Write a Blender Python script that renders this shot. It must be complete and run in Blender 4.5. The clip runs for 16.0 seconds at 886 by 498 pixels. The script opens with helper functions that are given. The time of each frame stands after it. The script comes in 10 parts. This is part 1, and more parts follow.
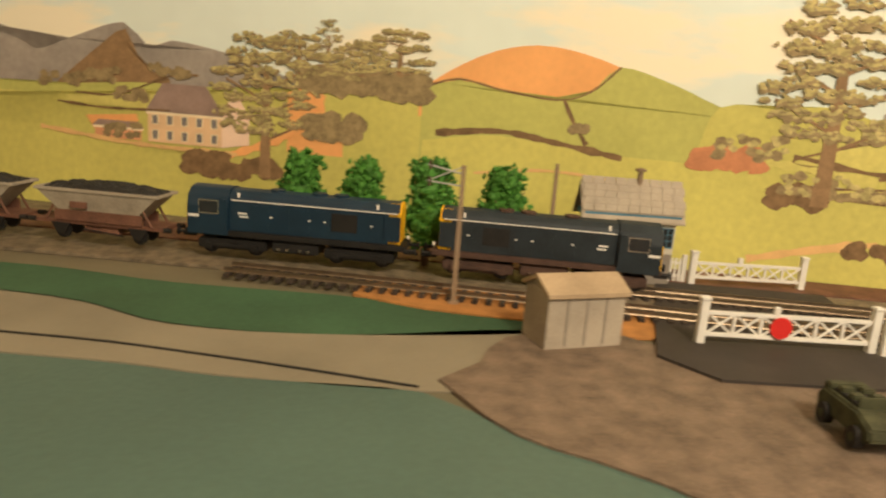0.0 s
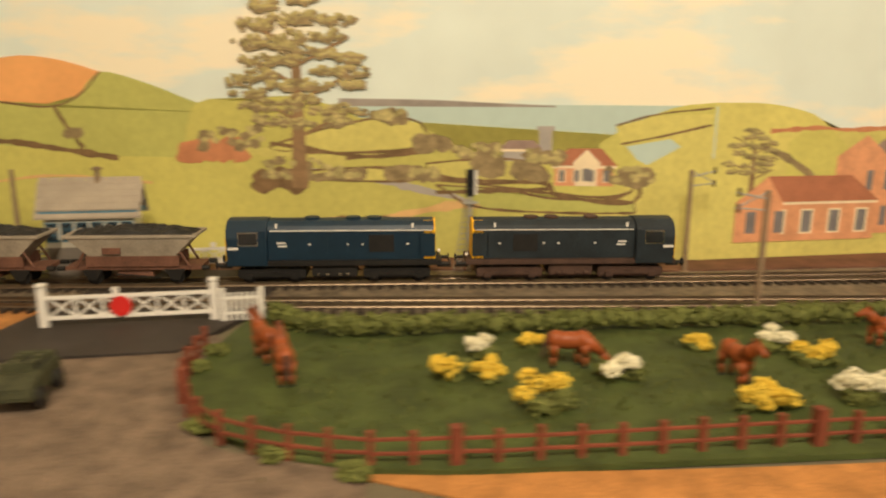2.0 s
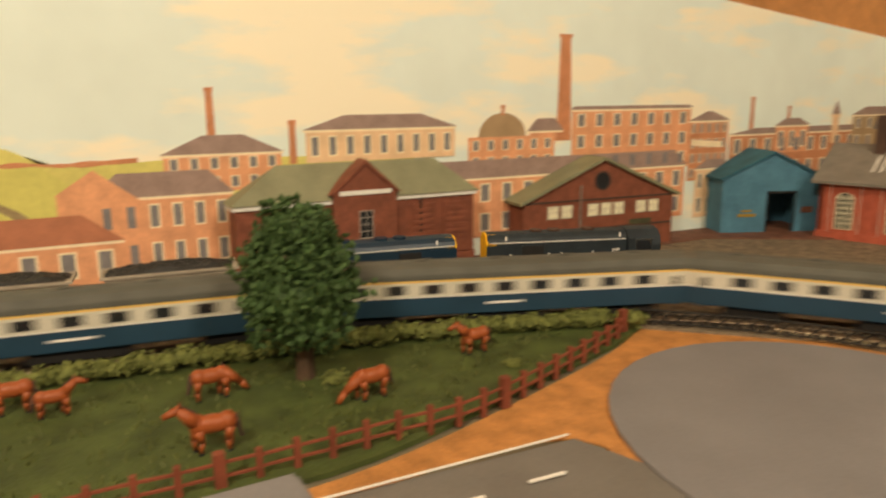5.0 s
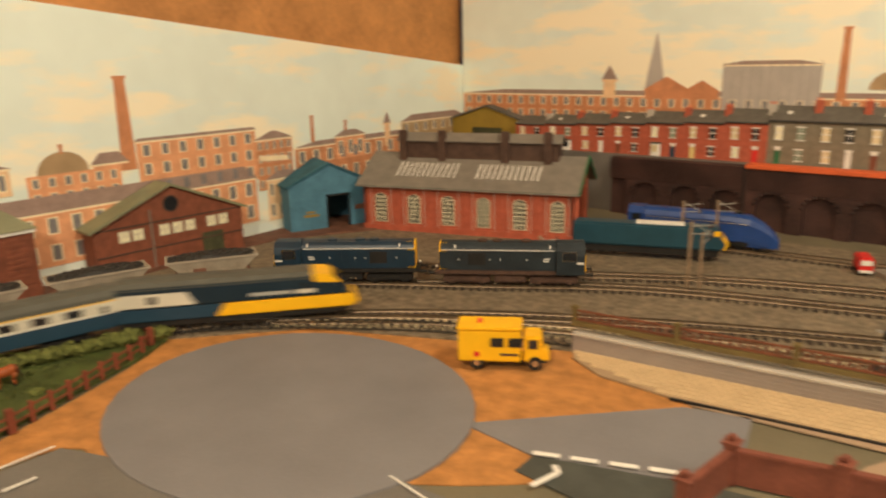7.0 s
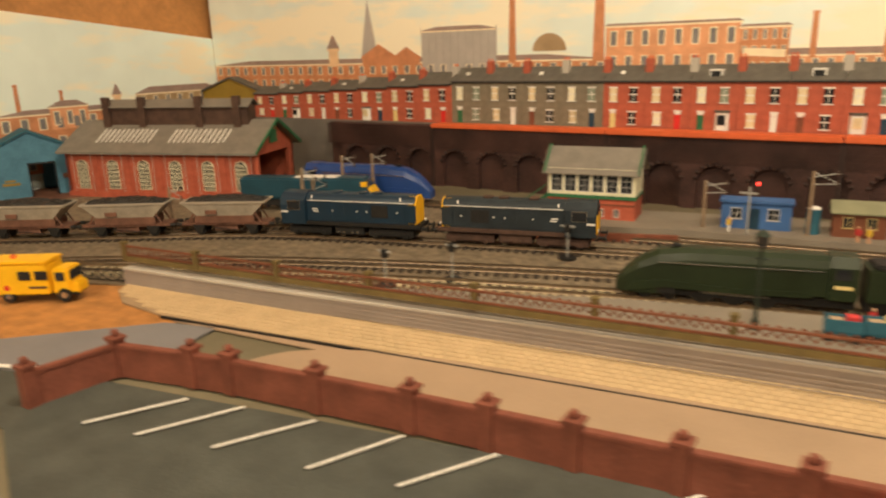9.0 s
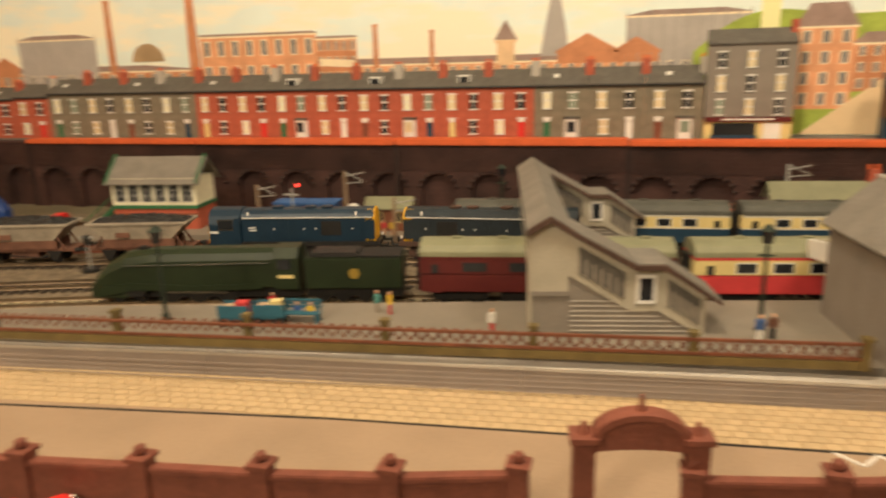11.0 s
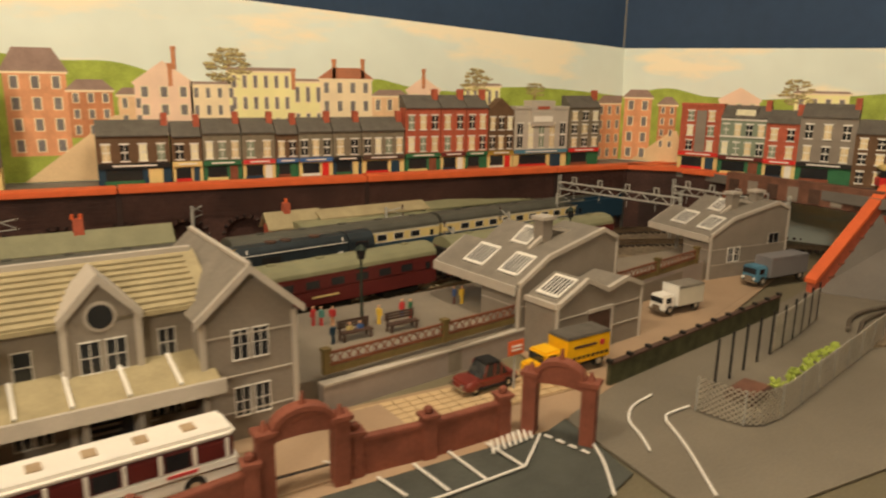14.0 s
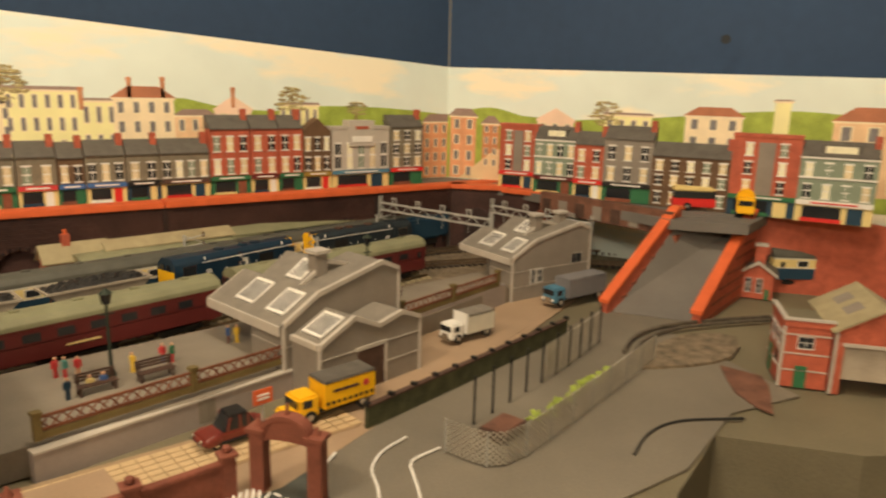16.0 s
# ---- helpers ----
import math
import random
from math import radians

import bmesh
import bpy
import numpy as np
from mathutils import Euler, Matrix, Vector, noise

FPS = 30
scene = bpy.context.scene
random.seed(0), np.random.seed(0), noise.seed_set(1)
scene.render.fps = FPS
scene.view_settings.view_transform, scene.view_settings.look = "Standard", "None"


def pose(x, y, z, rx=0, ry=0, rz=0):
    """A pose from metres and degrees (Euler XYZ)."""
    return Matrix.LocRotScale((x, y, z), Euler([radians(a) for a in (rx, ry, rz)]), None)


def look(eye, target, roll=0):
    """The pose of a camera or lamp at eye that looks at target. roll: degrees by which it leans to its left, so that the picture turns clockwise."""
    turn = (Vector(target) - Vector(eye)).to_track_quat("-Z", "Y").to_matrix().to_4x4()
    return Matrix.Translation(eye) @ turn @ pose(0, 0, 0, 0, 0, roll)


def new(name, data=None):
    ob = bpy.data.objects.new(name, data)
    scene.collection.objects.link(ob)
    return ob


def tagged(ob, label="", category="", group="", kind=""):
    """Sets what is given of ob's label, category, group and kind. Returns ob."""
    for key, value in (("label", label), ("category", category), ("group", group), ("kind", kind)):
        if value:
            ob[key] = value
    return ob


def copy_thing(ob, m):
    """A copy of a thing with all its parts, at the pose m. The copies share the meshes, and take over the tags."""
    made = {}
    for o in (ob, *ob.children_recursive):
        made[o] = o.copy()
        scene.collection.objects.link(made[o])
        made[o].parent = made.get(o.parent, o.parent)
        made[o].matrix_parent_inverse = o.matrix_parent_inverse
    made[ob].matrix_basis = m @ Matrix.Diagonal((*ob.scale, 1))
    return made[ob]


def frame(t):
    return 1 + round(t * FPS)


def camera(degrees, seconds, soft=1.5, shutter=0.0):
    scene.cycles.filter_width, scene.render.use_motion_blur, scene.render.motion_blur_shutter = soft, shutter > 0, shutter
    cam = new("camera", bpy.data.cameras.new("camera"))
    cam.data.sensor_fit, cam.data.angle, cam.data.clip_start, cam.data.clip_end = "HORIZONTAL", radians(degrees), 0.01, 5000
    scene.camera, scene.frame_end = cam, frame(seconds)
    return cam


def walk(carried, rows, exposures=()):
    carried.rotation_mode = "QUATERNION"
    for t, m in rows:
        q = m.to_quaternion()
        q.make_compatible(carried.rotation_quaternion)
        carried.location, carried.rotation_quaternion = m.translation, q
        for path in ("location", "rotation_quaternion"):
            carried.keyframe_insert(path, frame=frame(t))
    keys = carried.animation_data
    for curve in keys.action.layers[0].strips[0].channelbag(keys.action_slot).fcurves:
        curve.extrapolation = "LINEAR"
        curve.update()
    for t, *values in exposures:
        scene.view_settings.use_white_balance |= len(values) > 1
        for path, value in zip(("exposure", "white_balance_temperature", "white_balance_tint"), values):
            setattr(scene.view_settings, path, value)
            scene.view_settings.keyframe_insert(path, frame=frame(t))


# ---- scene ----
cam = camera(64.0, 16.0, soft=2.2, shutter=0.5)
walk(cam, [
    (0.0, look((0.093, -0.773, 0.147), (-0.881, -0.729, -0.074), 4.38)),
    (0.5, look((0.082, -0.693, 0.138), (-0.898, -0.656, -0.055), 2.66)),
    (1.0, look((0.117, -0.625, 0.129), (-0.858, -0.487, -0.044), 1.79)),
    (1.5, look((0.146, -0.528, 0.153), (-0.819, -0.359, -0.045), 1.45)),
    (2.0, look((0.171, -0.406, 0.161), (-0.790, -0.236, -0.058), 0.29)),
    (2.5, look((0.169, -0.278, 0.152), (-0.782, -0.032, -0.036), 1.91)),
    (3.0, look((0.183, -0.181, 0.162), (-0.758, 0.093, -0.036), 1.68)),
    (3.5, look((0.193, -0.086, 0.154), (-0.748, 0.195, -0.035), 0.64)),
    (4.0, look((0.211, -0.004, 0.156), (-0.720, 0.300, -0.043), -0.49)),
    (4.5, look((0.229, 0.069, 0.155), (-0.689, 0.409, -0.046), -0.95)),
    (5.0, look((0.250, 0.102, 0.181), (-0.620, 0.549, -0.029), -0.41)),
    (7.3, look((0.512, 0.157, 0.264), (-0.604, 1.729, -0.267), -1.00)),
    (7.5, look((0.543, 0.171, 0.259), (-0.523, 1.775, -0.279), -1.00)),
    (8.0, look((0.604, 0.223, 0.255), (-0.440, 1.837, -0.295), -1.40)),
    (8.2, look((0.634, 0.239, 0.244), (-0.418, 1.852, -0.299), -1.60)),
    (10.5, look((1.024, 0.391, 0.196), (0.187, 2.134, -0.316), -3.10)),
    (11.0, look((1.039, 0.396, 0.193), (0.522, 2.261, -0.311), -1.50)),
    (11.5, look((1.084, 0.394, 0.194), (0.890, 2.322, -0.301), -0.10)),
    (12.0, look((1.115, 0.385, 0.205), (1.250, 2.318, -0.293), 0.50)),
    (12.5, look((1.153, 0.376, 0.214), (1.512, 2.282, -0.274), 0.50)),
    (13.0, look((1.199, 0.385, 0.222), (1.772, 2.241, -0.254), 0.70)),
    (13.5, look((1.246, 0.388, 0.234), (1.996, 2.178, -0.249), 1.00)),
    (14.0, look((1.309, 0.406, 0.223), (2.151, 2.159, -0.242), 0.90)),
    (14.5, look((1.367, 0.402, 0.234), (2.214, 2.155, -0.226), 0.80)),
    (15.0, look((1.403, 0.394, 0.231), (2.248, 2.152, -0.210), 0.60)),
    (15.5, look((1.403, 0.399, 0.237), (2.353, 2.103, -0.203), 1.10)),
    (16.0, look((1.411, 0.378, 0.245), (2.515, 1.985, -0.201), 1.50)),
], exposures=[(0.0, 0.70), (0.5, 0.64), (1.0, 0.52), (1.5, 0.50), (2.0, 0.48), (3.5, 0.50), (5.0, 0.52), (7.3, 0.56), (8.2, 0.60), (10.5, 0.54), (11.5, 0.50), (12.0, 0.32), (12.5, 0.28), (13.5, 0.28), (14.0, 0.32), (14.5, 0.44), (16.0, 0.54)])

# ---------------------------------------------------------------- light
world = bpy.data.worlds.new("room_air")
world.use_nodes = True
world.node_tree.nodes["Background"].inputs[0].default_value = (1.0, 0.80, 0.55, 1)
world.node_tree.nodes["Background"].inputs[1].default_value = 0.12
scene.world = world
scene.view_settings.exposure = 0.5


def ceiling_lamp(x, y, z, watts):
    """A round point lamp below the ceiling, out of view and placed by brightness."""
    data = bpy.data.lights.new("room_lamp", "POINT")
    data.energy, data.shadow_soft_size, data.color = watts, 0.10, (1.0, 0.83, 0.61)
    ob = new("room_lamp", data)
    ob.matrix_basis = pose(x, y, z)
    return ob


ceiling_lamp(0.50, -0.44, 0.82, 25.0)
# extra lamp added to brighten the terraces; no source is known here
ceiling_lamp(0.86, 0.52, 1.0, 17.0)
ceiling_lamp(1.58, 0.62, 1.0, 14.0)


# ---------------------------------------------------------------- materials
def mat(name, color, rough=0.7, vary=0.18, scale=60.0, bump=0.15, metal=0.0, fine=600.0, spec=0.35, rnd=0.0):
    """A matt surface with blotches and grain at two sizes; rnd varies it from piece to piece."""
    m = bpy.data.materials.new(name)
    m.use_nodes = True
    nt = m.node_tree
    b = nt.nodes["Principled BSDF"]
    b.inputs["Roughness"].default_value, b.inputs["Metallic"].default_value = rough, metal
    b.inputs["Specular IOR Level"].default_value = spec
    tc = nt.nodes.new("ShaderNodeTexCoord")
    n1, n2 = nt.nodes.new("ShaderNodeTexNoise"), nt.nodes.new("ShaderNodeTexNoise")
    n1.inputs["Scale"].default_value, n2.inputs["Scale"].default_value = scale, fine
    n1.inputs["Detail"].default_value = 5.0
    for n in (n1, n2):
        nt.links.new(tc.outputs["Object"], n.inputs["Vector"])
    mul = nt.nodes.new("ShaderNodeMath")
    mul.operation = "MULTIPLY_ADD"
    mul.inputs[1].default_value = 0.45
    nt.links.new(n2.outputs["Fac"], mul.inputs[0])
    nt.links.new(n1.outputs["Fac"], mul.inputs[2])
    last = mul.outputs[0]
    if rnd:
        oi, add = nt.nodes.new("ShaderNodeObjectInfo"), nt.nodes.new("ShaderNodeMath")
        add.operation = "MULTIPLY_ADD"
        add.inputs[1].default_value = rnd
        nt.links.new(oi.outputs["Random"], add.inputs[0])
        nt.links.new(last, add.inputs[2])
        last = add.outputs[0]
    ramp = nt.nodes.new("ShaderNodeValToRGB")
    lo, hi = 1 - vary, 1 + vary
    ramp.color_ramp.elements[0].position, ramp.color_ramp.elements[1].position = 0.38, 1.05 + rnd * 0.8
    ramp.color_ramp.elements[0].color = [c * lo for c in color] + [1]
    ramp.color_ramp.elements[1].color = [min(1, c * hi) for c in color] + [1]
    nt.links.new(last, ramp.inputs[0])
    nt.links.new(ramp.outputs[0], b.inputs["Base Color"])
    if bump:
        bp = nt.nodes.new("ShaderNodeBump")
        bp.inputs["Strength"].default_value, bp.inputs["Distance"].default_value = bump, 0.001
        nt.links.new(n2.outputs["Fac"], bp.inputs["Height"])
        nt.links.new(bp.outputs[0], b.inputs["Normal"])
    return m


def sky_paper():
    """Printed sky: pale blue-green with soft cream clouds in level banks."""
    m = mat("p_sky", (0.78, 0.87, 0.80), scale=2.2, vary=0.10, fine=20, bump=0.0)
    nt = m.node_tree
    b = nt.nodes["Principled BSDF"]
    base = b.inputs["Base Color"].links[0].from_socket
    tc, mp, n = nt.nodes.new("ShaderNodeTexCoord"), nt.nodes.new("ShaderNodeMapping"), nt.nodes.new("ShaderNodeTexNoise")
    mp.inputs["Scale"].default_value = (3.0, 3.0, 10.0)
    n.inputs["Scale"].default_value, n.inputs["Detail"].default_value, n.inputs["Roughness"].default_value = 1.6, 6.0, 0.55
    nt.links.new(tc.outputs["Object"], mp.inputs[0])
    nt.links.new(mp.outputs[0], n.inputs["Vector"])
    ramp, mix = nt.nodes.new("ShaderNodeValToRGB"), nt.nodes.new("ShaderNodeMix")
    ramp.color_ramp.elements[0].position, ramp.color_ramp.elements[1].position = 0.50, 0.60
    mix.data_type = "RGBA"
    mix.inputs[7].default_value = (0.97, 0.90, 0.70, 1)
    nt.links.new(n.outputs["Fac"], ramp.inputs[0])
    nt.links.new(ramp.outputs[0], mix.inputs[0])
    nt.links.new(base, mix.inputs[6])
    nt.links.new(mix.outputs[2], b.inputs["Base Color"])
    return m


MATS = {}


def M(name):
    """A material by name, made at first use."""
    if name == "p_sky" and name not in MATS:
        MATS[name] = sky_paper()
    if name not in MATS:
        MATS[name] = mat(name, *PAINT[name][:1], **PAINT[name][1])
    return MATS[name]


def g(r, gr, b, **k):
    return ((r, gr, b), k)


PAINT = {
    "green_board": g(0.042, 0.10, 0.05, scale=9, vary=0.35, fine=300), "grey_board": g(0.24, 0.21, 0.15, scale=14, vary=0.2, fine=700),
    "blue_green": g(0.075, 0.13, 0.105, scale=5, vary=0.25, fine=250, rough=0.45), "gravel": g(0.165, 0.12, 0.085, scale=70, vary=0.5, fine=420, bump=0.9),
    "crossing_black": g(0.042, 0.034, 0.029, scale=30, vary=0.35, fine=700, bump=0.4), "asphalt": g(0.065, 0.07, 0.06, scale=30, vary=0.35, fine=700, bump=0.4), "tarmac_light": g(0.15, 0.14, 0.125, scale=16, vary=0.22, fine=600, bump=0.3),
    "orange_earth": g(0.42, 0.19, 0.055, scale=60, vary=0.4, fine=500, bump=0.8), "meadow_tuft": g(0.085, 0.10, 0.026, scale=30, vary=0.6, fine=300), "grass": g(0.056, 0.076, 0.018, scale=45, vary=0.55, fine=700, bump=1.0),
    "ballast": g(0.17, 0.135, 0.09, scale=110, vary=0.7, fine=420, bump=1.0), "dark_ballast": g(0.09, 0.075, 0.055, scale=120, vary=0.6, fine=420, bump=1.0),
    "disc_grey": g(0.19, 0.185, 0.19, scale=12, vary=0.15, fine=500), "bridge_cream": g(0.44, 0.40, 0.31, scale=40, vary=0.15), "joint_tan": g(0.33, 0.235, 0.14), "road_tan": g(0.36, 0.255, 0.165, scale=14, vary=0.15, fine=500),
    "olive_board": g(0.155, 0.135, 0.085, scale=8, vary=0.3, fine=500, bump=0.3), "road_worn": g(0.17, 0.15, 0.115, scale=10, vary=0.25, fine=500, bump=0.3),
    "sleeper": g(0.045, 0.033, 0.025, scale=90, vary=0.4), "rail": g(0.22, 0.165, 0.11, rough=0.4, metal=0.8, scale=60, vary=0.3), "pale_sleeper": g(0.40, 0.34, 0.21, scale=90, vary=0.3),
    "blue_loco": g(0.008, 0.027, 0.050, rough=0.4, scale=40, vary=0.25, bump=0.03, spec=0.5), "worn_loco": g(0.018, 0.026, 0.032, rough=0.55, scale=50, vary=0.4, bump=0.05),
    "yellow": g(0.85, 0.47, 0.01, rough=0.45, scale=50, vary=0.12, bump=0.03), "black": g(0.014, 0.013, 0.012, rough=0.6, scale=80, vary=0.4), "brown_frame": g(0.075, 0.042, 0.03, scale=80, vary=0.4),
    "glass_dark": g(0.02, 0.022, 0.025, rough=0.12, scale=30, vary=0.3, bump=0.0, spec=0.6), "white": g(0.78, 0.76, 0.70, rough=0.55, scale=40, vary=0.08, bump=0.05), "red": g(0.62, 0.03, 0.025, rough=0.4, scale=40, vary=0.12, bump=0.03),
    "grey_hopper": g(0.33, 0.285, 0.22, scale=45, vary=0.35), "coal": g(0.018, 0.017, 0.016, scale=200, vary=0.7, fine=500, bump=1.0, rough=0.5), "hopper_brown": g(0.15, 0.07, 0.045, scale=60, vary=0.5),
    "coach_grey": g(0.60, 0.57, 0.47, rough=0.45, scale=40, vary=0.1, bump=0.03), "express_blue": g(0.010, 0.024, 0.038, rough=0.4, scale=40, vary=0.15, bump=0.03), "coach_blue": g(0.018, 0.05, 0.085, rough=0.4, scale=40, vary=0.15, bump=0.03), "roof_grey": g(0.085, 0.085, 0.07, rough=0.6, scale=50, vary=0.25),
    "maroon": g(0.11, 0.02, 0.018, rough=0.4, scale=40, vary=0.2, bump=0.03), "cream": g(0.72, 0.58, 0.25, rough=0.45, scale=40, vary=0.1, bump=0.03), "loco_green": g(0.018, 0.028, 0.012, rough=0.45, scale=40, vary=0.3, bump=0.03),
    "olive_roof": g(0.22, 0.22, 0.13, rough=0.55, scale=40, vary=0.2), "diesel_teal": g(0.015, 0.06, 0.09, rough=0.45, scale=40, vary=0.25, bump=0.03), "a4_blue": g(0.018, 0.055, 0.21, rough=0.35, scale=40, vary=0.2, bump=0.03), "bright_blue": g(0.05, 0.13, 0.33, scale=40, vary=0.2), "sky_blue_shed": g(0.075, 0.20, 0.29, scale=45, vary=0.3, fine=300),
    "cantrail_yellow": g(0.75, 0.50, 0.14),
    "brick_red": g(0.42, 0.10, 0.055, scale=90, vary=0.28, fine=420, bump=0.3), "brick_dark": g(0.20, 0.065, 0.035, scale=90, vary=0.35, fine=420, bump=0.3), "stone_grey": g(0.24, 0.21, 0.175, scale=40, vary=0.14, fine=420, bump=0.25), "stone_trim": g(0.47, 0.43, 0.37, scale=40, vary=0.12),
    "slate": g(0.20, 0.18, 0.15, scale=60, vary=0.2, fine=400, bump=0.3), "slate_dark": g(0.11, 0.10, 0.085, scale=60, vary=0.3, fine=400, bump=0.3), "tile_tan": g(0.34, 0.29, 0.17, scale=60, vary=0.2, fine=400, bump=0.2), "hut_grey": g(0.37, 0.32, 0.25, scale=35, vary=0.25),
    "hut_roof": g(0.40, 0.30, 0.19, scale=35, vary=0.25), "wood_brown": g(0.17, 0.06, 0.03, scale=80, vary=0.3), "fence_red": g(0.19, 0.05, 0.025, scale=60, vary=0.3), "khaki": g(0.055, 0.058, 0.028, scale=90, vary=0.6), "horse_brown": g(0.30, 0.075, 0.02, rough=0.45, scale=60, vary=0.25, bump=0.05),
    "wall_soot": g(0.048, 0.022, 0.018, scale=22, vary=0.75, fine=300, bump=0.6), "wall_joint": g(0.028, 0.015, 0.013, scale=40, vary=0.5), "coping_orange": g(0.66, 0.13, 0.04, scale=50, vary=0.15, rough=0.6), "wall_tan": g(0.31, 0.265, 0.235, scale=40, vary=0.1, fine=300), "fence_olive": g(0.15, 0.11, 0.04, scale=60, vary=0.3),
    "paving": g(0.50, 0.37, 0.21, scale=50, vary=0.15, fine=400, rnd=0.4), "cp_wall": g(0.20, 0.065, 0.04, scale=50, vary=0.3, fine=350, bump=0.35), "green_paint": g(0.03, 0.14, 0.06, scale=50, vary=0.2), "chrome": g(0.6, 0.6, 0.58, rough=0.25, metal=1.0, scale=40, vary=0.1, bump=0.0),
    "platform_grey": g(0.22, 0.19, 0.15, scale=18, vary=0.2, fine=600, bump=0.3), "teal": g(0.03, 0.12, 0.17, scale=50, vary=0.3), "silver_car": g(0.42, 0.41, 0.36, rough=0.3, metal=0.4, scale=30, vary=0.1, bump=0.0), "taxi_red": g(0.17, 0.028, 0.018, rough=0.3, scale=30, vary=0.15, bump=0.0, spec=0.6),
    "mesh_wire": g(0.55, 0.52, 0.44, rough=0.35, metal=0.6, scale=60, vary=0.2), "wall_blue": g(0.03, 0.06, 0.12, rough=0.8, scale=4, vary=0.2, fine=60, bump=0.15), "plaster": g(0.5, 0.42, 0.30, scale=4, vary=0.08, fine=60), "wood_board": g(0.52, 0.24, 0.08, scale=12, vary=0.35, fine=120), "mustard": g(0.30, 0.20, 0.03, scale=40, vary=0.2), "pit_dark": g(0.02, 0.025, 0.03, scale=20, vary=0.4), "steel_grey": g(0.36, 0.36, 0.33, rough=0.5, scale=60, vary=0.2), "post_wood": g(0.27, 0.19, 0.12, scale=80, vary=0.3),
    "lamp_green": g(0.02, 0.03, 0.02, scale=50, vary=0.2), "skin": g(0.62, 0.36, 0.22, scale=50, vary=0.1), "cloth_blue": g(0.06, 0.12, 0.30, scale=50, vary=0.2), "cloth_red": g(0.55, 0.05, 0.05, scale=50, vary=0.2), "cloth_yellow": g(0.75, 0.5, 0.06, scale=50, vary=0.2), "cloth_teal": g(0.10, 0.28, 0.25, scale=50, vary=0.2),
    "bark": g(0.10, 0.06, 0.035, scale=120, vary=0.4), "leaf_dark": g(0.042, 0.082, 0.022, scale=160, vary=0.55, rough=0.7), "leaf_bright": g(0.06, 0.19, 0.025, scale=160, vary=0.55, rough=0.7), "hedge_leaf": g(0.125, 0.14, 0.035, scale=160, vary=0.6, rough=0.8), "flower_yellow": g(0.72, 0.52, 0.06, scale=160, vary=0.25), "flower_white": g(0.80, 0.76, 0.55, scale=160, vary=0.15),
    # printed paper of the backscenes
    "p_sky": g(0.732, 0.854, 0.781, scale=2.2, vary=0.10, fine=20, bump=0.0), "p_cloud": g(0.900, 0.900, 0.671, scale=12, vary=0.08, fine=90, bump=0.0), "p_field": g(0.60, 0.56, 0.15, scale=5, vary=0.2, fine=160, bump=0.0), "p_field2": g(0.50, 0.50, 0.14, scale=5, vary=0.2, fine=160, bump=0.0), "p_field3": g(0.66, 0.60, 0.175, scale=7, vary=0.25, fine=160, bump=0.0),
    "p_orange": g(0.900, 0.439, 0.159, scale=16, vary=0.12, fine=160, bump=0.0), "p_hedge": g(0.207, 0.128, 0.061, scale=90, vary=0.45, fine=260, bump=0.0), "p_mtn": g(0.342, 0.305, 0.268, scale=22, vary=0.3, fine=160, bump=0.0), "p_sea": g(0.537, 0.671, 0.610, scale=8, vary=0.08, fine=90, bump=0.0), "p_leaf": g(0.45, 0.385, 0.16, scale=110, vary=0.55, fine=360, bump=0.0), "p_leaf2": g(0.29, 0.22, 0.11, scale=110, vary=0.5, fine=360, bump=0.0),
    "p_trunk": g(0.293, 0.183, 0.091, scale=110, vary=0.3, bump=0.0), "p_path": g(0.756, 0.488, 0.207, scale=40, vary=0.15, bump=0.0), "p_wall": g(0.805, 0.561, 0.329, scale=60, vary=0.15, bump=0.0), "p_brick": g(0.732, 0.354, 0.183, scale=60, vary=0.2, fine=300, bump=0.0), "p_brick2": g(0.573, 0.244, 0.116, scale=60, vary=0.22, fine=300, bump=0.0), "p_roof": g(0.329, 0.232, 0.195, scale=60, vary=0.2, fine=300, bump=0.0),
    "p_roof_red": g(0.464, 0.183, 0.098, scale=60, vary=0.2, bump=0.0), "p_pane": g(0.207, 0.195, 0.195, scale=60, vary=0.3, bump=0.0), "p_frame": g(0.900, 0.756, 0.512, scale=60, vary=0.1, bump=0.0), "p_grey": g(0.439, 0.403, 0.366, scale=30, vary=0.15, bump=0.0), "p_pink": g(0.900, 0.671, 0.512, scale=30, vary=0.1, bump=0.0), "p_cream": g(0.900, 0.854, 0.439, scale=30, vary=0.08, bump=0.0), "p_hill": g(0.342, 0.427, 0.073, scale=50, vary=0.35, bump=0.0), "p_street": g(0.756, 0.573, 0.342, scale=20, vary=0.15, bump=0.0), "p_dome": g(0.390, 0.268, 0.146, scale=40, vary=0.2, bump=0.0),
    "grey_terrace": g(0.20, 0.17, 0.12, scale=90, vary=0.3, fine=420), "green_terrace": g(0.22, 0.27, 0.20, scale=60, vary=0.12), "brown_house": g(0.13, 0.075, 0.04, scale=80, vary=0.25), "curtain": g(0.60, 0.50, 0.30, scale=80, vary=0.25, rnd=0.5),
}

# ---------------------------------------------------------------- mesh helpers (millimetres in, metres out)
K = 0.001


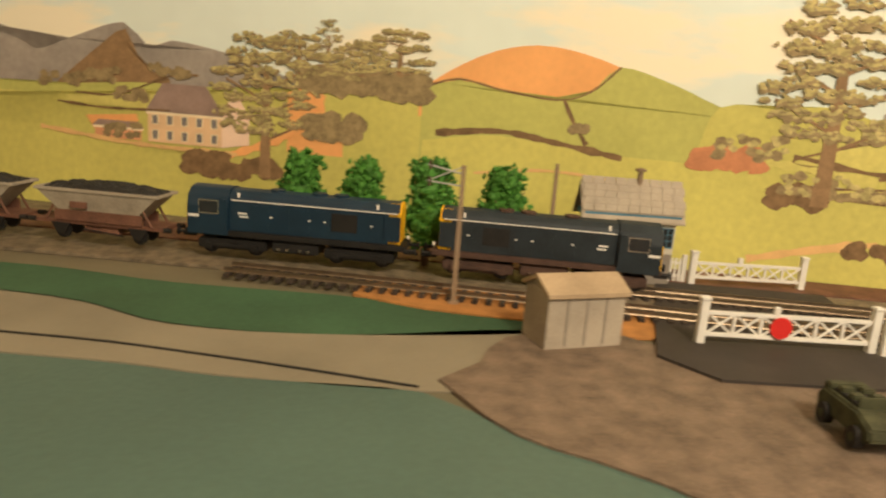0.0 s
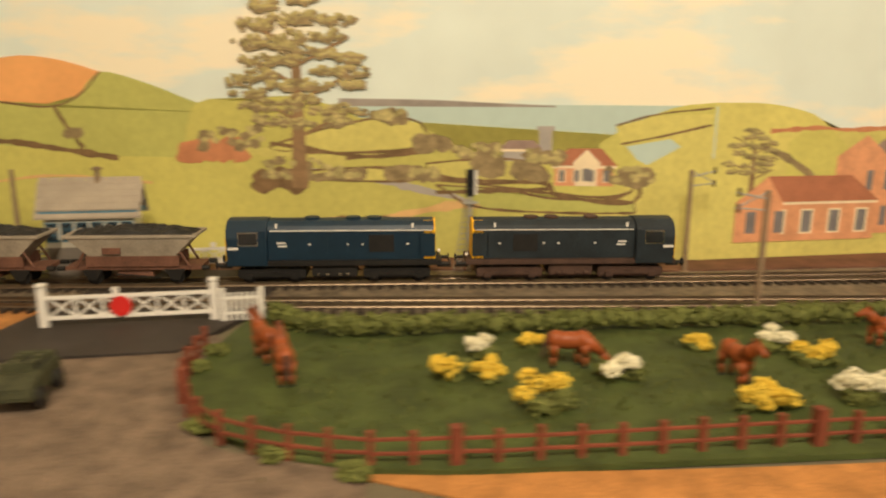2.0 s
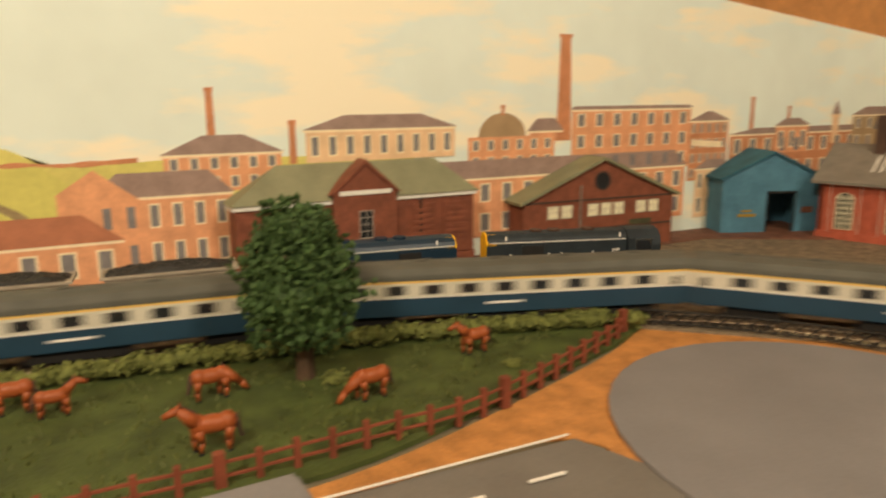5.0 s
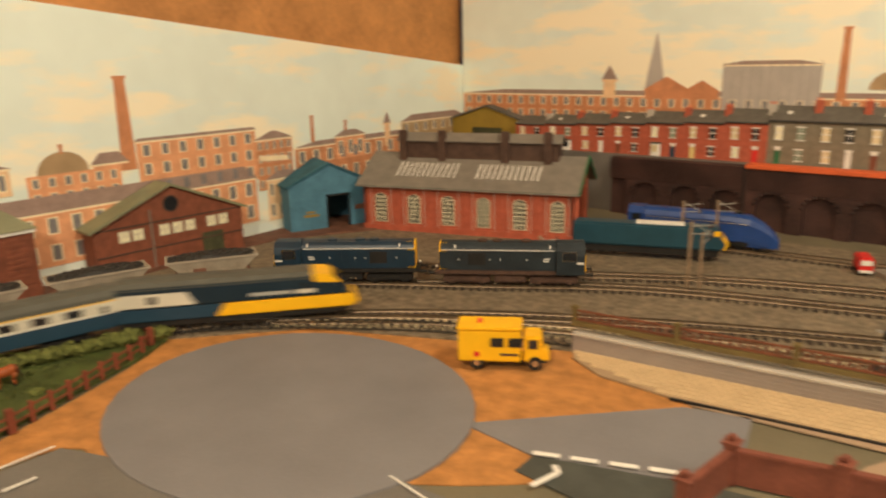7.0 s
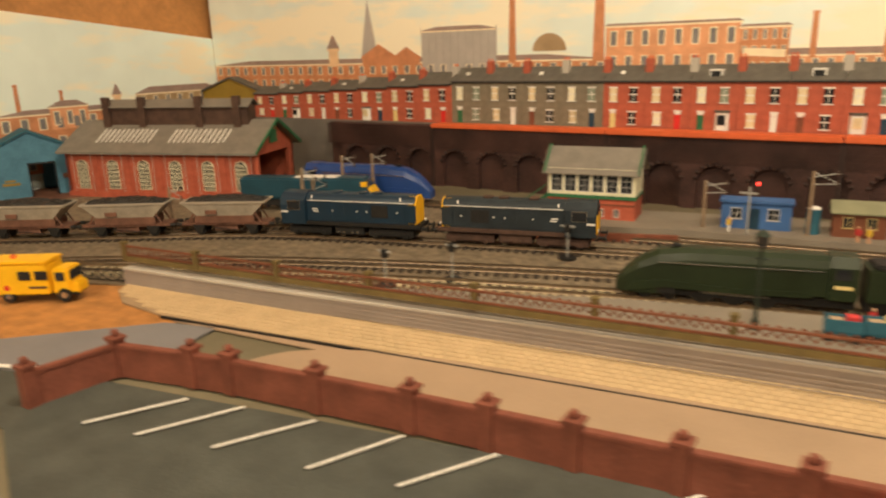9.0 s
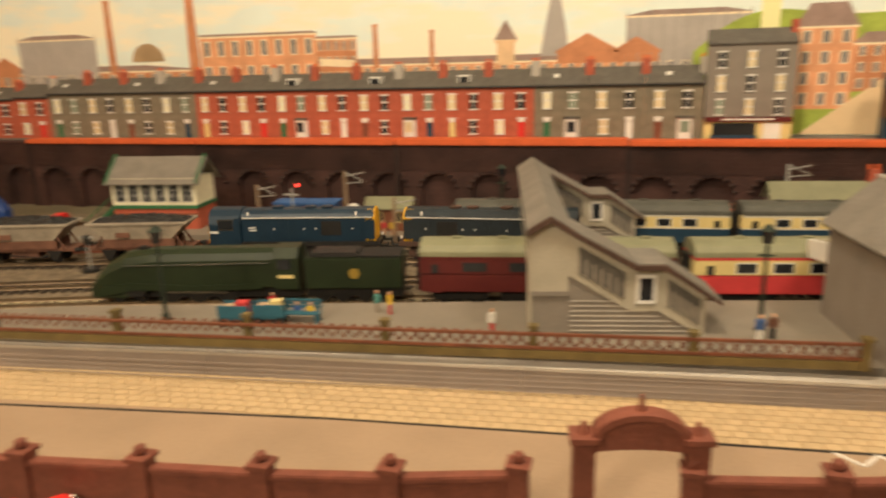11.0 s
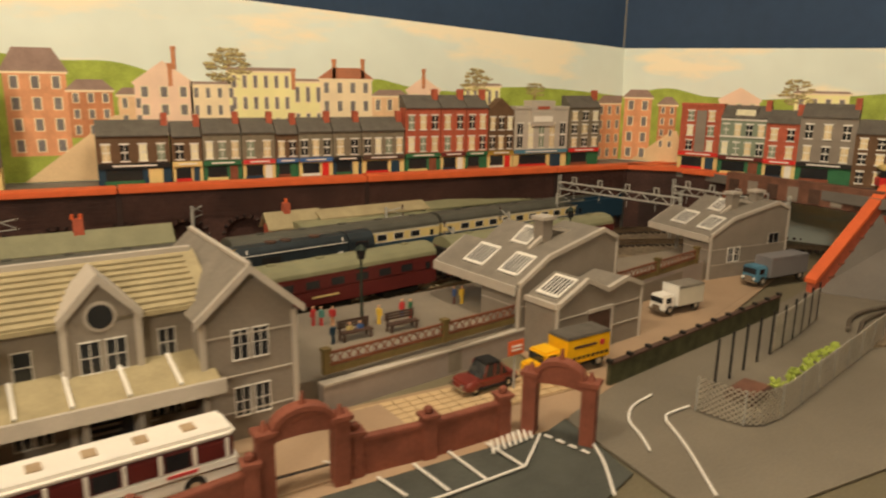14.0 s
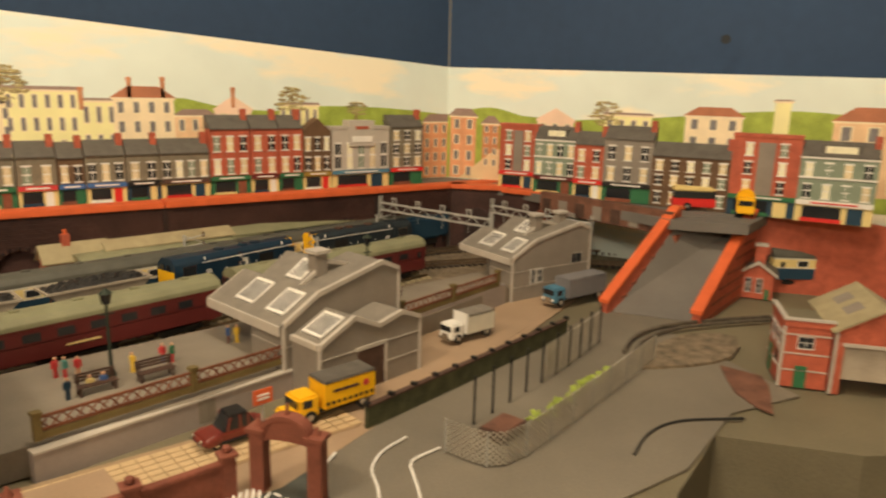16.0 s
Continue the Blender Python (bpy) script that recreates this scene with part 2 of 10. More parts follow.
def box(bm, x0, y0, z0, x1, y1, z1, taper=0.0):
    """A block between two corners; taper draws its top in."""
    t = taper
    vs = [bm.verts.new((x * K, y * K, z * K)) for x, y, z in ((x0, y0, z0), (x1, y0, z0), (x1, y1, z0), (x0, y1, z0), (x0 + t, y0 + t, z1), (x1 - t, y0 + t, z1), (x1 - t, y1 - t, z1), (x0 + t, y1 - t, z1))]
    for f in ((3, 2, 1, 0), (4, 5, 6, 7), (0, 1, 5, 4), (1, 2, 6, 5), (2, 3, 7, 6), (3, 0, 4, 7)):
        bm.faces.new([vs[i] for i in f])
    return bm


def prism(bm, outline, axis, a, b):
    """An outline pushed from a to b along an axis; for x: (y, z), for y: (x, z), for z: (x, y)."""
    def at(p, d):
        return {"x": (d, p[0], p[1]), "y": (p[0], d, p[1]), "z": (p[0], p[1], d)}[axis]
    lo = [bm.verts.new([c * K for c in at(p, a)]) for p in outline]
    hi = [bm.verts.new([c * K for c in at(p, b)]) for p in outline]
    n = len(outline)
    fs = [bm.faces.new(lo), bm.faces.new(hi[::-1])]
    fs += [bm.faces.new((lo[i], hi[i], hi[(i + 1) % n], lo[(i + 1) % n])) for i in range(n)]
    bmesh.ops.recalc_face_normals(bm, faces=fs)
    return bm


def rod(bm, p, q, r, n=8, r2=None):
    """A round bar from p to q."""
    p, q = Vector(p) * K, Vector(q) * K
    d = q - p
    m = d.to_track_quat("Z", "Y").to_matrix()
    r2 = r if r2 is None else r2
    lo = [bm.verts.new(p + m @ Vector((math.cos(a) * r * K, math.sin(a) * r * K, 0))) for a in [2 * math.pi * i / n for i in range(n)]]
    hi = [bm.verts.new(q + m @ Vector((math.cos(a) * r2 * K, math.sin(a) * r2 * K, 0))) for a in [2 * math.pi * i / n for i in range(n)]]
    bm.faces.new(lo[::-1])
    bm.faces.new(hi)
    for i in range(n):
        bm.faces.new((lo[i], lo[(i + 1) % n], hi[(i + 1) % n], hi[i]))
    return bm


def ball(bm, c, r, sub=1, squash=(1, 1, 1), rough=0.0):
    made = bmesh.ops.create_icosphere(bm, subdivisions=sub, radius=1.0)["verts"]
    for v in made:
        k = 1 + rough * (random.random() - 0.5)
        v.co = Vector((c[i] + v.co[i] * r * squash[i] * k) * K for i in range(3))
    return bm


def mesh_of(bm, material, bevel=0.0):
    if bevel:
        bmesh.ops.bevel(bm, geom=bm.edges[:], offset=bevel * K, segments=2, affect="EDGES", clamp_overlap=True)
    me = bpy.data.meshes.new("mesh")
    bm.to_mesh(me)
    bm.free()
    me.materials.append(M(material))
    return me


def part(name, bm, material, parent, label="", bevel=0.0, smooth=False):
    """One mesh under a thing or a part."""
    me = mesh_of(bm, material, bevel)
    if smooth:
        me.shade_smooth()
    ob = new(name, me)
    ob.parent = parent
    if label:
        ob["label"] = label
    return ob


def thing(name, m, label, category, group="", kind=""):
    ob = new(name)
    ob.empty_display_size = 0.02
    ob.matrix_basis = m
    return tagged(ob, label, category, group, kind)


def solid(name, bm, material, label, category, m=None, group="", kind="", bevel=0.0, smooth=False):
    """A thing that is one mesh."""
    me = mesh_of(bm, material, bevel)
    if smooth:
        me.shade_smooth()
    ob = new(name, me)
    if m is not None:
        ob.matrix_basis = m
    return tagged(ob, label, category, group, kind)


def B(*a, **k):
    return box(bmesh.new(), *a, **k)


def smooth_line(pts, step=0.02):
    """A curve through some places, with points about step apart."""
    P = [Vector(p) for p in pts]
    P = [2 * P[0] - P[1]] + P + [2 * P[-1] - P[-2]]
    out = []
    for i in range(1, len(P) - 2):
        n = max(1, int((P[i + 1] - P[i]).length / step))
        for k in range(n):
            t = k / n
            a, b, c, d = P[i - 1:i + 3]
            out.append(0.5 * ((2 * b) + (c - a) * t + (2 * a - 5 * b + 4 * c - d) * t * t + (3 * b - a - 3 * c + d) * t ** 3))
    return out + [P[-2]]


def sheet(name, outline, z, thick, material, label, category="ground", smooth=True, step=0.02, kind="structure"):
    """A flat piece of ground with a curved outline, in metres; thick reaches down from z."""
    line = smooth_line(list(outline) + [outline[0]], step)[:-1] if smooth else [Vector(p) for p in outline]
    bm = bmesh.new()
    prism(bm, [(p.x * 1000, p.y * 1000) for p in line], "z", (z - thick) * 1000, z * 1000)
    bmesh.ops.triangulate(bm, faces=[f for f in bm.faces if len(f.verts) > 4])
    return solid(name, bm, material, label, category, kind=kind)

# ---------------------------------------------------------------- room and table
def wall(name, p, q, z0, z1, material, label, thick=0.05):
    """A straight wall from p to q whose thickness lies to its left."""
    p, q = Vector(p), Vector(q)
    n = (q - p).normalized()
    n = Vector((-n.y, n.x)) * thick
    bm = bmesh.new()
    prism(bm, [(v.x * 1000, v.y * 1000) for v in (p, q, q + n, p + n)], "z", z0 * 1000, z1 * 1000)
    return solid(name, bm, material, label, "wall", kind="structure")


# bends of the backscene, seen from above
A_SOUTH, A_BEND, AB, BC, C_END = (-0.768, -1.717), (-0.434, -0.047), (-0.434, 1.345), (2.078, 1.345), (2.672, 0.272)
wall("wall_west", (-0.79, -1.72), (-0.455, -0.047), -0.9, 1.4, "plaster", "pale plastered room wall behind the countryside backscene")
wall("wall_west_b", (-0.455, -0.047), (-0.455, 1.37), -0.9, 1.4, "wood_board", "bare wooden boarding behind the town backscene")
wall("wall_north", (-0.455, 1.366), (2.090, 1.366), -0.9, 1.4, "wall_blue", "dark blue painted room wall above the backscene")
wall("wall_east", (2.094, 1.366), (2.93, -0.142), -0.9, 1.4, "wall_blue", "dark blue painted room wall above the backscene")
wall("wall_east_b", (2.93, -0.142), (2.93, -1.8), -0.9, 1.4, "plaster", "pale plastered room wall")
wall("wall_south", (2.98, -1.75), (-0.85, -1.75), -0.9, 1.4, "plaster", "pale plastered room wall")
solid("floor", B(-900, -1800, -930, 3000, 1450, -900), "pit_dark", "dark floor of the room", "floor", kind="structure")
solid("ceiling", B(-900, -1800, 1400, 3000, 1450, 1430), "plaster", "pale plastered ceiling", "ceiling", kind="structure")

TABLE = [(-0.77, -1.72), (2.85, -1.72), (2.85, -1.50), (-0.13, -1.50), (-0.110, -0.95), (-0.080, -0.84), (-0.01, -0.50), (0.04, -0.15), (0.07, 0.10), (0.22, 0.30), (0.40, 0.42), (1.00, 0.60), (1.70, 0.585), (1.762, 0.622), (1.85, 0.657), (1.915, 0.583), (2.30, 0.36), (2.70, 0.20), (2.10, 1.36), (-0.45, 1.36), (-0.45, -0.04)]
sheet("ground", TABLE, 0.0, 0.07, "olive_board", "painted olive-grey baseboard of the layout", smooth=False)
solid("well_board", B(1640, 300, -78, 2450, 700, -72), "pit_dark", "dark board in the well below the layout's edge", "board", kind="structure")

L1, L2, L3, L4 = 0.0012, 0.0024, 0.0036, 0.0048
GREEN = [(-0.42, -1.40), (-0.413, -1.069), (-0.39, -0.941), (-0.38, -0.802), (-0.352, -0.695), (-0.329, -0.690), (-0.304, -0.813), (-0.305, -0.912), (-0.348, -1.033), (-0.36, -1.40)]
sheet("grass_verge", GREEN, L1, 0.001, "green_board", "dark green painted strip beside the track")
sheet("lane", [(-0.36, -1.40), (-0.350, -1.035), (-0.307, -0.912), (-0.304, -0.813), (-0.331, -0.690), (-0.25, -0.70), (-0.232, -0.763), (-0.237, -0.86), (-0.250, -0.975), (-0.26, -1.40)], L1, 0.001, "grey_board", "grey painted lane with a dark joint", "road")
sheet("river_board", [(-0.258, -1.40), (-0.248, -0.975), (-0.235, -0.86), (-0.230, -0.763), (-0.19, -0.722), (-0.155, -0.668), (-0.09, -0.62), (-0.086, -0.835), (-0.116, -0.945), (-0.14, -1.40)], L1, 0.001, "blue_green", "shiny blue-green painted bare baseboard")
sheet("board_joint", [(-0.29, -1.30), (-0.277, -0.99), (-0.262, -0.88), (-0.236, -0.765), (-0.2345, -0.765), (-0.2605, -0.88), (-0.2755, -0.99), (-0.2885, -1.30)], 0.0021, 0.0008, "black", "dark joint between two baseboards")
sheet("gravel_yard", [(-0.245, -0.755), (-0.272, -0.731), (-0.315, -0.712), (-0.335, -0.64), (-0.300, -0.60), (-0.300, -0.48), (-0.19, -0.470), (-0.14, -0.462), (-0.10, -0.39), (-0.07, -0.42), (-0.06, -0.56), (-0.155, -0.668), (-0.19, -0.722)], L2, 0.002, "gravel", "rough brown gravel yard")
sheet("crossing_road", [(-0.295, -0.625), (-0.354, -0.607), (-0.50, -0.560), (-0.50, -0.425), (-0.335, -0.455), (-0.262, -0.495), (-0.262, -0.60)], 0.0042, 0.003, "crossing_black", "dark asphalt road over the level crossing", "road", smooth=False)
sheet("earth_bank", [(-0.385, -0.812), (-0.362, -0.762), (-0.350, -0.695), (-0.330, -0.615), (-0.40, -0.60), (-0.43, -0.70), (-0.42, -0.81)], L2, 0.002, "orange_earth", "orange sandy earth beside the rails")
sheet("meadow", [(-0.345, -0.447), (-0.295, -0.465), (-0.22, -0.480), (-0.165, -0.47), (-0.118, -0.42), (-0.098, -0.36), (-0.088, -0.25), (-0.075, -0.10), (-0.062, 0.02), (-0.055, 0.13), (-0.058, 0.22), (-0.10, 0.35), (-0.135, 0.45), (-0.165, 0.485), (-0.195, 0.40), (-0.222, 0.25), (-0.256, 0.044), (-0.272, -0.15), (-0.30, -0.35)], L3, 0.003, "grass", "scatter-grass meadow with bare patches", "meadow")
sheet("earth_strip", [(-0.105, -0.40), (-0.085, -0.25), (-0.070, -0.10), (-0.054, 0.05), (-0.050, 0.20), (-0.095, 0.355), (-0.14, 0.46), (-0.19, 0.50), (-0.10, 0.60), (0.10, 0.69), (0.19, 0.682), (0.30, 0.645), (0.32, 0.55), (0.24, 0.47), (0.17, 0.42), (0.05, 0.33), (-0.03, 0.325), (-0.035, 0.19), (-0.036, 0.09), (-0.045, -0.10), (-0.06, -0.30)], L1, 0.001, "orange_earth", "orange sandy earth around the road end")
sheet("street", [(-0.034, -0.12), (-0.034, 0.10), (-0.033, 0.20), (-0.028, 0.323), (0.03, 0.345), (0.17, 0.435), (0.235, 0.44), (0.30, 0.40), (0.19, 0.30), (0.06, 0.15), (0.04, -0.12)], L2, 0.001, "tarmac_light", "grey road with white dashes", "road", smooth=False)
DISC = [(0.048 + 0.152 * math.cos(a), 0.468 + 0.135 * math.sin(a)) for a in [2 * math.pi * i / 40 for i in range(40)]]
sheet("turning_circle", DISC, L3, 0.002, "disc_grey", "smooth grey turning circle", "road", smooth=False)
sheet("road_apron", [(0.18, 0.52), (0.298, 0.637), (0.345, 0.648), (0.36, 0.56), (0.32, 0.535), (0.243, 0.512)], L2, 0.001, "disc_grey", "grey road between circle and station approach", "road", smooth=False)


def mark(x0, y0, x1, y1, w=0.003, z=0.0048):
    """A painted white line between two places."""
    d = Vector((x1 - x0, y1 - y0))
    ob = solid("road_marking", B(0, -w * 500, -0.6, d.length * 1000, w * 500, 0.2), "white", "white painted road line", "road marking", pose(x0, y0, z, 0, 0, math.degrees(math.atan2(d.y, d.x))), "road markings", "structure")
    return ob


for y in (0.13, 0.185, 0.23, 0.275):
    mark(0.0, y, 0.001, y + 0.02, 0.0018)
mark(-0.033, 0.05, -0.030, 0.32, 0.0011)

# station axis: s runs along the platform, d towards the backscene
ST0, ST_ANGLE = Vector((0.18, 0.690)), 5.2
ST_X = Vector((math.cos(radians(ST_ANGLE)), math.sin(radians(ST_ANGLE))))
ST_Y = Vector((-ST_X.y, ST_X.x))


def st(s, d):
    v = ST0 + ST_X * s + ST_Y * d
    return (v.x, v.y)


def st_pose(s, d, z=0.0, turn=0.0):
    x, y = st(s, d)
    return pose(x, y, z, 0, 0, ST_ANGLE + turn)


sheet("approach_road", [st(0.115, -0.058), st(0.9, -0.078), st(1.36, -0.070), st(1.86, 0.115), st(1.86, 0.20), st(1.45, 0.16), st(1.42, 0.0), st(0.9, -0.047), st(0.155, -0.055)], L2, 0.001, "road_tan", "tan approach road in front of the station", "road", smooth=False)
sheet("goods_yard", [st(1.36, -0.068), st(1.34, -0.03), st(1.42, 0.02), st(1.45, 0.16), st(1.87, 0.20), st(1.87, 0.115), st(1.49, -0.035)], 0.0021, 0.0008, "road_tan", "tan goods yard roadway", "road", smooth=False)
sheet("car_park", [(0.36, 0.475), (0.243, 0.49), (0.243, 0.513), (0.357, 0.545), (0.60, 0.578), (1.0, 0.655), (1.3, 0.72), (1.56, 0.755), (1.555, 0.68), (1.40, 0.60), (1.0, 0.585), (0.6, 0.47), (0.45, 0.43)], 0.0022, 0.001, "asphalt", "dark asphalt car park with white bays", "car park", smooth=False)
sheet("works_road", [(1.56, 0.75), (1.60, 0.79), (1.66, 0.80), (1.92, 0.885), (2.01, 0.92), (2.065, 0.85), (1.96, 0.81), (1.92, 0.65), (1.85, 0.66), (1.76, 0.625), (1.56, 0.62)], 0.0022, 0.001, "road_worn", "worn grey-brown works yard", "road", smooth=False)
sheet("track_bed", [(-0.50, -1.6), (-0.44, -1.0), (-0.41, -0.70), (-0.35, -0.50), (-0.30, -0.20), (-0.26, 0.05), (-0.22, 0.28), (-0.165, 0.47), (-0.06, 0.585), (0.10, 0.655), (0.19, 0.69), (0.9, 0.77), (1.5, 0.90), (1.9, 1.05), (2.05, 1.08), (2.10, 1.25), (1.5, 1.25), (0.6, 1.22), (0.25, 1.20), (-0.05, 1.10), (-0.40, 0.90), (-0.42, 0.3), (-0.44, -0.1), (-0.53, -0.6), (-0.62, -1.1), (-0.72, -1.6)], 0.0030, 0.0025, "ballast", "coarse tan and grey ballast of the running lines", "track bed", smooth=False)


# ---------------------------------------------------------------- printed backscenes
class Scenic:
    """A printed sheet from p to q, with shapes laid on it in thin layers; u in metres along a world axis."""
    def __init__(self, name, p, q, top, along, label, z0=0.0):
        self.p, self.q, self.along = Vector(p), Vector(q), along
        d = (self.q - self.p).normalized()
        self.d, self.n = d, Vector((d.y, -d.x))
        bm = bmesh.new()
        a, b = self.p - self.n * 0.004, self.q - self.n * 0.004
        lo = [bm.verts.new((v.x, v.y, z0)) for v in (self.p, self.q, b, a)]
        hi = [bm.verts.new((v.x, v.y, z)) for v, z in zip((self.p, self.q, b, a), (top[0], top[1], top[1], top[0]))]
        bm.faces.new(lo)
        bm.faces.new(hi[::-1])
        for i in range(4):
            bm.faces.new((lo[i], hi[i], hi[(i + 1) % 4], lo[(i + 1) % 4]))
        bmesh.ops.recalc_face_normals(bm, faces=bm.faces[:])
        self.ob = solid(name, bm, "p_sky", label, "backscene", kind="structure")

    def at(self, u, z, layer):
        k = (u - self.p[self.along]) / self.d[self.along]
        v = self.p + self.d * k + self.n * (0.0004 + 0.00022 * layer)
        return (v.x, v.y, z)

    def flats(self, name, shapes, layer, material, label=""):
        """Flat printed shapes, each a list of (u, z), as one part."""
        bm = bmesh.new()
        for i, s in enumerate(shapes):
            bm.faces.new([bm.verts.new(self.at(u, z, layer + i * 0.004)) for u, z in s])
        bmesh.ops.triangulate(bm, faces=bm.faces[:])
        for f in bm.faces:
            f.normal_update()
            if f.normal.x * self.n.x + f.normal.y * self.n.y < 0:
                f.normal_flip()
        return part(name, bm, material, self.ob, label)

    def land(self, ridge, base, layer, material, name="painted_hill", label=""):
        """Land below a smooth skyline down to base."""
        line = [(p.x, p.y) for p in smooth_line([Vector((u, z)) for u, z in ridge], 0.012)]
        return self.flats(name, [line + [(line[-1][0], base), (line[0][0], base)]], layer, material, label)

    def band(self, line, w, layer, material, name="painted_hedge"):
        pts = smooth_line([Vector(p) for p in line], 0.008)
        shapes = []
        for a, b in zip(pts, pts[1:]):
            n = Vector((-(b - a).y, (b - a).x)).normalized()
            wa, wb = w * (0.6 + 0.7 * noise.noise((a.x * 90, a.y * 90, 0))) * 0.5, w * (0.6 + 0.7 * noise.noise((b.x * 90, b.y * 90, 0))) * 0.5
            wa, wb = max(wa, w * 0.2), max(wb, w * 0.2)
            shapes.append([tuple(a - n * wa), tuple(b - n * wb), tuple(b + n * wb), tuple(a + n * wa)])
        return self.flats(name, shapes, layer, material)

    def clump(self, u, z, r, squash=0.75, n=11):
        return [(u + r * math.cos(a) * (0.75 + 0.5 * random.random()), z + r * squash * math.sin(a) * (0.75 + 0.5 * random.random())) for a in [2 * math.pi * i / n for i in range(n)]]

    def tree(self, u, z0, z1, w, layer, leaf="p_leaf", count=60, trunk=True):
        h = z1 - z0
        if trunk:
            bars = [[(u - 0.05 * w, z0), (u + 0.06 * w, z0), (u + 0.03 * w, z0 + 0.75 * h), (u - 0.02 * w, z0 + 0.75 * h)]]
            for k in range(6):
                s, zz = (-1) ** k, z0 + h * (0.25 + 0.09 * k)
                bars.append([(u, zz), (u, zz + 0.02 * h), (u + s * w * 0.36, zz + 0.16 * h), (u + s * w * 0.36, zz + 0.145 * h)])
            self.flats("painted_trunk", bars, layer, "p_trunk")
        blobs, lights, pads = [], [], []
        for k in range(400):
            f = random.random()
            half = w * 0.5 * math.sin(math.pi * min(0.95, 0.22 + 0.70 * f)) ** 0.8
            pu, pz = u + random.uniform(-0.85, 0.85) * half, z0 + h * ((0.32 if trunk else 0.12) + (0.64 if trunk else 0.80) * f)
            if all(abs(pu - a) > 0.13 * w or abs(pz - b) > 0.075 * w for a, b in pads):
                pads.append((pu, pz))
        for pu, pz in pads[:max(10, count // 2)]:
            a, b = w * random.uniform(0.10, 0.15), w * random.uniform(0.030, 0.045)
            for k in range(26):
                t, r = random.uniform(0, 2 * math.pi), random.random() ** 0.5
                x, y = a * r * math.cos(t), b * r * math.sin(t)
                blobs.append(self.clump(pu + x, pz + y - 0.012 * w * (1 - r), w * random.uniform(0.014, 0.028), 0.6, 7))
                if y > -0.65 * b:
                    lights.append(self.clump(pu + x * 0.92 - 0.01 * w, pz + y + 0.012 * w, w * random.uniform(0.011, 0.022), 0.55, 6))
        self.flats("painted_leaves", blobs, layer + 0.3, leaf + "2" if leaf == "p_leaf" else leaf)
        self.flats("painted_leaves", lights, layer + 0.7, "p_leaf" if leaf != "p_hill" else "p_field2")

    def block(self, u0, u1, z0, z1, layer, material="p_brick", roof=0.0, hip=0.0, rows=0, cols=0, roofmat="p_roof", gable=False):
        """A printed building front with its roof and a grid of windows."""
        self.flats("painted_wall", [[(u0, z0), (u1, z0), (u1, z1), (u0, z1)]], layer, material)
        if roof:
            m = 0.5 * (u0 + u1)
            top = [(m, z1 + roof)] if gable else [(u1 - hip, z1 + roof), (u0 + hip, z1 + roof)]
            self.flats("painted_roof", [[(u0 - 0.003, z1), (u1 + 0.003, z1)] + top], layer + 0.2, material if gable else roofmat)
            self.flats("painted_cornice", [[(u0 - 0.002, z1 - 0.0025), (u1 + 0.002, z1 - 0.0025), (u1 + 0.002, z1), (u0 - 0.002, z1)]], layer + 0.3, "p_frame" if not gable else material)
        if rows:
            frames, panes = [], []
            dw, dh = (u1 - u0) / cols, (z1 - z0) / rows
            for i in range(cols):
                for j in range(rows):
                    cu, cz = u0 + dw * (i + 0.5), z0 + dh * (j + 0.5)
                    a, b = min(dw * 0.24, dh * 0.24), dh * 0.32
                    frames.append([(cu - a, cz - b), (cu + a, cz - b), (cu + a, cz + b), (cu - a, cz + b)])
                    a, b = a * 0.7, b * 0.86
                    panes.append([(cu - a, cz - b), (cu + a, cz - b), (cu + a, cz + b), (cu - a, cz + b)])
            self.flats("painted_frames", frames, layer + 0.3, "p_frame")
            self.flats("painted_panes", panes, layer + 0.6, "p_pane")

    def stack(self, u, z0, z1, w0, w1, layer, material="p_brick2"):
        self.flats("painted_chimney", [[(u - w0 / 2, z0), (u + w0 / 2, z0), (u + w1 / 2, z1), (u - w1 / 2, z1)], [(u - w1 * 0.65, z1 - 0.004), (u + w1 * 0.65, z1 - 0.004), (u + w1 * 0.65, z1), (u - w1 * 0.65, z1)]], layer, material)

country = Scenic("backscene_country", A_SOUTH, A_BEND, (0.42, 0.42), 1, "printed countryside backscene with hills, trees and a far bay")
town = Scenic("backscene_town", A_BEND, AB, (0.395, 0.250), 1, "printed backscene of a brick mill town")
city = Scenic("backscene_city", (-0.433, 1.345), BC, (0.44, 0.276), 0, "printed backscene of mills, terraces and shops")
lane = Scenic("backscene_high_street", BC, C_END, (0.276, 0.262), 1, "printed backscene of a high street below hills")

c = country
c.land([(-1.7, 0.15), (-1.35, 0.17), (-1.201, 0.177), (-1.165, 0.155), (-1.125, 0.168), (-1.067, 0.186), (-1.041, 0.163), (-1.018, 0.172), (-0.946, 0.160), (-0.86, 0.13)], 0.10, 1, "p_mtn", "painted_mountain")
c.land([(-1.14, 0.125), (-1.09, 0.165), (-1.065, 0.180), (-1.05, 0.150), (-1.02, 0.135)], 0.11, 1.4, "p_trunk", "painted_mountain")
c.land([(-1.7, 0.12), (-1.2, 0.122), (-1.05, 0.130), (-0.94, 0.132), (-0.80, 0.142), (-0.74, 0.125)], 0.0, 2, "p_field2")
c.land([(-1.7, 0.10), (-1.25, 0.112), (-1.1, 0.108), (-1.0, 0.098), (-0.90, 0.10)], 0.0, 2.4, "p_field3")
c.land([(-1.6, 0.085), (-1.15, 0.095), (-1.06, 0.090), (-1.0, 0.07), (-0.97, 0.06)], 0.0, 2.8, "p_orange", "painted_field")
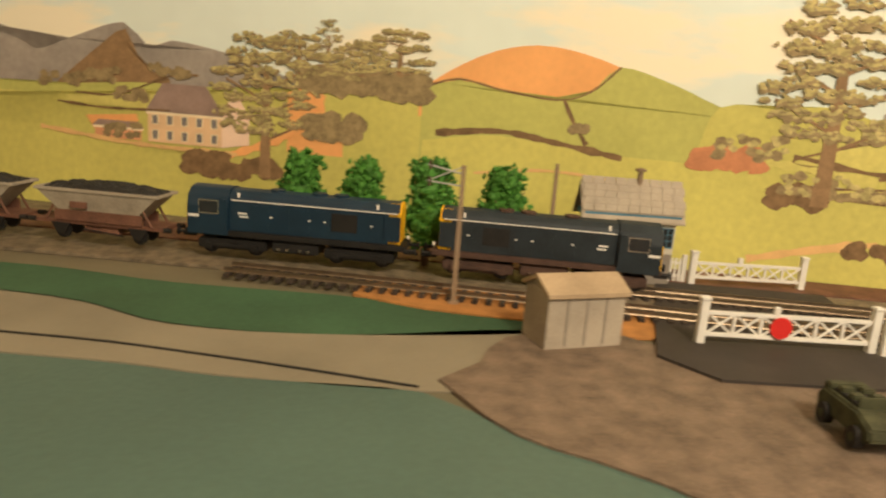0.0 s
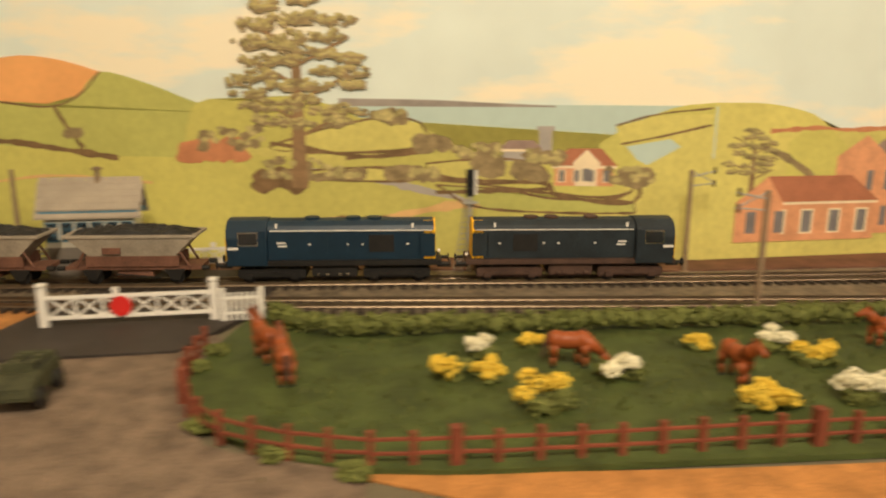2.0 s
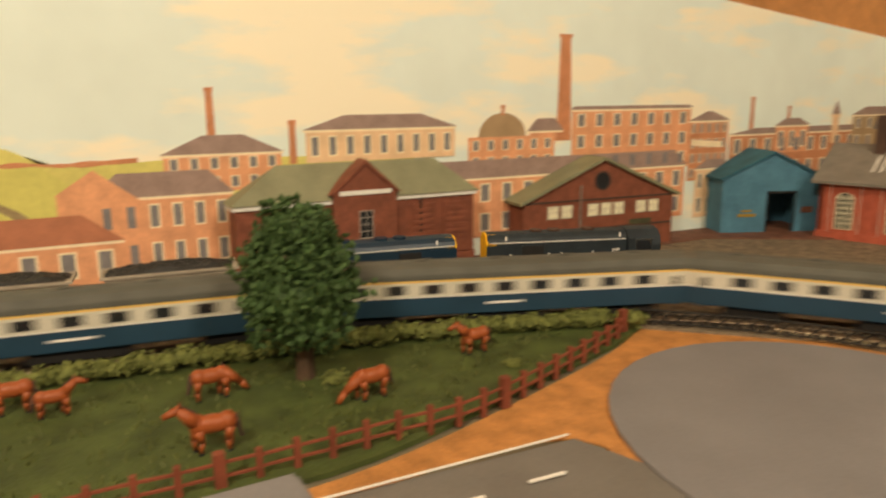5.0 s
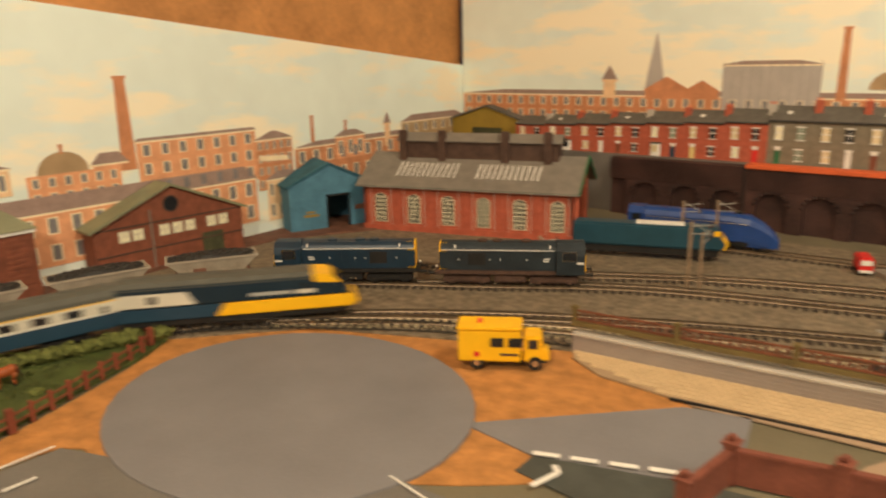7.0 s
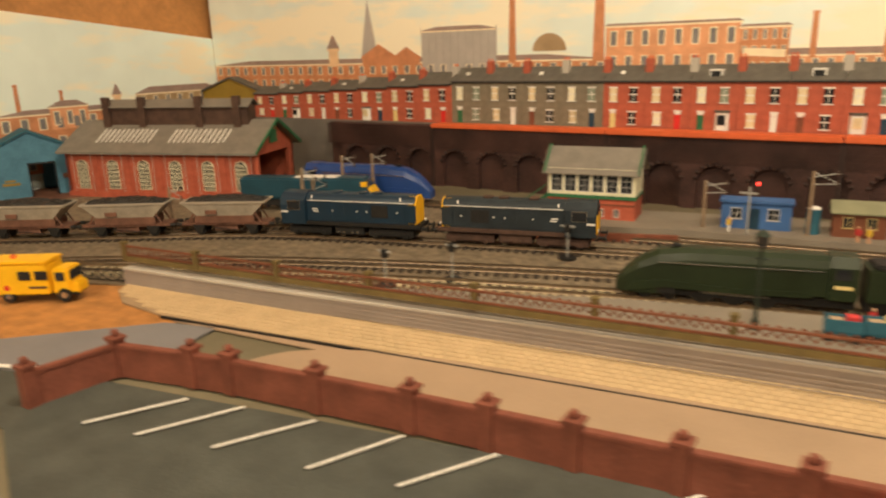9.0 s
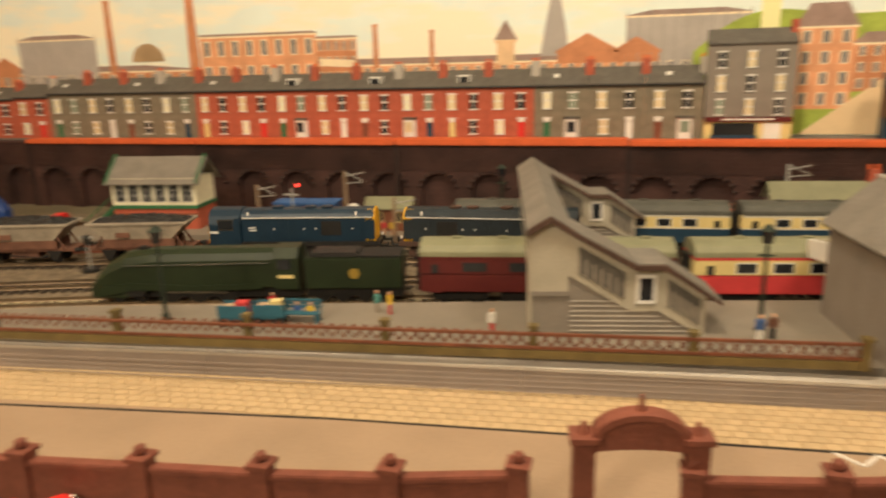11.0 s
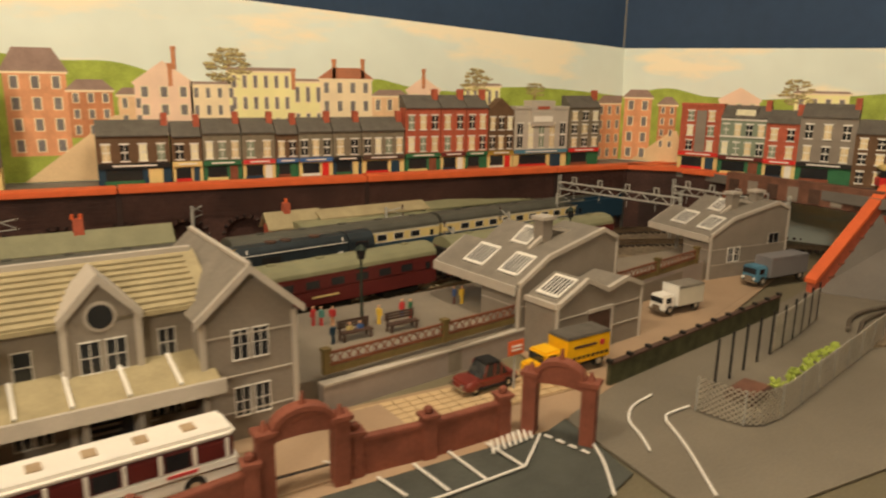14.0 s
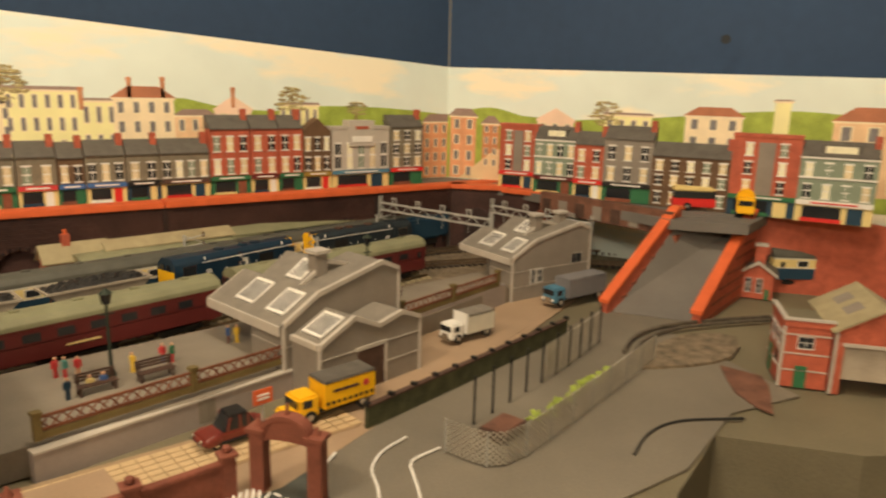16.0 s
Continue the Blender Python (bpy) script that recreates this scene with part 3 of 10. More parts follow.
c.land([(-1.7, 0.07), (-1.1, 0.062), (-0.98, 0.075), (-0.873, 0.136), (-0.809, 0.143), (-0.77, 0.138), (-0.70, 0.12)], 0.0, 3, "p_field")
c.land([(-0.90, 0.132), (-0.87, 0.138), (-0.86, 0.10), (-0.845, 0.088)], 0.075, 3.3, "p_orange", "painted_track")
c.land([(-0.775, 0.140), (-0.764, 0.152), (-0.738, 0.169), (-0.708, 0.183), (-0.672, 0.190), (-0.635, 0.186), (-0.601, 0.176), (-0.59, 0.17)], 0.12, 3.6, "p_orange", "painted_field")
c.land([(-0.772, 0.146), (-0.74, 0.155), (-0.70, 0.148), (-0.65, 0.144), (-0.62, 0.155), (-0.601, 0.176), (-0.553, 0.164), (-0.514, 0.148), (-0.46, 0.13)], 0.0, 4, "p_field2")
c.land([(-0.77, 0.098), (-0.70, 0.108), (-0.60, 0.099), (-0.52, 0.096), (-0.45, 0.07)], 0.0, 4.4, "p_field")
c.band([(-0.77, 0.147), (-0.74, 0.156), (-0.70, 0.149), (-0.65, 0.144), (-0.622, 0.154), (-0.60, 0.176)], 0.003, 4.6, "p_hedge")
c.band([(-0.645, 0.144), (-0.635, 0.125), (-0.622, 0.106)], 0.005, 4.6, "p_hedge")
c.band([(-0.758, 0.106), (-0.70, 0.112), (-0.65, 0.106), (-0.59, 0.097)], 0.009, 4.8, "p_hedge")
c.land([(-0.53, 0.10), (-0.515, 0.148), (-0.47, 0.150), (-0.43, 0.155), (-0.38, 0.142), (-0.30, 0.10)], 0.0, 5, "p_field")
c.flats("painted_sea", [[(-0.385, 0.10), (-0.045, 0.10), (-0.045, 0.148), (-0.385, 0.148)]], 2.0, "p_sea")
c.land([(-0.385, 0.153), (-0.30, 0.152), (-0.24, 0.149), (-0.19, 0.1475)], 0.146, 2.3, "p_mtn", "painted_headland")
c.land([(-0.40, 0.135), (-0.33, 0.135), (-0.305, 0.126), (-0.25, 0.10), (-0.14, 0.112), (-0.047, 0.118)], 0.0, 5.3, "p_field")
c.band([(-0.46, 0.105), (-0.41, 0.097), (-0.33, 0.102), (-0.30, 0.106)], 0.004, 5.6, "p_hedge")
c.band([(-0.43, 0.087), (-0.35, 0.078), (-0.27, 0.062), (-0.13, 0.054)], 0.010, 5.6, "p_grey", "painted_road")
c.band([(-0.36, 0.038), (-0.28, 0.055), (-0.22, 0.060)], 0.013, 5.5, "p_path", "painted_road")
c.land([(-0.15, 0.112), (-0.133, 0.125), (-0.085, 0.146), (-0.047, 0.151)], 0.0, 5.7, "p_field")
c.land([(-0.145, 0.06), (-0.12, 0.075), (-0.10, 0.115), (-0.047, 0.13)], 0.0, 5.9, "p_field3")
c.band([(-0.30, 0.083), (-0.22, 0.070), (-0.13, 0.064), (-0.11, 0.085)], 0.005, 6.1, "p_hedge")
c.block(-0.236, -0.204, 0.097, 0.108, 6.2, "p_grey", 0.008, 0.004)
c.stack(-0.198, 0.097, 0.129, 0.012, 0.012, 6.3, "p_grey")
c.block(-0.189, -0.135, 0.074, 0.093, 6.4, "p_brick", 0.016, 0.012, 1, 4, "p_roof_red")
c.block(-0.17, -0.15, 0.074, 0.095, 6.6, "p_frame", 0.013, 0, 1, 1, "p_roof_red", True)
for u, z in ((-0.25, 0.09), (-0.115, 0.082), (-0.30, 0.112), (-0.21, 0.087), (-0.33, 0.088)):
    c.flats("painted_bush", [c.clump(u + random.uniform(-0.012, 0.012), z + random.uniform(-0.004, 0.006), 0.009) for k in range(7)], 6.8, "p_leaf2")
c.block(-1.043, -0.966, 0.073, 0.103, 6, "p_wall", 0.028, 0.016, 2, 5, "p_roof")
c.flats("painted_wall", [[(-0.966, 0.073), (-0.938, 0.078), (-0.938, 0.104), (-0.953, 0.131), (-0.966, 0.103)]], 6.2, "p_pink")
c.block(-1.10, -1.05, 0.073, 0.085, 6, "p_brick", 0.006, 0.004)
c.tree(-0.922, 0.048, 0.186, 0.11, 7, count=70)
for u, w, top in ((-0.862, 0.035, 0.203), (-0.89, 0.07, 0.19), (-0.83, 0.06, 0.185), (-0.795, 0.07, 0.198), (-0.85, 0.06, 0.17)):
    c.tree(u, 0.138, top, w, 6.6, "p_leaf2", 34)
c.flats("painted_copse", [c.clump(random.uniform(-0.885, -0.77), random.uniform(0.138, 0.152), 0.012) for k in range(40)], 6.5, "p_leaf2")
c.flats("painted_bush", [c.clump(random.uniform(-0.88, -0.83), random.uniform(0.092, 0.112), 0.010) for k in range(26)], 6.5, "p_leaf2")
c.flats("painted_bush", [c.clump(random.uniform(-1.0, -0.9), random.uniform(0.05, 0.062), 0.011) for k in range(22)], 6.5, "p_hedge")
c.flats("painted_bush", [c.clump(random.uniform(-0.53, -0.475), random.uniform(0.098, 0.112), 0.009) for k in range(18)], 6.5, "p_brick2")
c.flats("painted_bush", [c.clump(random.uniform(-0.46, -0.42), random.uniform(0.070, 0.082), 0.010) for k in range(18)], 6.5, "p_hedge")
c.flats("painted_bush", [c.clump(random.uniform(-0.40, -0.33), random.uniform(0.030, 0.040), 0.008) for k in range(18)], 6.5, "p_hedge")
c.tree(-0.423, 0.070, 0.250, 0.135, 7, count=85)

# patchwork of fields, hedges and tracks below the bay
def field(pts, layer, material, hedge=True):
    c.flats("painted_field", [pts], layer, material)
    if hedge:
        c.band(pts + [pts[0]], 0.0035, layer + 0.25, "p_hedge")


field([(-0.405, 0.124), (-0.346, 0.136), (-0.311, 0.131), (-0.309, 0.111), (-0.36, 0.104), (-0.449, 0.106)], 5.75, "p_field3")
field([(-0.306, 0.094), (-0.252, 0.099), (-0.213, 0.096), (-0.194, 0.084), (-0.233, 0.076), (-0.297, 0.079)], 6.05, "p_field3")
field([(-0.135, 0.129), (-0.10, 0.139), (-0.047, 0.141), (-0.052, 0.131), (-0.091, 0.121), (-0.13, 0.114)], 6.15, "p_field3", False)
c.band([(-0.135, 0.130), (-0.10, 0.140), (-0.05, 0.146)], 0.003, 6.4, "p_hedge")
c.band([(-0.13, 0.113), (-0.091, 0.121), (-0.05, 0.131)], 0.003, 6.4, "p_hedge")
field([(-0.125, 0.111), (-0.086, 0.118), (-0.076, 0.111), (-0.105, 0.094), (-0.115, 0.099)], 6.25, "p_sea", False)
field([(-0.44, 0.085), (-0.35, 0.09), (-0.31, 0.083), (-0.33, 0.077), (-0.42, 0.079)], 6.05, "p_field3")
field([(-0.297, 0.074), (-0.233, 0.070), (-0.19, 0.062), (-0.115, 0.059), (-0.113, 0.049), (-0.25, 0.052)], 6.0, "p_field2")
for line in ([(-0.31, 0.084), (-0.276, 0.079), (-0.194, 0.076), (-0.189, 0.066), (-0.116, 0.059), (-0.113, 0.089)], [(-0.297, 0.067), (-0.233, 0.069), (-0.194, 0.071)], [(-0.449, 0.112), (-0.36, 0.100), (-0.306, 0.109)]):
    c.band(line, 0.006, 6.6, "p_hedge")
for u, z, w in ((-0.485, 0.116, 0.03), (-0.424, 0.086, 0.03), (-0.378, 0.084, 0.012), (-0.309, 0.084, 0.014), (-0.341, 0.137, 0.014), (-0.12, 0.083, 0.02), (-0.26, 0.104, 0.02), (-0.20, 0.100, 0.016)):
    c.flats("painted_bush", [c.clump(u + random.uniform(-w, w), z + random.uniform(-0.3, 0.35) * w, 0.0055) for k in range(16)], 6.9, "p_leaf2")
    c.flats("painted_bush", [c.clump(u + random.uniform(-w, w), z + random.uniform(-0.2, 0.4) * w, 0.0035) for k in range(12)], 7.2, "p_leaf")
# the valley below the mountains
field([(-1.13, 0.112), (-1.03, 0.120), (-1.03, 0.105), (-1.13, 0.106)], 4.9, "p_field3", False)
field([(-1.11, 0.094), (-1.055, 0.099), (-1.05, 0.082), (-1.10, 0.080)], 5.0, "p_orange", False)
for line, w, m in (([(-1.12, 0.116), (-1.075, 0.117), (-1.02, 0.138), (-0.99, 0.141)], 0.0035, "p_hedge"), ([(-1.14, 0.106), (-1.09, 0.103), (-1.02, 0.105)], 0.0035, "p_hedge"), ([(-1.16, 0.079), (-1.06, 0.070), (-0.95, 0.068)], 0.007, "p_path"), ([(-1.0, 0.050), (-0.965, 0.064), (-0.905, 0.088), (-0.88, 0.112), (-0.865, 0.132)], 0.011, "p_orange"), ([(-0.47, 0.105), (-0.42, 0.100), (-0.38, 0.095)], 0.010, "p_field3"), ([(-0.473, 0.018), (-0.42, 0.032), (-0.37, 0.042)], 0.012, "p_path"), ([(-0.87, 0.094), (-0.83, 0.092)], 0.004, "p_hedge"), ([(-0.72, 0.072), (-0.65, 0.080), (-0.56, 0.074)], 0.004, "p_path")):
    c.band(line, w, 6.3, m)
for u, z, w in ((-1.135, 0.128, 0.02), (-1.09, 0.135, 0.02), (-1.06, 0.118, 0.016), (-1.02, 0.142, 0.02), (-1.07, 0.082, 0.02), (-0.63, 0.12, 0.006)):
    c.flats("painted_bush", [c.clump(u + random.uniform(-w, w), z + random.uniform(-0.25, 0.3) * w, 0.005) for k in range(14)], 6.5, "p_leaf2")

c = town
c.land([(-0.047, 0.151), (0.007, 0.150), (0.052, 0.141), (0.089, 0.125), (0.20, 0.128), (0.30, 0.125), (0.42, 0.12)], 0.0, 1, "p_field3")
c.land([(0.03, 0.115), (0.05, 0.128), (0.07, 0.128), (0.104, 0.10)], 0.05, 1.3, "p_field")
c.tree(-0.005, 0.062, 0.130, 0.06, 2, count=40)
c.band([(0.0, 0.112), (0.03, 0.10), (0.07, 0.075)], 0.010, 1.6, "p_leaf2")
c.band([(0.01, 0.125), (0.06, 0.128), (0.09, 0.126), (0.15, 0.128)], 0.006, 1.6, "p_brick2")
c.stack(0.2145, 0.14, 0.191, 0.0075, 0.006, 2)
c.block(0.171, 0.278, 0.096, 0.131, 2.4, "p_brick", 0.017, 0.035, 2, 6)
c.stack(0.290, 0.118, 0.160, 0.0075, 0.006, 2)
c.block(0.303, 0.468, 0.118, 0.150, 2.4, "p_wall", 0.014, 0.04, 1, 9)
c.block(0.29, 0.81, 0.025, 0.092, 3, "p_brick", 0.020, 0.02, 2, 18)
c.block(0.111, 0.229, 0.025, 0.095, 3.6, "p_brick", 0.022, 0.02, 2, 6)
c.flats("painted_wall", [[(0.083, 0.03), (0.149, 0.03), (0.149, 0.093), (0.113, 0.121), (0.083, 0.101)]], 4.2, "p_brick")
c.block(-0.017, 0.131, 0.020, 0.058, 4.6, "p_brick", 0.025, 0.03, 1, 5, "p_roof_red")
c.flats("painted_wall", [[(-0.019, 0.02), (0.03, 0.02), (0.03, 0.058), (0.012, 0.083), (-0.019, 0.058)]], 5.0, "p_brick")
c.flats("painted_dome", [[(0.529 + 0.031 * math.cos(a), 0.137 + 0.026 * math.sin(a)) for a in [math.pi * i / 14 for i in range(15)]]], 2.5, "p_dome")
c.block(0.485, 0.60, 0.10, 0.137, 2.4, "p_brick", 0, 0, 2, 6)
c.stack(0.529, 0.16, 0.172, 0.004, 0.004, 2.6)
c.block(0.565, 0.61, 0.13, 0.142, 2.2, "p_brick", 0.014, 0.01)
c.stack(0.613, 0.13, 0.250, 0.021, 0.014, 2.3, "p_brick2")
c.block(0.625, 0.815, 0.09, 0.165, 2.7, "p_brick", 0.004, 0.003, 3, 7)
c.block(0.815, 0.885, 0.07, 0.148, 2.7, "p_brick2", 0.012, 0.03, 4, 5)
c.flats("painted_sign", [[(0.82, 0.124), (0.875, 0.120), (0.875, 0.112), (0.82, 0.116)]], 3.6, "p_frame")
c.block(0.83, 0.90, 0.02, 0.085, 3.7, "p_wall", 0.012, 0.02, 2, 4)
c.block(0.89, 1.345, 0.03, 0.128, 2.4, "p_brick2", 0.008, 0.05, 3, 15)
c.block(0.98, 1.05, 0.10, 0.138, 2.9, "p_brick", 0.010, 0.02, 1, 3)
c.stack(0.93, 0.13, 0.178, 0.008, 0.006, 2.2)
c.stack(1.005, 0.13, 0.165, 0.007, 0.005, 2.2)
c.stack(1.11, 0.11, 0.152, 0.016, 0.014, 3.0, "p_wall")
c.flats("painted_spire", [[(1.10, 0.152), (1.12, 0.152), (1.11, 0.172)]], 3.0, "p_roof")
c.block(1.15, 1.345, 0.10, 0.150, 3.2, "p_dome", 0.012, 0.03, 2, 7)

c = city
for k in (0.0, 0.975):
    c.block(-0.43 + k, (0.42 if not k else 0.16) + k, 0.10, 0.195, 1, "p_brick" if k else "p_brick2", 0.008, 0.1, 4, 34)
    c.stack(-0.107 + k, 0.19, 0.222, 0.024, 0.022, 1.6, "p_wall")
    c.flats("painted_spire", [[(-0.122 + k, 0.222), (-0.092 + k, 0.222), (-0.107 + k, 0.247)]], 1.7, "p_roof")
    e = k - 0.02 if k else k
    c.flats("painted_spire", [[(-0.042 + e, 0.20), (-0.005 + e, 0.20), (-0.010 + e, 0.235), (-0.023 + e, 0.302), (-0.036 + e, 0.235)]], 1.5, "p_grey")
    c.block(-0.04 + k, 0.035 + k, 0.19, 0.205, 1.8, "p_brick2", 0.022, 0, gable=True)
    c.block(0.03 + k, 0.085 + k, 0.19, 0.203, 1.9, "p_brick2", 0.018, 0, gable=True)
    e = k - 0.045 if k else k
    c.block(0.09 + e, 0.233 + e, 0.17, 0.245, 1.5, "p_grey", 0.006, 0.03)
    c.flats("painted_girders", [[(0.09 + 0.0143 * i + e, 0.17), (0.0912 + 0.0143 * i + e, 0.17), (0.0912 + 0.0143 * i + e, 0.25), (0.09 + 0.0143 * i + e, 0.25)] for i in range(11)], 1.9, "p_mtn")
    if k:
        break
    c.stack(0.262 + k, 0.18, 0.297, 0.014, 0.009, 1.4)
    c.flats("painted_dome", [[(0.325 + k + 0.028 * math.cos(a), 0.208 + 0.026 * math.sin(a)) for a in [math.pi * i / 14 for i in range(15)]]], 1.5, "p_dome")
c.stack(0.404, 0.19, 0.299, 0.018, 0.013, 1.5)
c.block(0.415, 0.60, 0.17, 0.240, 2.0, "p_brick", 0.003, 0.003, 2, 8)
c.block(0.60, 0.66, 0.17, 0.232, 2.0, "p_brick2", 0.003, 0.003, 3, 5)
c.flats("painted_sign", [[(0.605, 0.205), (0.657, 0.202), (0.657, 0.192), (0.605, 0.195)]], 2.7, "p_frame")
c.stack(0.688, 0.19, 0.248, 0.008, 0.006, 1.4)
c.stack(0.768, 0.19, 0.238, 0.007, 0.005, 1.4)
c.land([(1.10, 0.20), (1.142, 0.233), (1.189, 0.246), (1.263, 0.238), (1.338, 0.236), (1.42, 0.205)], 0.10, 2.2, "p_hill")
c.land([(1.60, 0.20), (1.65, 0.222), (1.70, 0.213), (1.78, 0.206), (1.85, 0.213), (1.96, 0.211), (2.09, 0.20)], 0.10, 1.1, "p_hill")
c.block(1.174, 1.195, 0.22, 0.262, 2.5, "p_cream", 0.003, 0.001)
c.flats("painted_road", [[(1.225, 0.10), (1.320, 0.10), (1.318, 0.15), (1.342, 0.176), (1.325, 0.176)]], 3.1, "p_street")
c.block(1.215, 1.278, 0.13, 0.225, 2.8, "p_brick", 0.026, 0.012, 4, 3)
c.block(1.278, 1.325, 0.15, 0.205, 2.7, "p_brick2", 0.012, 0.01, 3, 3)
c.block(1.330, 1.36, 0.14, 0.20, 2.6, "p_wall", 0.008, 0.006, 3, 2)
c.block(1.349, 1.415, 0.15, 0.214, 3.0, "p_pink", 0.026, 0, 3, 3, gable=True)
c.block(1.412, 1.468, 0.15, 0.213, 3.0, "p_frame", 0.003, 0.002, 3, 4)
c.tree(1.459, 0.20, 0.258, 0.06, 2.6, "p_leaf2", 50)
c.block(1.458, 1.538, 0.15, 0.230, 3.2, "p_cream", 0.004, 0.002, 3, 6)
c.block(1.538, 1.58, 0.15, 0.218, 3.0, "p_cream", 0.003, 0.002, 2, 3)
c.block(1.575, 1.648, 0.15, 0.222, 3.4, "p_frame", 0.014, 0.018, 3, 4, "p_roof_red")
c.block(1.648, 1.70, 0.15, 0.20, 3.0, "p_wall", 0.008, 0.01, 2, 3)
c.block(1.70, 1.75, 0.15, 0.208, 2.4, "p_pink", 0.018, 0, 2, 2, gable=True)
c.tree(1.81, 0.19, 0.240, 0.05, 1.4, "p_leaf2", 44)
c.block(1.79, 1.85, 0.15, 0.215, 2.2, "p_cream", 0.003, 0.002, 2, 5)
c.tree(1.91, 0.19, 0.222, 0.04, 1.4, "p_leaf2", 30)
c.block(2.03, 2.095, 0.10, 0.19, 3.0, "p_brick", 0.012, 0.01, 4, 4)
for u, z in ((1.395, 0.245), (1.39, 0.225), (1.595, 0.235), (1.635, 0.236), (1.725, 0.225), (1.54, 0.222)):
    c.stack(u, z - 0.015, z + 0.012, 0.005, 0.005, 3.6, "p_brick2")

c = lane
c.land([(1.345, 0.20), (1.28, 0.215), (1.20, 0.20), (1.05, 0.21), (0.95, 0.222), (0.88, 0.225), (0.78, 0.215), (0.6, 0.2)], 0.10, 1, "p_hill")
c.block(1.30, 1.34, 0.10, 0.20, 1.4, "p_brick", 0.012, 0.008, 4, 2)
c.block(1.265, 1.29, 0.12, 0.19, 1.5, "p_brick2", 0.012, 0.008, 4, 2)
c.flats("painted_road", [[(1.325, 0.10), (1.245, 0.10), (1.262, 0.15), (1.270, 0.15)]], 1.7, "p_street")
c.block(1.16, 1.21, 0.12, 0.20, 1.6, "p_pink", 0.018, 0, 3, 3, gable=True)
c.tree(1.118, 0.18, 0.232, 0.045, 1.5, "p_leaf2", 40)
c.block(1.06, 1.12, 0.14, 0.212, 1.8, "p_cream", 0.003, 0.002, 2, 4)
c.block(0.955, 1.02, 0.12, 0.215, 1.8, "p_frame", 0.012, 0.014, 4, 3, "p_roof_red")
c.block(0.905, 0.922, 0.19, 0.238, 1.9, "p_cream", 0.002, 0.001)
c.block(0.78, 0.86, 0.12, 0.215, 1.8, "p_wall", 0.018, 0.02, 3, 3, "p_roof_red")
c.flats("painted_mills", [[(0.28, 0.0), (0.765, 0.0), (0.765, 0.15), (0.28, 0.15)]], 1.3, "p_brick2")
c.block(0.60, 0.74, 0.06, 0.15, 1.6, "p_brick", 0.01, 0.02, 3, 6)
c.block(0.40, 0.58, 0.06, 0.155, 1.6, "p_brick2", 0.012, 0.02, 3, 8)
c.stack(0.70, 0.13, 0.18, 0.010, 0.008, 1.9)

# ---------------------------------------------------------------- tracks
FREIGHT = [(1.6, -1.66), (0.5, -1.66), (-0.2, -1.645), (-0.48, -1.52), (-0.50, -1.25), (-0.465, -0.93), (-0.445, -0.75), (-0.42, -0.55), (-0.397, -0.35), (-0.372, -0.15), (-0.35, 0.05), (-0.33, 0.25), (-0.30, 0.42), (-0.245, 0.58), (-0.155, 0.69), (0, 0.787), (0.17, 0.885), (0.37, 0.94), (0.65, 0.995), (0.845, 1.025), (1.10, 1.045), (1.43, 1.10), (1.61, 1.15), (1.745, 1.193), (2.0, 1.23), (2.18, 1.14), (2.32, 0.95)]
EXPRESS = [(2.5, -1.58), (1.0, -1.58), (-0.1, -1.575), (-0.40, -1.48), (-0.46, -1.25), (-0.432, -1.0), (-0.405, -0.80), (-0.37, -0.58), (-0.335, -0.36), (-0.300, -0.12), (-0.270, 0.08), (-0.243, 0.28), (-0.205, 0.42), (-0.145, 0.53), (-0.05, 0.627), (0.08, 0.715), (0.25, 0.80), (0.45, 0.868), (0.65, 0.918), (0.85, 0.952), (1.1, 0.980), (1.45, 1.057), (1.70, 1.125), (1.92, 1.165), (2.10, 1.09), (2.24, 0.90), (2.40, 0.60), (2.60, 0.30), (2.75, -0.30), (2.75, -1.0)]
LOOP = [(-0.12, 0.80), (0.05, 0.875), (0.25, 0.975), (0.5, 1.035), (0.75, 1.07), (1.05, 1.098), (1.45, 1.155), (1.8, 1.235), (2.0, 1.27)]
PLATFORM = [(-0.10, 0.570), (0.02, 0.655), (0.12, 0.705), (0.25, 0.757), (0.45, 0.815), (0.65, 0.862), (0.85, 0.897), (1.1, 0.938), (1.45, 1.012), (1.64, 1.068), (1.9, 1.125)]
BRANCH = [(-0.03, 1.06), (0.12, 1.10), (0.3, 1.12), (0.55, 1.125), (0.85, 1.14), (1.2, 1.16), (1.5, 1.205), (1.8, 1.27)]


class Line:
    """A track's centre line, with places told by the metres run along it."""
    def __init__(self, pts):
        self.pts = smooth_line([Vector(p) for p in pts], 0.01)
        self.run = [0.0]
        for a, b in zip(self.pts, self.pts[1:]):
            self.run.append(self.run[-1] + (b - a).length)

    def at(self, s):
        s = min(max(s, 0.0), self.run[-1] - 1e-6)
        i = int(np.searchsorted(self.run, s, side="right")) - 1
        return self.pts[i].lerp(self.pts[i + 1], (s - self.run[i]) / (self.run[i + 1] - self.run[i]))

    def stand(self, s, half=0.05, z=0.0):
        """The pose of a vehicle whose bogies stand half before and behind s."""
        a, b = self.at(s - half), self.at(s + half)
        m, d = (a + b) / 2, b - a
        return pose(m.x, m.y, z, 0, 0, math.degrees(math.atan2(d.y, d.x)))


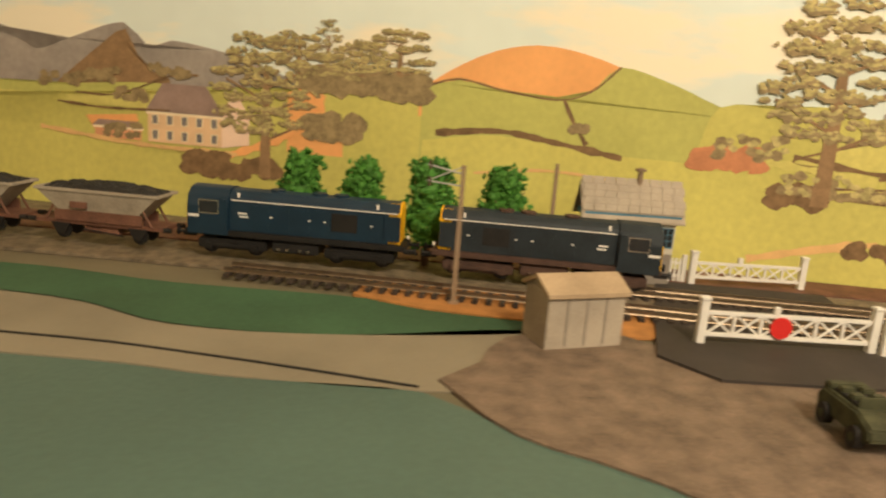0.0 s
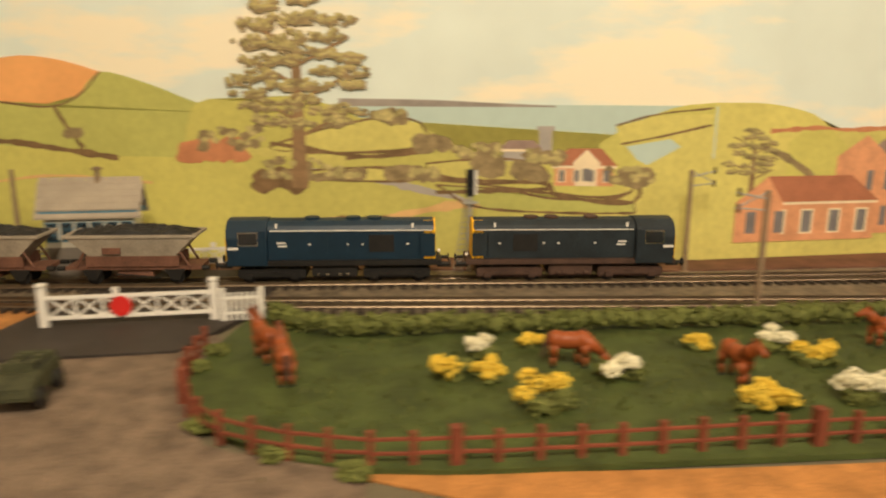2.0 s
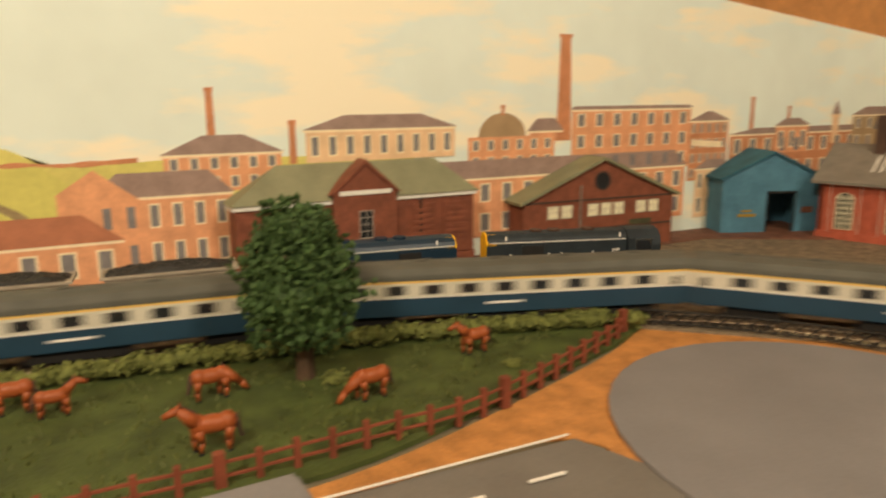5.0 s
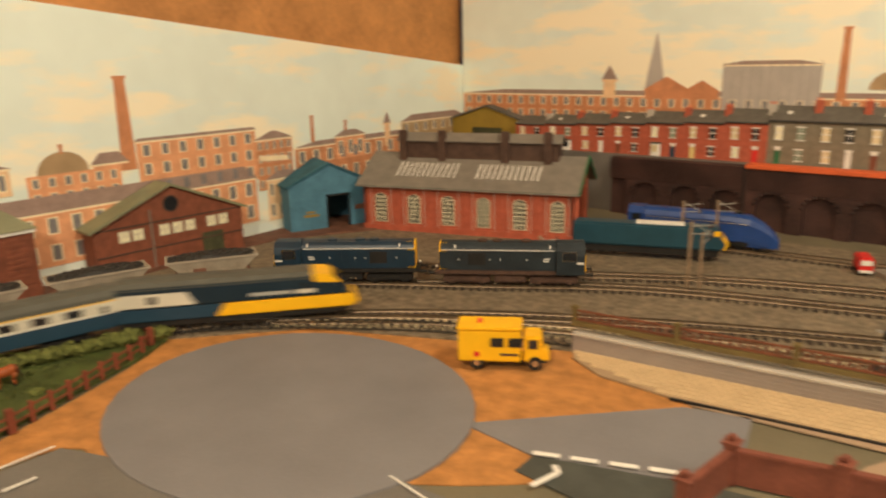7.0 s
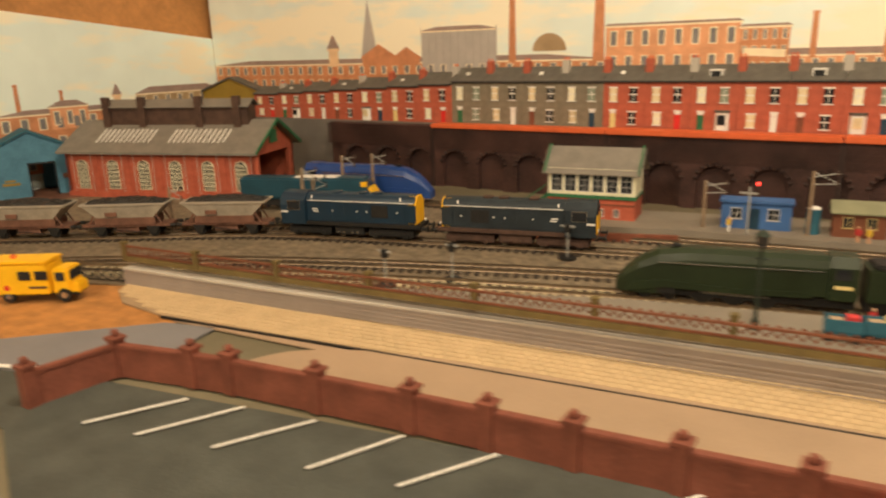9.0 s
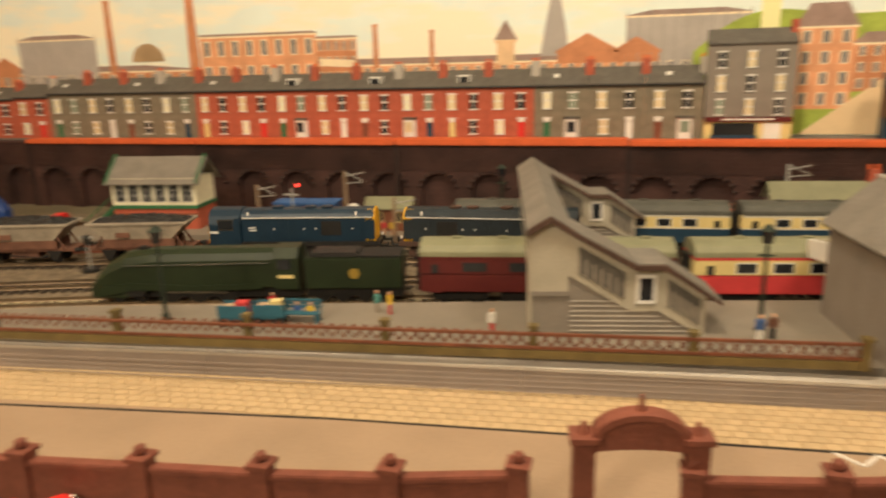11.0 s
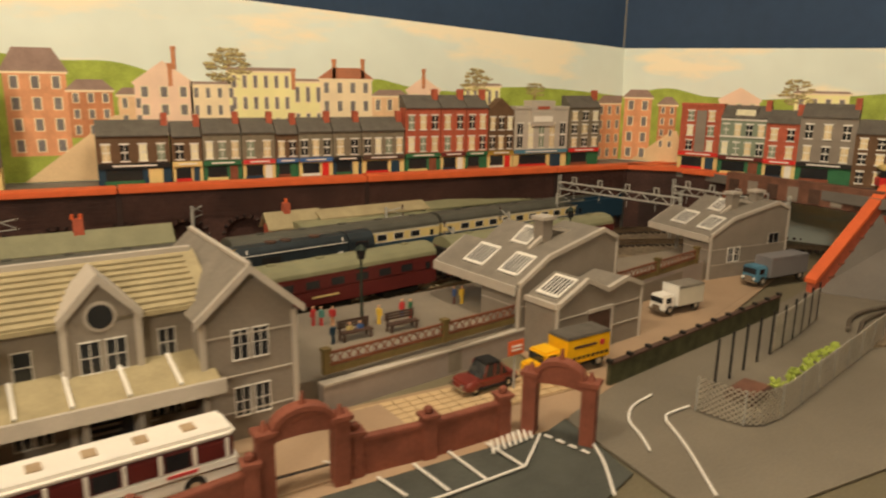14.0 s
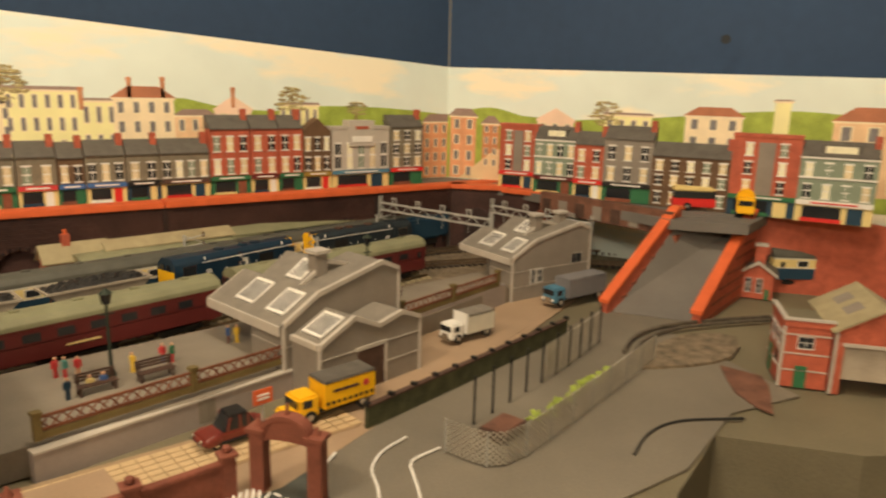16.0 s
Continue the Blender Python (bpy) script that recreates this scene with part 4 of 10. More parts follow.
def board_shift(x, y):
    """How far things on the station side are shifted to match the camera's view."""
    dy = np.interp(x, [0.2, 0.4, 0.6, 0.8, 1.2, 1.4, 1.6, 2.2], [0.0, 0.005, 0.017, 0.022, 0.020, 0.013, 0.011, 0.011])
    dx = np.interp(x, [1.2, 1.4, 1.6, 1.8, 2.0, 2.2], [0.002, 0.005, 0.014, 0.026, 0.045, 0.066])
    dx *= np.interp(y, [0.7, 0.8, 0.9, 1.0, 1.1], [1.3, 1.1, 0.85, 0.45, 0.0])
    dy *= np.interp(y, [1.0, 1.22], [1.0, 0.3])
    return Vector((float(dx), float(dy), 0.0)) * min(1.0, max(0.0, (x - 0.2) / 0.1))


FREIGHT, EXPRESS, LOOP, PLATFORM, BRANCH = [[tuple(Vector(p) + board_shift(*p).xy) for p in line] for line in (FREIGHT, EXPRESS, LOOP, PLATFORM, BRANCH)]
RAIL = 0.0085
freight_line, express_line = Line(FREIGHT), Line(EXPRESS)


def lay_track(line, label, s0=0.0, s1=99.0, sleeper="sleeper", count=150):
    """Rails on separate sleepers, the nearest as pieces of their own."""
    s1 = min(s1, line.run[-1])
    x, y = line.at(s0)
    ob = thing("railway_track", pose(x, y, 0), label, "railway track", "tracks", "structure")
    inv = Vector((x, y))
    for side in (-8.25, 8.25):
        bm = bmesh.new()
        n = int((s1 - s0) / 0.012)
        rings = []
        for i in range(n + 1):
            s = s0 + (s1 - s0) * i / n
            p, q = line.at(s - 0.002), line.at(s + 0.002)
            d = (q - p).normalized()
            c = (p + q) / 2 - inv + Vector((-d.y, d.x)) * side * K
            w = Vector((-d.y, d.x)) * 0.0006
            rings.append([bm.verts.new((c.x + k * w.x, c.y + k * w.y, z)) for k, z in ((-1.6, 0.0052), (1.6, 0.0052), (0.8, 0.006), (0.8, RAIL), (-0.8, RAIL), (-0.8, 0.006))])
        for a, b in zip(rings, rings[1:]):
            for i in range(6):
                bm.faces.new((a[i], a[(i + 1) % 6], b[(i + 1) % 6], b[i]))
        bmesh.ops.recalc_face_normals(bm, faces=bm.faces[:])
        part("rail", bm, "rail", ob)
    me = mesh_of(B(-1.9, -16, 2.6, 1.9, 16, 5.4, taper=0.2), sleeper)
    rest = bmesh.new()
    total = int((s1 - s0) / 0.0095)
    for i in range(total):
        s = s0 + (i + 0.5) * (s1 - s0) / total
        p, q = line.at(s - 0.003), line.at(s + 0.003)
        a = math.atan2((q - p).y, (q - p).x) + random.uniform(-0.02, 0.02)
        c = (p + q) / 2 - inv
        if total - i <= count:
            sl = new("sleeper", me)
            sl.parent = ob
            sl.matrix_basis = pose(c.x, c.y, 0, 0, 0, math.degrees(a))
        else:
            k = len(rest.verts)
            box(rest, -1.9, -16, 2.6, 1.9, 16, 5.4)
            rest.verts.ensure_lookup_table()
            bmesh.ops.transform(rest, matrix=pose(c.x, c.y, 0, 0, 0, math.degrees(a)), verts=rest.verts[k:])
    if len(rest.verts):
        tagged(part("sleepers", rest, sleeper, ob), kind="stuff")
    return ob


def loco_shell(ob, livery, worn):
    """A hood diesel: long bonnet, cab at the back end, two bogies; runs towards +x."""
    frame_m = "brown_frame" if worn else "black"
    part("underframe", B(-86, -16, 15, 86, 16, 19.5), frame_m, ob, bevel=0.5)
    bm = bmesh.new()
    prism(bm, [(-14, 19.5), (14, 19.5), (14, 43), (12.5, 47), (8, 50.5), (0, 51.6), (-8, 50.5), (-12.5, 47), (-14, 43)], "x", -52, 80)
    hood = part("bonnet", bm, livery, ob, bevel=0.4)
    bm = bmesh.new()
    prism(bm, [(-17, 15.5), (17, 15.5), (17.5, 38), (15.5, 46), (9, 51.2), (0, 52.4), (-9, 51.2), (-15.5, 46), (-17.5, 38)], "x", -84, -52.2)
    cab = part("cab", bm, livery, ob, bevel=0.6)
    for side in (-1, 1):
        part("side_window", B(-74, 17.35 * side - 0.4, 33, -60, 17.35 * side + 0.4, 42), "glass_dark", cab)
        part("window_frame", B(-75, 17.1 * side - 0.35, 32, -59, 17.1 * side + 0.35, 43), "chrome", cab)
        part("cab_door", B(-57.8, 17.1 * side - 0.4, 20, -53, 17.1 * side + 0.5, 44), livery, cab)
        part("handrail", rod(bmesh.new(), (-50, 14.6 * side, 43.5), (78, 14.6 * side, 43.5), 0.45, 5), "white", ob, "thin pale handrail")
        part("emblem", B(-45, 14.0 * side - 0.3, 33, -38, 14.0 * side + 0.3, 34.2), "white", ob)
        part("emblem", B(-44, 14.0 * side - 0.3, 30.5, -37, 14.0 * side + 0.3, 31.7), "white", ob)
        part("number_bar", B(-83, 17.35 * side - 0.3, 29, -74.5, 17.35 * side + 0.3, 31), "white", cab)
        part("radiator_grille", B(28, 14.0 * side - 0.4, 26, 48, 14.0 * side + 0.4, 40), "black", hood)
        for x in (-34, -18, -2, 14, 56, 68):
            part("hood_door", B(x, 14.0 * side - 0.25, 22, x + 13, 14.0 * side + 0.25, 41), livery, hood)
        for x in (-20, 10, 22, 58):
            part("door_handle", B(x, 14.5 * side - 0.3, 32, x + 2, 14.5 * side + 0.3, 33), "white", hood)
        for x in (-46, 62):
            part("lamp_bracket", B(x, 12.6 * side - 0.5, 45.5, x + 1.8, 12.6 * side + 0.8, 49), "white", hood)
        part("step", B(-50, 14 * side - 2, 10, -44, 14 * side + 2, 11), frame_m, ob)
    bm = bmesh.new()
    prism(bm, [(-13.6, 20), (13.6, 20), (13.6, 43), (8, 50), (0, 51), (-8, 50), (-13.6, 43)], "x", 80, 81.2)
    prism(bm, [(-14.0, 20), (14.0, 20), (14.0, 43.2), (8.2, 50.4), (0, 51.4), (-8.2, 50.4), (-14.0, 43.2)], "x", 72, 80.2)
    part("nose_panel", bm, "yellow", ob, "warning yellow nose panel")
    part("cab_end_panel", B(-85, -15, 17, -84.05, 15, 38), "yellow", ob, "warning yellow cab end")
    for y in (-8, 3):
        part("end_window", B(-85.4, y, 38.5, -84.1, y + 6, 45), "glass_dark", cab)
    for x in (15, 32, -18):
        part("roof_fan", rod(bmesh.new(), (x, 0, 51), (x, 0, 52.6), 6, 14), frame_m if worn else livery, hood)
    for end in (-1, 1):
        for y in (-11.5, 11.5):
            part("buffer", rod(bmesh.new(), (86 * end, y, 15.5), (93 * end, y, 15.5), 1.4, 8), "black", ob)
            part("buffer_head", rod(bmesh.new(), (92.6 * end, y, 15.5), (93.6 * end, y, 15.5), 3.2, 10), "black", ob)
        part("coupling", B(84 * end - 1, -1.2, 10, 94 * end, 1.2, 12) if end > 0 else B(94 * end, -1.2, 10, -84, 1.2, 12), "black", ob)
        part("headlamp", rod(bmesh.new(), (84 * end, 7, 22), (86 * end, 7, 22), 1.6, 10), "white", ob)
    for x in (-50, 50):
        bogie = part("bogie", B(x - 27, -13, 4, x + 27, 13, 12), frame_m, ob, bevel=1.0)
        for y in (-13.5, 13.5):
            part("axle_spring", B(x - 16, y - 1, 6, x + 16, y + 1, 10), frame_m, bogie, bevel=0.4)
            for w in (-18, 18):
                part("axle_box", B(x + w - 3, y - 1.6, 4, x + w + 3, y + 1.6, 9), frame_m, bogie, bevel=0.5)
        for w in (-18, 18):
            for y in (-8.2, 8.2):
                part("wheel", rod(bmesh.new(), (x + w, y - 1.2, 7.2), (x + w, y + 1.2, 7.2), 7.2, 18), "black", bogie)
    part("fuel_tank", B(-18, -14, 5, 18, 14, 14), frame_m, ob, bevel=1.2)
    for y in (-15, 15):
        for x in (-14, -7, 3, 9):
            part("pipe_fitting", rod(bmesh.new(), (x, y, 8), (x + 3, y, 8), 1.1, 7), "chrome" if not worn else frame_m, ob)


def coal_hopper():
    ob = thing("hopper_wagon", pose(0, 0, 0), "grey sloped hopper wagon heaped with black coal", "wagon", "coal hoppers")
    bm = bmesh.new()
    lo = [(-26, -12, 17), (26, -12, 17), (26, 12, 17), (-26, 12, 17)]
    hi = [(-50, -16, 40), (50, -16, 40), (50, 16, 40), (-50, 16, 40)]
    a, b = [bm.verts.new(Vector(p) * K) for p in lo], [bm.verts.new(Vector(p) * K) for p in hi]
    bm.faces.new(a[::-1])
    for i in range(4):
        bm.faces.new((a[i], a[(i + 1) % 4], b[(i + 1) % 4], b[i]))
    bm.faces.new(b)
    body = part("hopper_body", bm, "grey_hopper", ob)
    for y in (-16, 16):
        part("top_rim", B(-51, y - 0.9, 39, 51, y + 0.9, 41.2), "hut_grey", body)
        part("brown_skirt", B(-36, y * 0.8 - 0.9, 15.5, 36, y * 0.8 + 0.9, 24), "hopper_brown", body)
        part("data_panel", B(-22, y * 0.93 - 0.8, 26, -8, y * 0.93 + 0.3, 31), "hopper_brown", body)
        for x in (-44, 44):
            part("end_strut", rod(bmesh.new(), (x, y * 0.8, 15), (x * 0.72, y * 0.8, 36), 1.0, 6), "hopper_brown", body)
    for x in (-50, 50):
        part("top_rim", B(x - 0.8, -16, 39, x + 0.8, 16, 41.2), "hut_grey", body)
    bm = bmesh.new()
    n, mm = 22, 9
    grid = [[bm.verts.new(((-49 + 98 * i / n) * K, (-15 + 30 * j / mm) * K, (39.5 + (0 if i in (0, n) or j in (0, mm) else 7.5 * math.sin(math.pi * i / n) ** 0.6 * math.sin(math.pi * j / mm) ** 0.6 + random.uniform(-1.6, 1.6))) * K)) for j in range(mm + 1)] for i in range(n + 1)]
    for i in range(n):
        for j in range(mm):
            bm.faces.new((grid[i][j], grid[i + 1][j], grid[i + 1][j + 1], grid[i][j + 1]))
    part("coal_load", bm, "coal", ob, "heap of black coal")
    part("underframe", B(-53, -12, 12.5, 53, 12, 15.5), "hopper_brown", ob)
    for x in (-53, 53):
        for y in (-11.5, 11.5):
            part("buffer", rod(bmesh.new(), (x, y, 14), (x + (6 if x > 0 else -6), y, 14), 2.0, 8), "black", ob)
    for x in (-32, 32):
        for y in (-8.2, 8.2):
            part("wheel", rod(bmesh.new(), (x, y - 1.2, 6.2), (x, y + 1.2, 6.2), 6.2, 16), "black", ob)
        for y in (-12, 12):
            part("axle_guard", prism(bmesh.new(), [(x - 8, 13), (x + 8, 13), (x + 3, 4), (x - 3, 4)], "y", y - 0.8, y + 0.8), "black", ob)
    for y in (-12, 12):
        part("brake_lever", rod(bmesh.new(), (-14, y, 9), (20, y, 6), 0.7, 5), "black", ob)
    part("discharge_chute", B(-14, -10, 6, 14, 10, 12.6, taper=1.0), "hopper_brown", ob)
    return ob


def coach(name, label, length, lower, upper, roof, stripe=None, windows=9, skirt=True, group="", band=None, dark_end=False):
    """A bogie carriage with rounded roof, window band, windows, bogies and end gangways."""
    ob = thing(name, pose(0, 0, 0), label, "carriage", group)
    h = length / 2
    part("body_side", B(-h, -17.5, 11.5, h, 17.5, 26.5), lower, ob, bevel=0.8)
    mid = part("window_band", B(-h, -17.6, 26.55, h, 17.6, 38), upper, ob, bevel=0.3)
    if stripe:
        part("cantrail_stripe", B(-h + 0.5, -17.75, 37.4, h - 0.5, 17.75, 38.8), stripe, ob)
        part("waist_stripe", B(-h + 0.5, -17.75, 25.9, h - 0.5, 17.75, 26.6), "white", ob)
    if band:
        part("upper_side", B(-h, -17.55, 38.1, h, 17.55, 40), band, ob)
    z = 40 if band else 39
    bm = bmesh.new()
    prism(bm, [(-17.6, z), (17.6, z), (17.2, z + 4), (13.5, z + 8.5), (6.5, z + 11), (0, z + 11.6), (-6.5, z + 11), (-13.5, z + 8.5), (-17.2, z + 4)], "x", -h, h)
    top = part("roof", bm, roof, ob, bevel=0.4)
    for i in range(5):
        x = -h * 0.75 + i * h * 0.375
        part("roof_vent", B(x, -3, z + 10.8, x + 8, 3, z + 12.6), roof, top, bevel=0.4)
    pitch = (length - 50) / windows
    for i in range(windows):
        x = -h + 25 + pitch * (i + 0.5)
        for y in (-1, 1):
            part("window", B(x - pitch * 0.26, 17.4 * y - 0.5, 28.5, x + pitch * 0.26, 17.4 * y + 0.5, 35.5), "glass_dark", mid)
            if upper == "cream":
                part("window_frame", B(x - pitch * 0.30, 17.2 * y - 0.45, 27.7, x + pitch * 0.30, 17.2 * y + 0.45, 36.3), "white", mid)
    for y in (-1, 1):
        for x in (-h + 12, h - 12):
            part("door", B(x - 5, 17.15 * y - 0.5, 11, x + 5, 17.15 * y + 0.5, 23.4), lower, ob)
            part("door_window", B(x - 2.6, 17.6 * y - 0.5, 27, x + 2.6, 17.6 * y + 0.5, 34), "glass_dark", ob)
        part("lettering_bar", B(-14, 17.7 * y - 0.3, 19, 14, 17.7 * y + 0.3, 20.6), "white" if upper == "coach_grey" else "cream", ob)
    for x in (-1, 1):
        part("gangway", B(x * h - 4, -7, 10, x * h + 4, 7, 40), "black", ob)
        bogie = part("bogie", B(x * h * 0.68 - 22, -13, 3.5, x * h * 0.68 + 22, 13, 9.4), "black", ob, bevel=0.8)
        for w in (-14, 14):
            for y in (-8.2, 8.2):
                part("wheel", rod(bmesh.new(), (x * h * 0.68 + w, y - 1.2, 6), (x * h * 0.68 + w, y + 1.2, 6), 6, 16), "black", bogie)
    part("underfloor_box", B(-34, -14, 3.5, 30, 14, 9.5), "black", ob, bevel=0.6)
    return ob


def express_power_car():
    ob = thing("power_car", pose(0, 0, 0), "wedge-nosed blue and yellow express power car", "locomotive", "express train")
    bm = bmesh.new()
    prism(bm, [(-116, 5.5), (98, 5.5), (108, 8), (110, 12), (-116, 12)], "y", -15.5, 15.5)
    part("skirt", bm, "black", ob, "black underframe skirt", bevel=0.8)
    bm = bmesh.new()
    prism(bm, [(-116, 12.1), (-24, 12.1), (-15, 24.9), (-116, 24.9)], "y", -17.5, 17.5)
    part("lower_side", bm, "coach_blue", ob, bevel=0.6)
    bm = bmesh.new()
    prism(bm, [(-23.6, 12.1), (112, 12.1), (117, 17), (115, 22), (111, 24.9), (-14.6, 24.9)], "y", -17.5, 17.5)
    part("yellow_band", bm, "yellow", ob, "bright yellow lower band", bevel=0.8)
    bm = bmesh.new()
    prism(bm, [(-116, 25), (111, 25), (104, 30), (90, 46), (80, 48), (-116, 48)], "y", -17.3, 17.3)
    upper = part("upper_body", bm, "express_blue", ob, bevel=2.0)
    bm = bmesh.new()
    prism(bm, [(99, 38), (91, 46.4), (84, 48.5), (72, 48.6), (74, 40)], "y", -17.45, 17.45)
    part("cab_roof_panel", bm, "yellow", ob, "yellow cab roof panel")
    part("windscreen", prism(bmesh.new(), [(105.4, 30.4), (93.5, 44.5), (92.4, 43.4), (104.0, 29.6)], "y", -13, 13), "glass_dark", ob)
    bm = bmesh.new()
    prism(bm, [(-17.4, 44), (17.4, 44), (17, 47), (14, 50.5), (0, 52), (-14, 50.5), (-17, 47)], "x", -116, 72)
    part("roof", bm, "roof_grey", ob)
    for y in (-1, 1):
        part("lettering_bar", B(10, 17.5 * y - 0.4, 30, 52, 17.5 * y + 0.4, 33.5), "steel_grey", upper)
        part("emblem", B(56, 17.5 * y - 0.4, 29.5, 74, 17.5 * y + 0.4, 33.5), "coach_grey", upper)
        part("cab_door_window", B(62, 17.4 * y - 0.4, 30, 68, 17.4 * y + 0.4, 40), "glass_dark", upper)
        gp = part("grey_panel", prism(bmesh.new(), [(-114, 27), (-42, 27), (-50, 40), (-114, 40)], "y", 17.4 * y - 0.4, 17.4 * y + 0.4), "coach_grey", upper)
        part("guard_window", B(-86, 17.9 * y - 0.3, 30, -78, 17.9 * y + 0.3, 37.5), "glass_dark", gp)
    for x in (-72, 70):
        bogie = part("bogie", B(x - 24, -13, 3.5, x + 24, 13, 9.4), "black", ob, bevel=0.8)
        for w in (-15, 15):
            for y in (-8.2, 8.2):
                part("wheel", rod(bmesh.new(), (x + w, y - 1.2, 6.3), (x + w, y + 1.2, 6.3), 6.3, 16), "black", bogie)
    part("fuel_tank", B(-34, -14, 3.5, 34, 14, 9.5), "black", ob, bevel=0.8)
    return ob


# freight train: two locomotives nose to nose and their coal hoppers
rear_loco = thing("diesel_locomotive", pose(0, 0, 0), "clean blue diesel locomotive with yellow nose panel", "locomotive", "freight locomotives")
loco_shell(rear_loco, "blue_loco", False)
front_loco = thing("diesel_locomotive", pose(0, 0, 0), "grimy weathered blue diesel locomotive with brown frames", "locomotive", "freight locomotives")
loco_shell(front_loco, "worn_loco", True)
hoppers = [coal_hopper()]
hoppers += [copy_thing(hoppers[0], pose(0, 0, 0)) for i in range(9)]
# express set: two power cars and eight carriages
lead_car = express_power_car()
tail_car = copy_thing(lead_car, pose(0, 0, 0))
mk3 = coach("express_carriage", "blue and pale grey express carriage with dark windows", 300, "coach_blue", "coach_grey", "roof_grey", "cantrail_yellow", 9, group="express train")
set_cars = [mk3] + [copy_thing(mk3, pose(0, 0, 0)) for i in range(7)]

MOVING = {rear_loco, front_loco, lead_car, tail_car, *hoppers, *set_cars}

# seconds and metres run: the gap between the two locomotives, and the express's nose
FREIGHT_RUN = [(0, 0.980), (0.5, 1.088), (1.5, 1.328), (2.5, 1.574), (3.5, 1.823), (5, 2.167), (7.3, 2.682), (8.2, 2.892), (10.4, 3.391), (11, 3.526), (12, 3.747), (14.5, 4.204), (16, 4.488)]
EXPRESS_RUN = [(0, 3.02), (2.5, 1.768), (3.0, 1.474), (3.5, 1.250), (4.2, 0.90), (5, 0.54), (7.3, -0.608), (9, -1.35), (11, -2.0), (13, -2.3), (16, -2.4)]


def run_at(table, t):
    return float(np.interp(t, [r[0] for r in table], [r[1] for r in table]))


def start_of(line, y):
    """The run at which a line first passes y going north on the countryside side."""
    return next(s for s, p in zip(line.run, line.pts) if p.x < -0.2 and p.y > y)


F_OFF = start_of(freight_line, -0.77) - 0.986
E_OFF = start_of(express_line, 0.002) - 1.768


def rows_of(line, table, off, shift, half, turn, steps=33):
    out = []
    for i in range(steps):
        t = 16.0 * i / (steps - 1)
        m = line.stand(off + run_at(table, t) + shift, half, RAIL - 0.0005)
        out.append((t, m @ pose(0, 0, 0, 0, 0, turn)))
    return out


def motions():
    walk(rear_loco, rows_of(freight_line, FREIGHT_RUN, F_OFF, -0.0960, 0.05, 0))
    walk(front_loco, rows_of(freight_line, FREIGHT_RUN, F_OFF, 0.0960, 0.05, 180))
    for i, w in enumerate(hoppers):
        walk(w, rows_of(freight_line, FREIGHT_RUN, F_OFF, -0.254 - 0.120 * i, 0.032, 0))
    walk(lead_car, rows_of(express_line, EXPRESS_RUN, E_OFF, 0.117, 0.07, 180, 65))
    for i, w in enumerate(set_cars):
        walk(w, rows_of(express_line, EXPRESS_RUN, E_OFF, 0.240 + 0.1525 + 0.305 * i, 0.10, 180, 65))
    walk(tail_car, rows_of(express_line, EXPRESS_RUN, E_OFF, 0.240 + 0.305 * 8 + 0.117, 0.07, 0, 65))

BEFORE_THINGS = set(bpy.data.objects)

# ---------------------------------------------------------------- small makers
def tri_roof(x0, x1, y0, y1, z, rise, over=3, thick=1.6):
    """A pitched roof with its ridge along x: two slabs that overhang."""
    bm, ym = bmesh.new(), (y0 + y1) / 2
    k = rise / (ym - y0)
    for s in (-1, 1):
        e = y0 - over if s < 0 else y1 + over
        ze = z - over * k
        prism(bm, [(e, ze), (ym, z + rise), (ym, z + rise + thick), (e, ze + thick)], "x", x0 - over, x1 + over)
    return bm


def gable_walls(x0, x1, y0, y1, z0, z, rise):
    bm = bmesh.new()
    prism(bm, [(y0, z0), (y1, z0), (y1, z), ((y0 + y1) / 2, z + rise), (y0, z)], "x", x0, x1)
    return bm


def window(parent, x, z, w, h, y=0.0, frame="white", bars=(1, 1), pane="glass_dark", name="window"):
    """A framed window in a front wall that faces -y."""
    win = part(name, B(x - w / 2, y - 0.35, z, x + w / 2, y + 0.3, z + h), pane, parent)
    for a, b in ((x - w / 2 - 0.3, x - w / 2 + 0.2), (x + w / 2 - 0.2, x + w / 2 + 0.3)):
        part("frame_stile", B(a, y - 0.8, z - 0.5, b, y + 0.2, z + h + 0.5), frame, win)
    for a, b in ((z - 0.8, z), (z + h, z + h + 0.4)):
        part("frame_rail", B(x - w / 2 - 0.5, y - 0.9, a, x + w / 2 + 0.5, y + 0.2, b), frame, win)
    for i in range(bars[0]):
        bx = x - w / 2 + w * (i + 1) / (bars[0] + 1)
        part("glazing_bar", B(bx - 0.2, y - 0.6, z, bx + 0.3, y + 0.2, z + h), frame, win)
    for i in range(bars[1]):
        bz = z + h * (i + 1) / (bars[1] + 1)
        part("glazing_bar", B(x - w / 2, y - 0.55, bz - 0.2, x + w / 2, y + 0.2, bz + 0.2), frame, win)
    return win


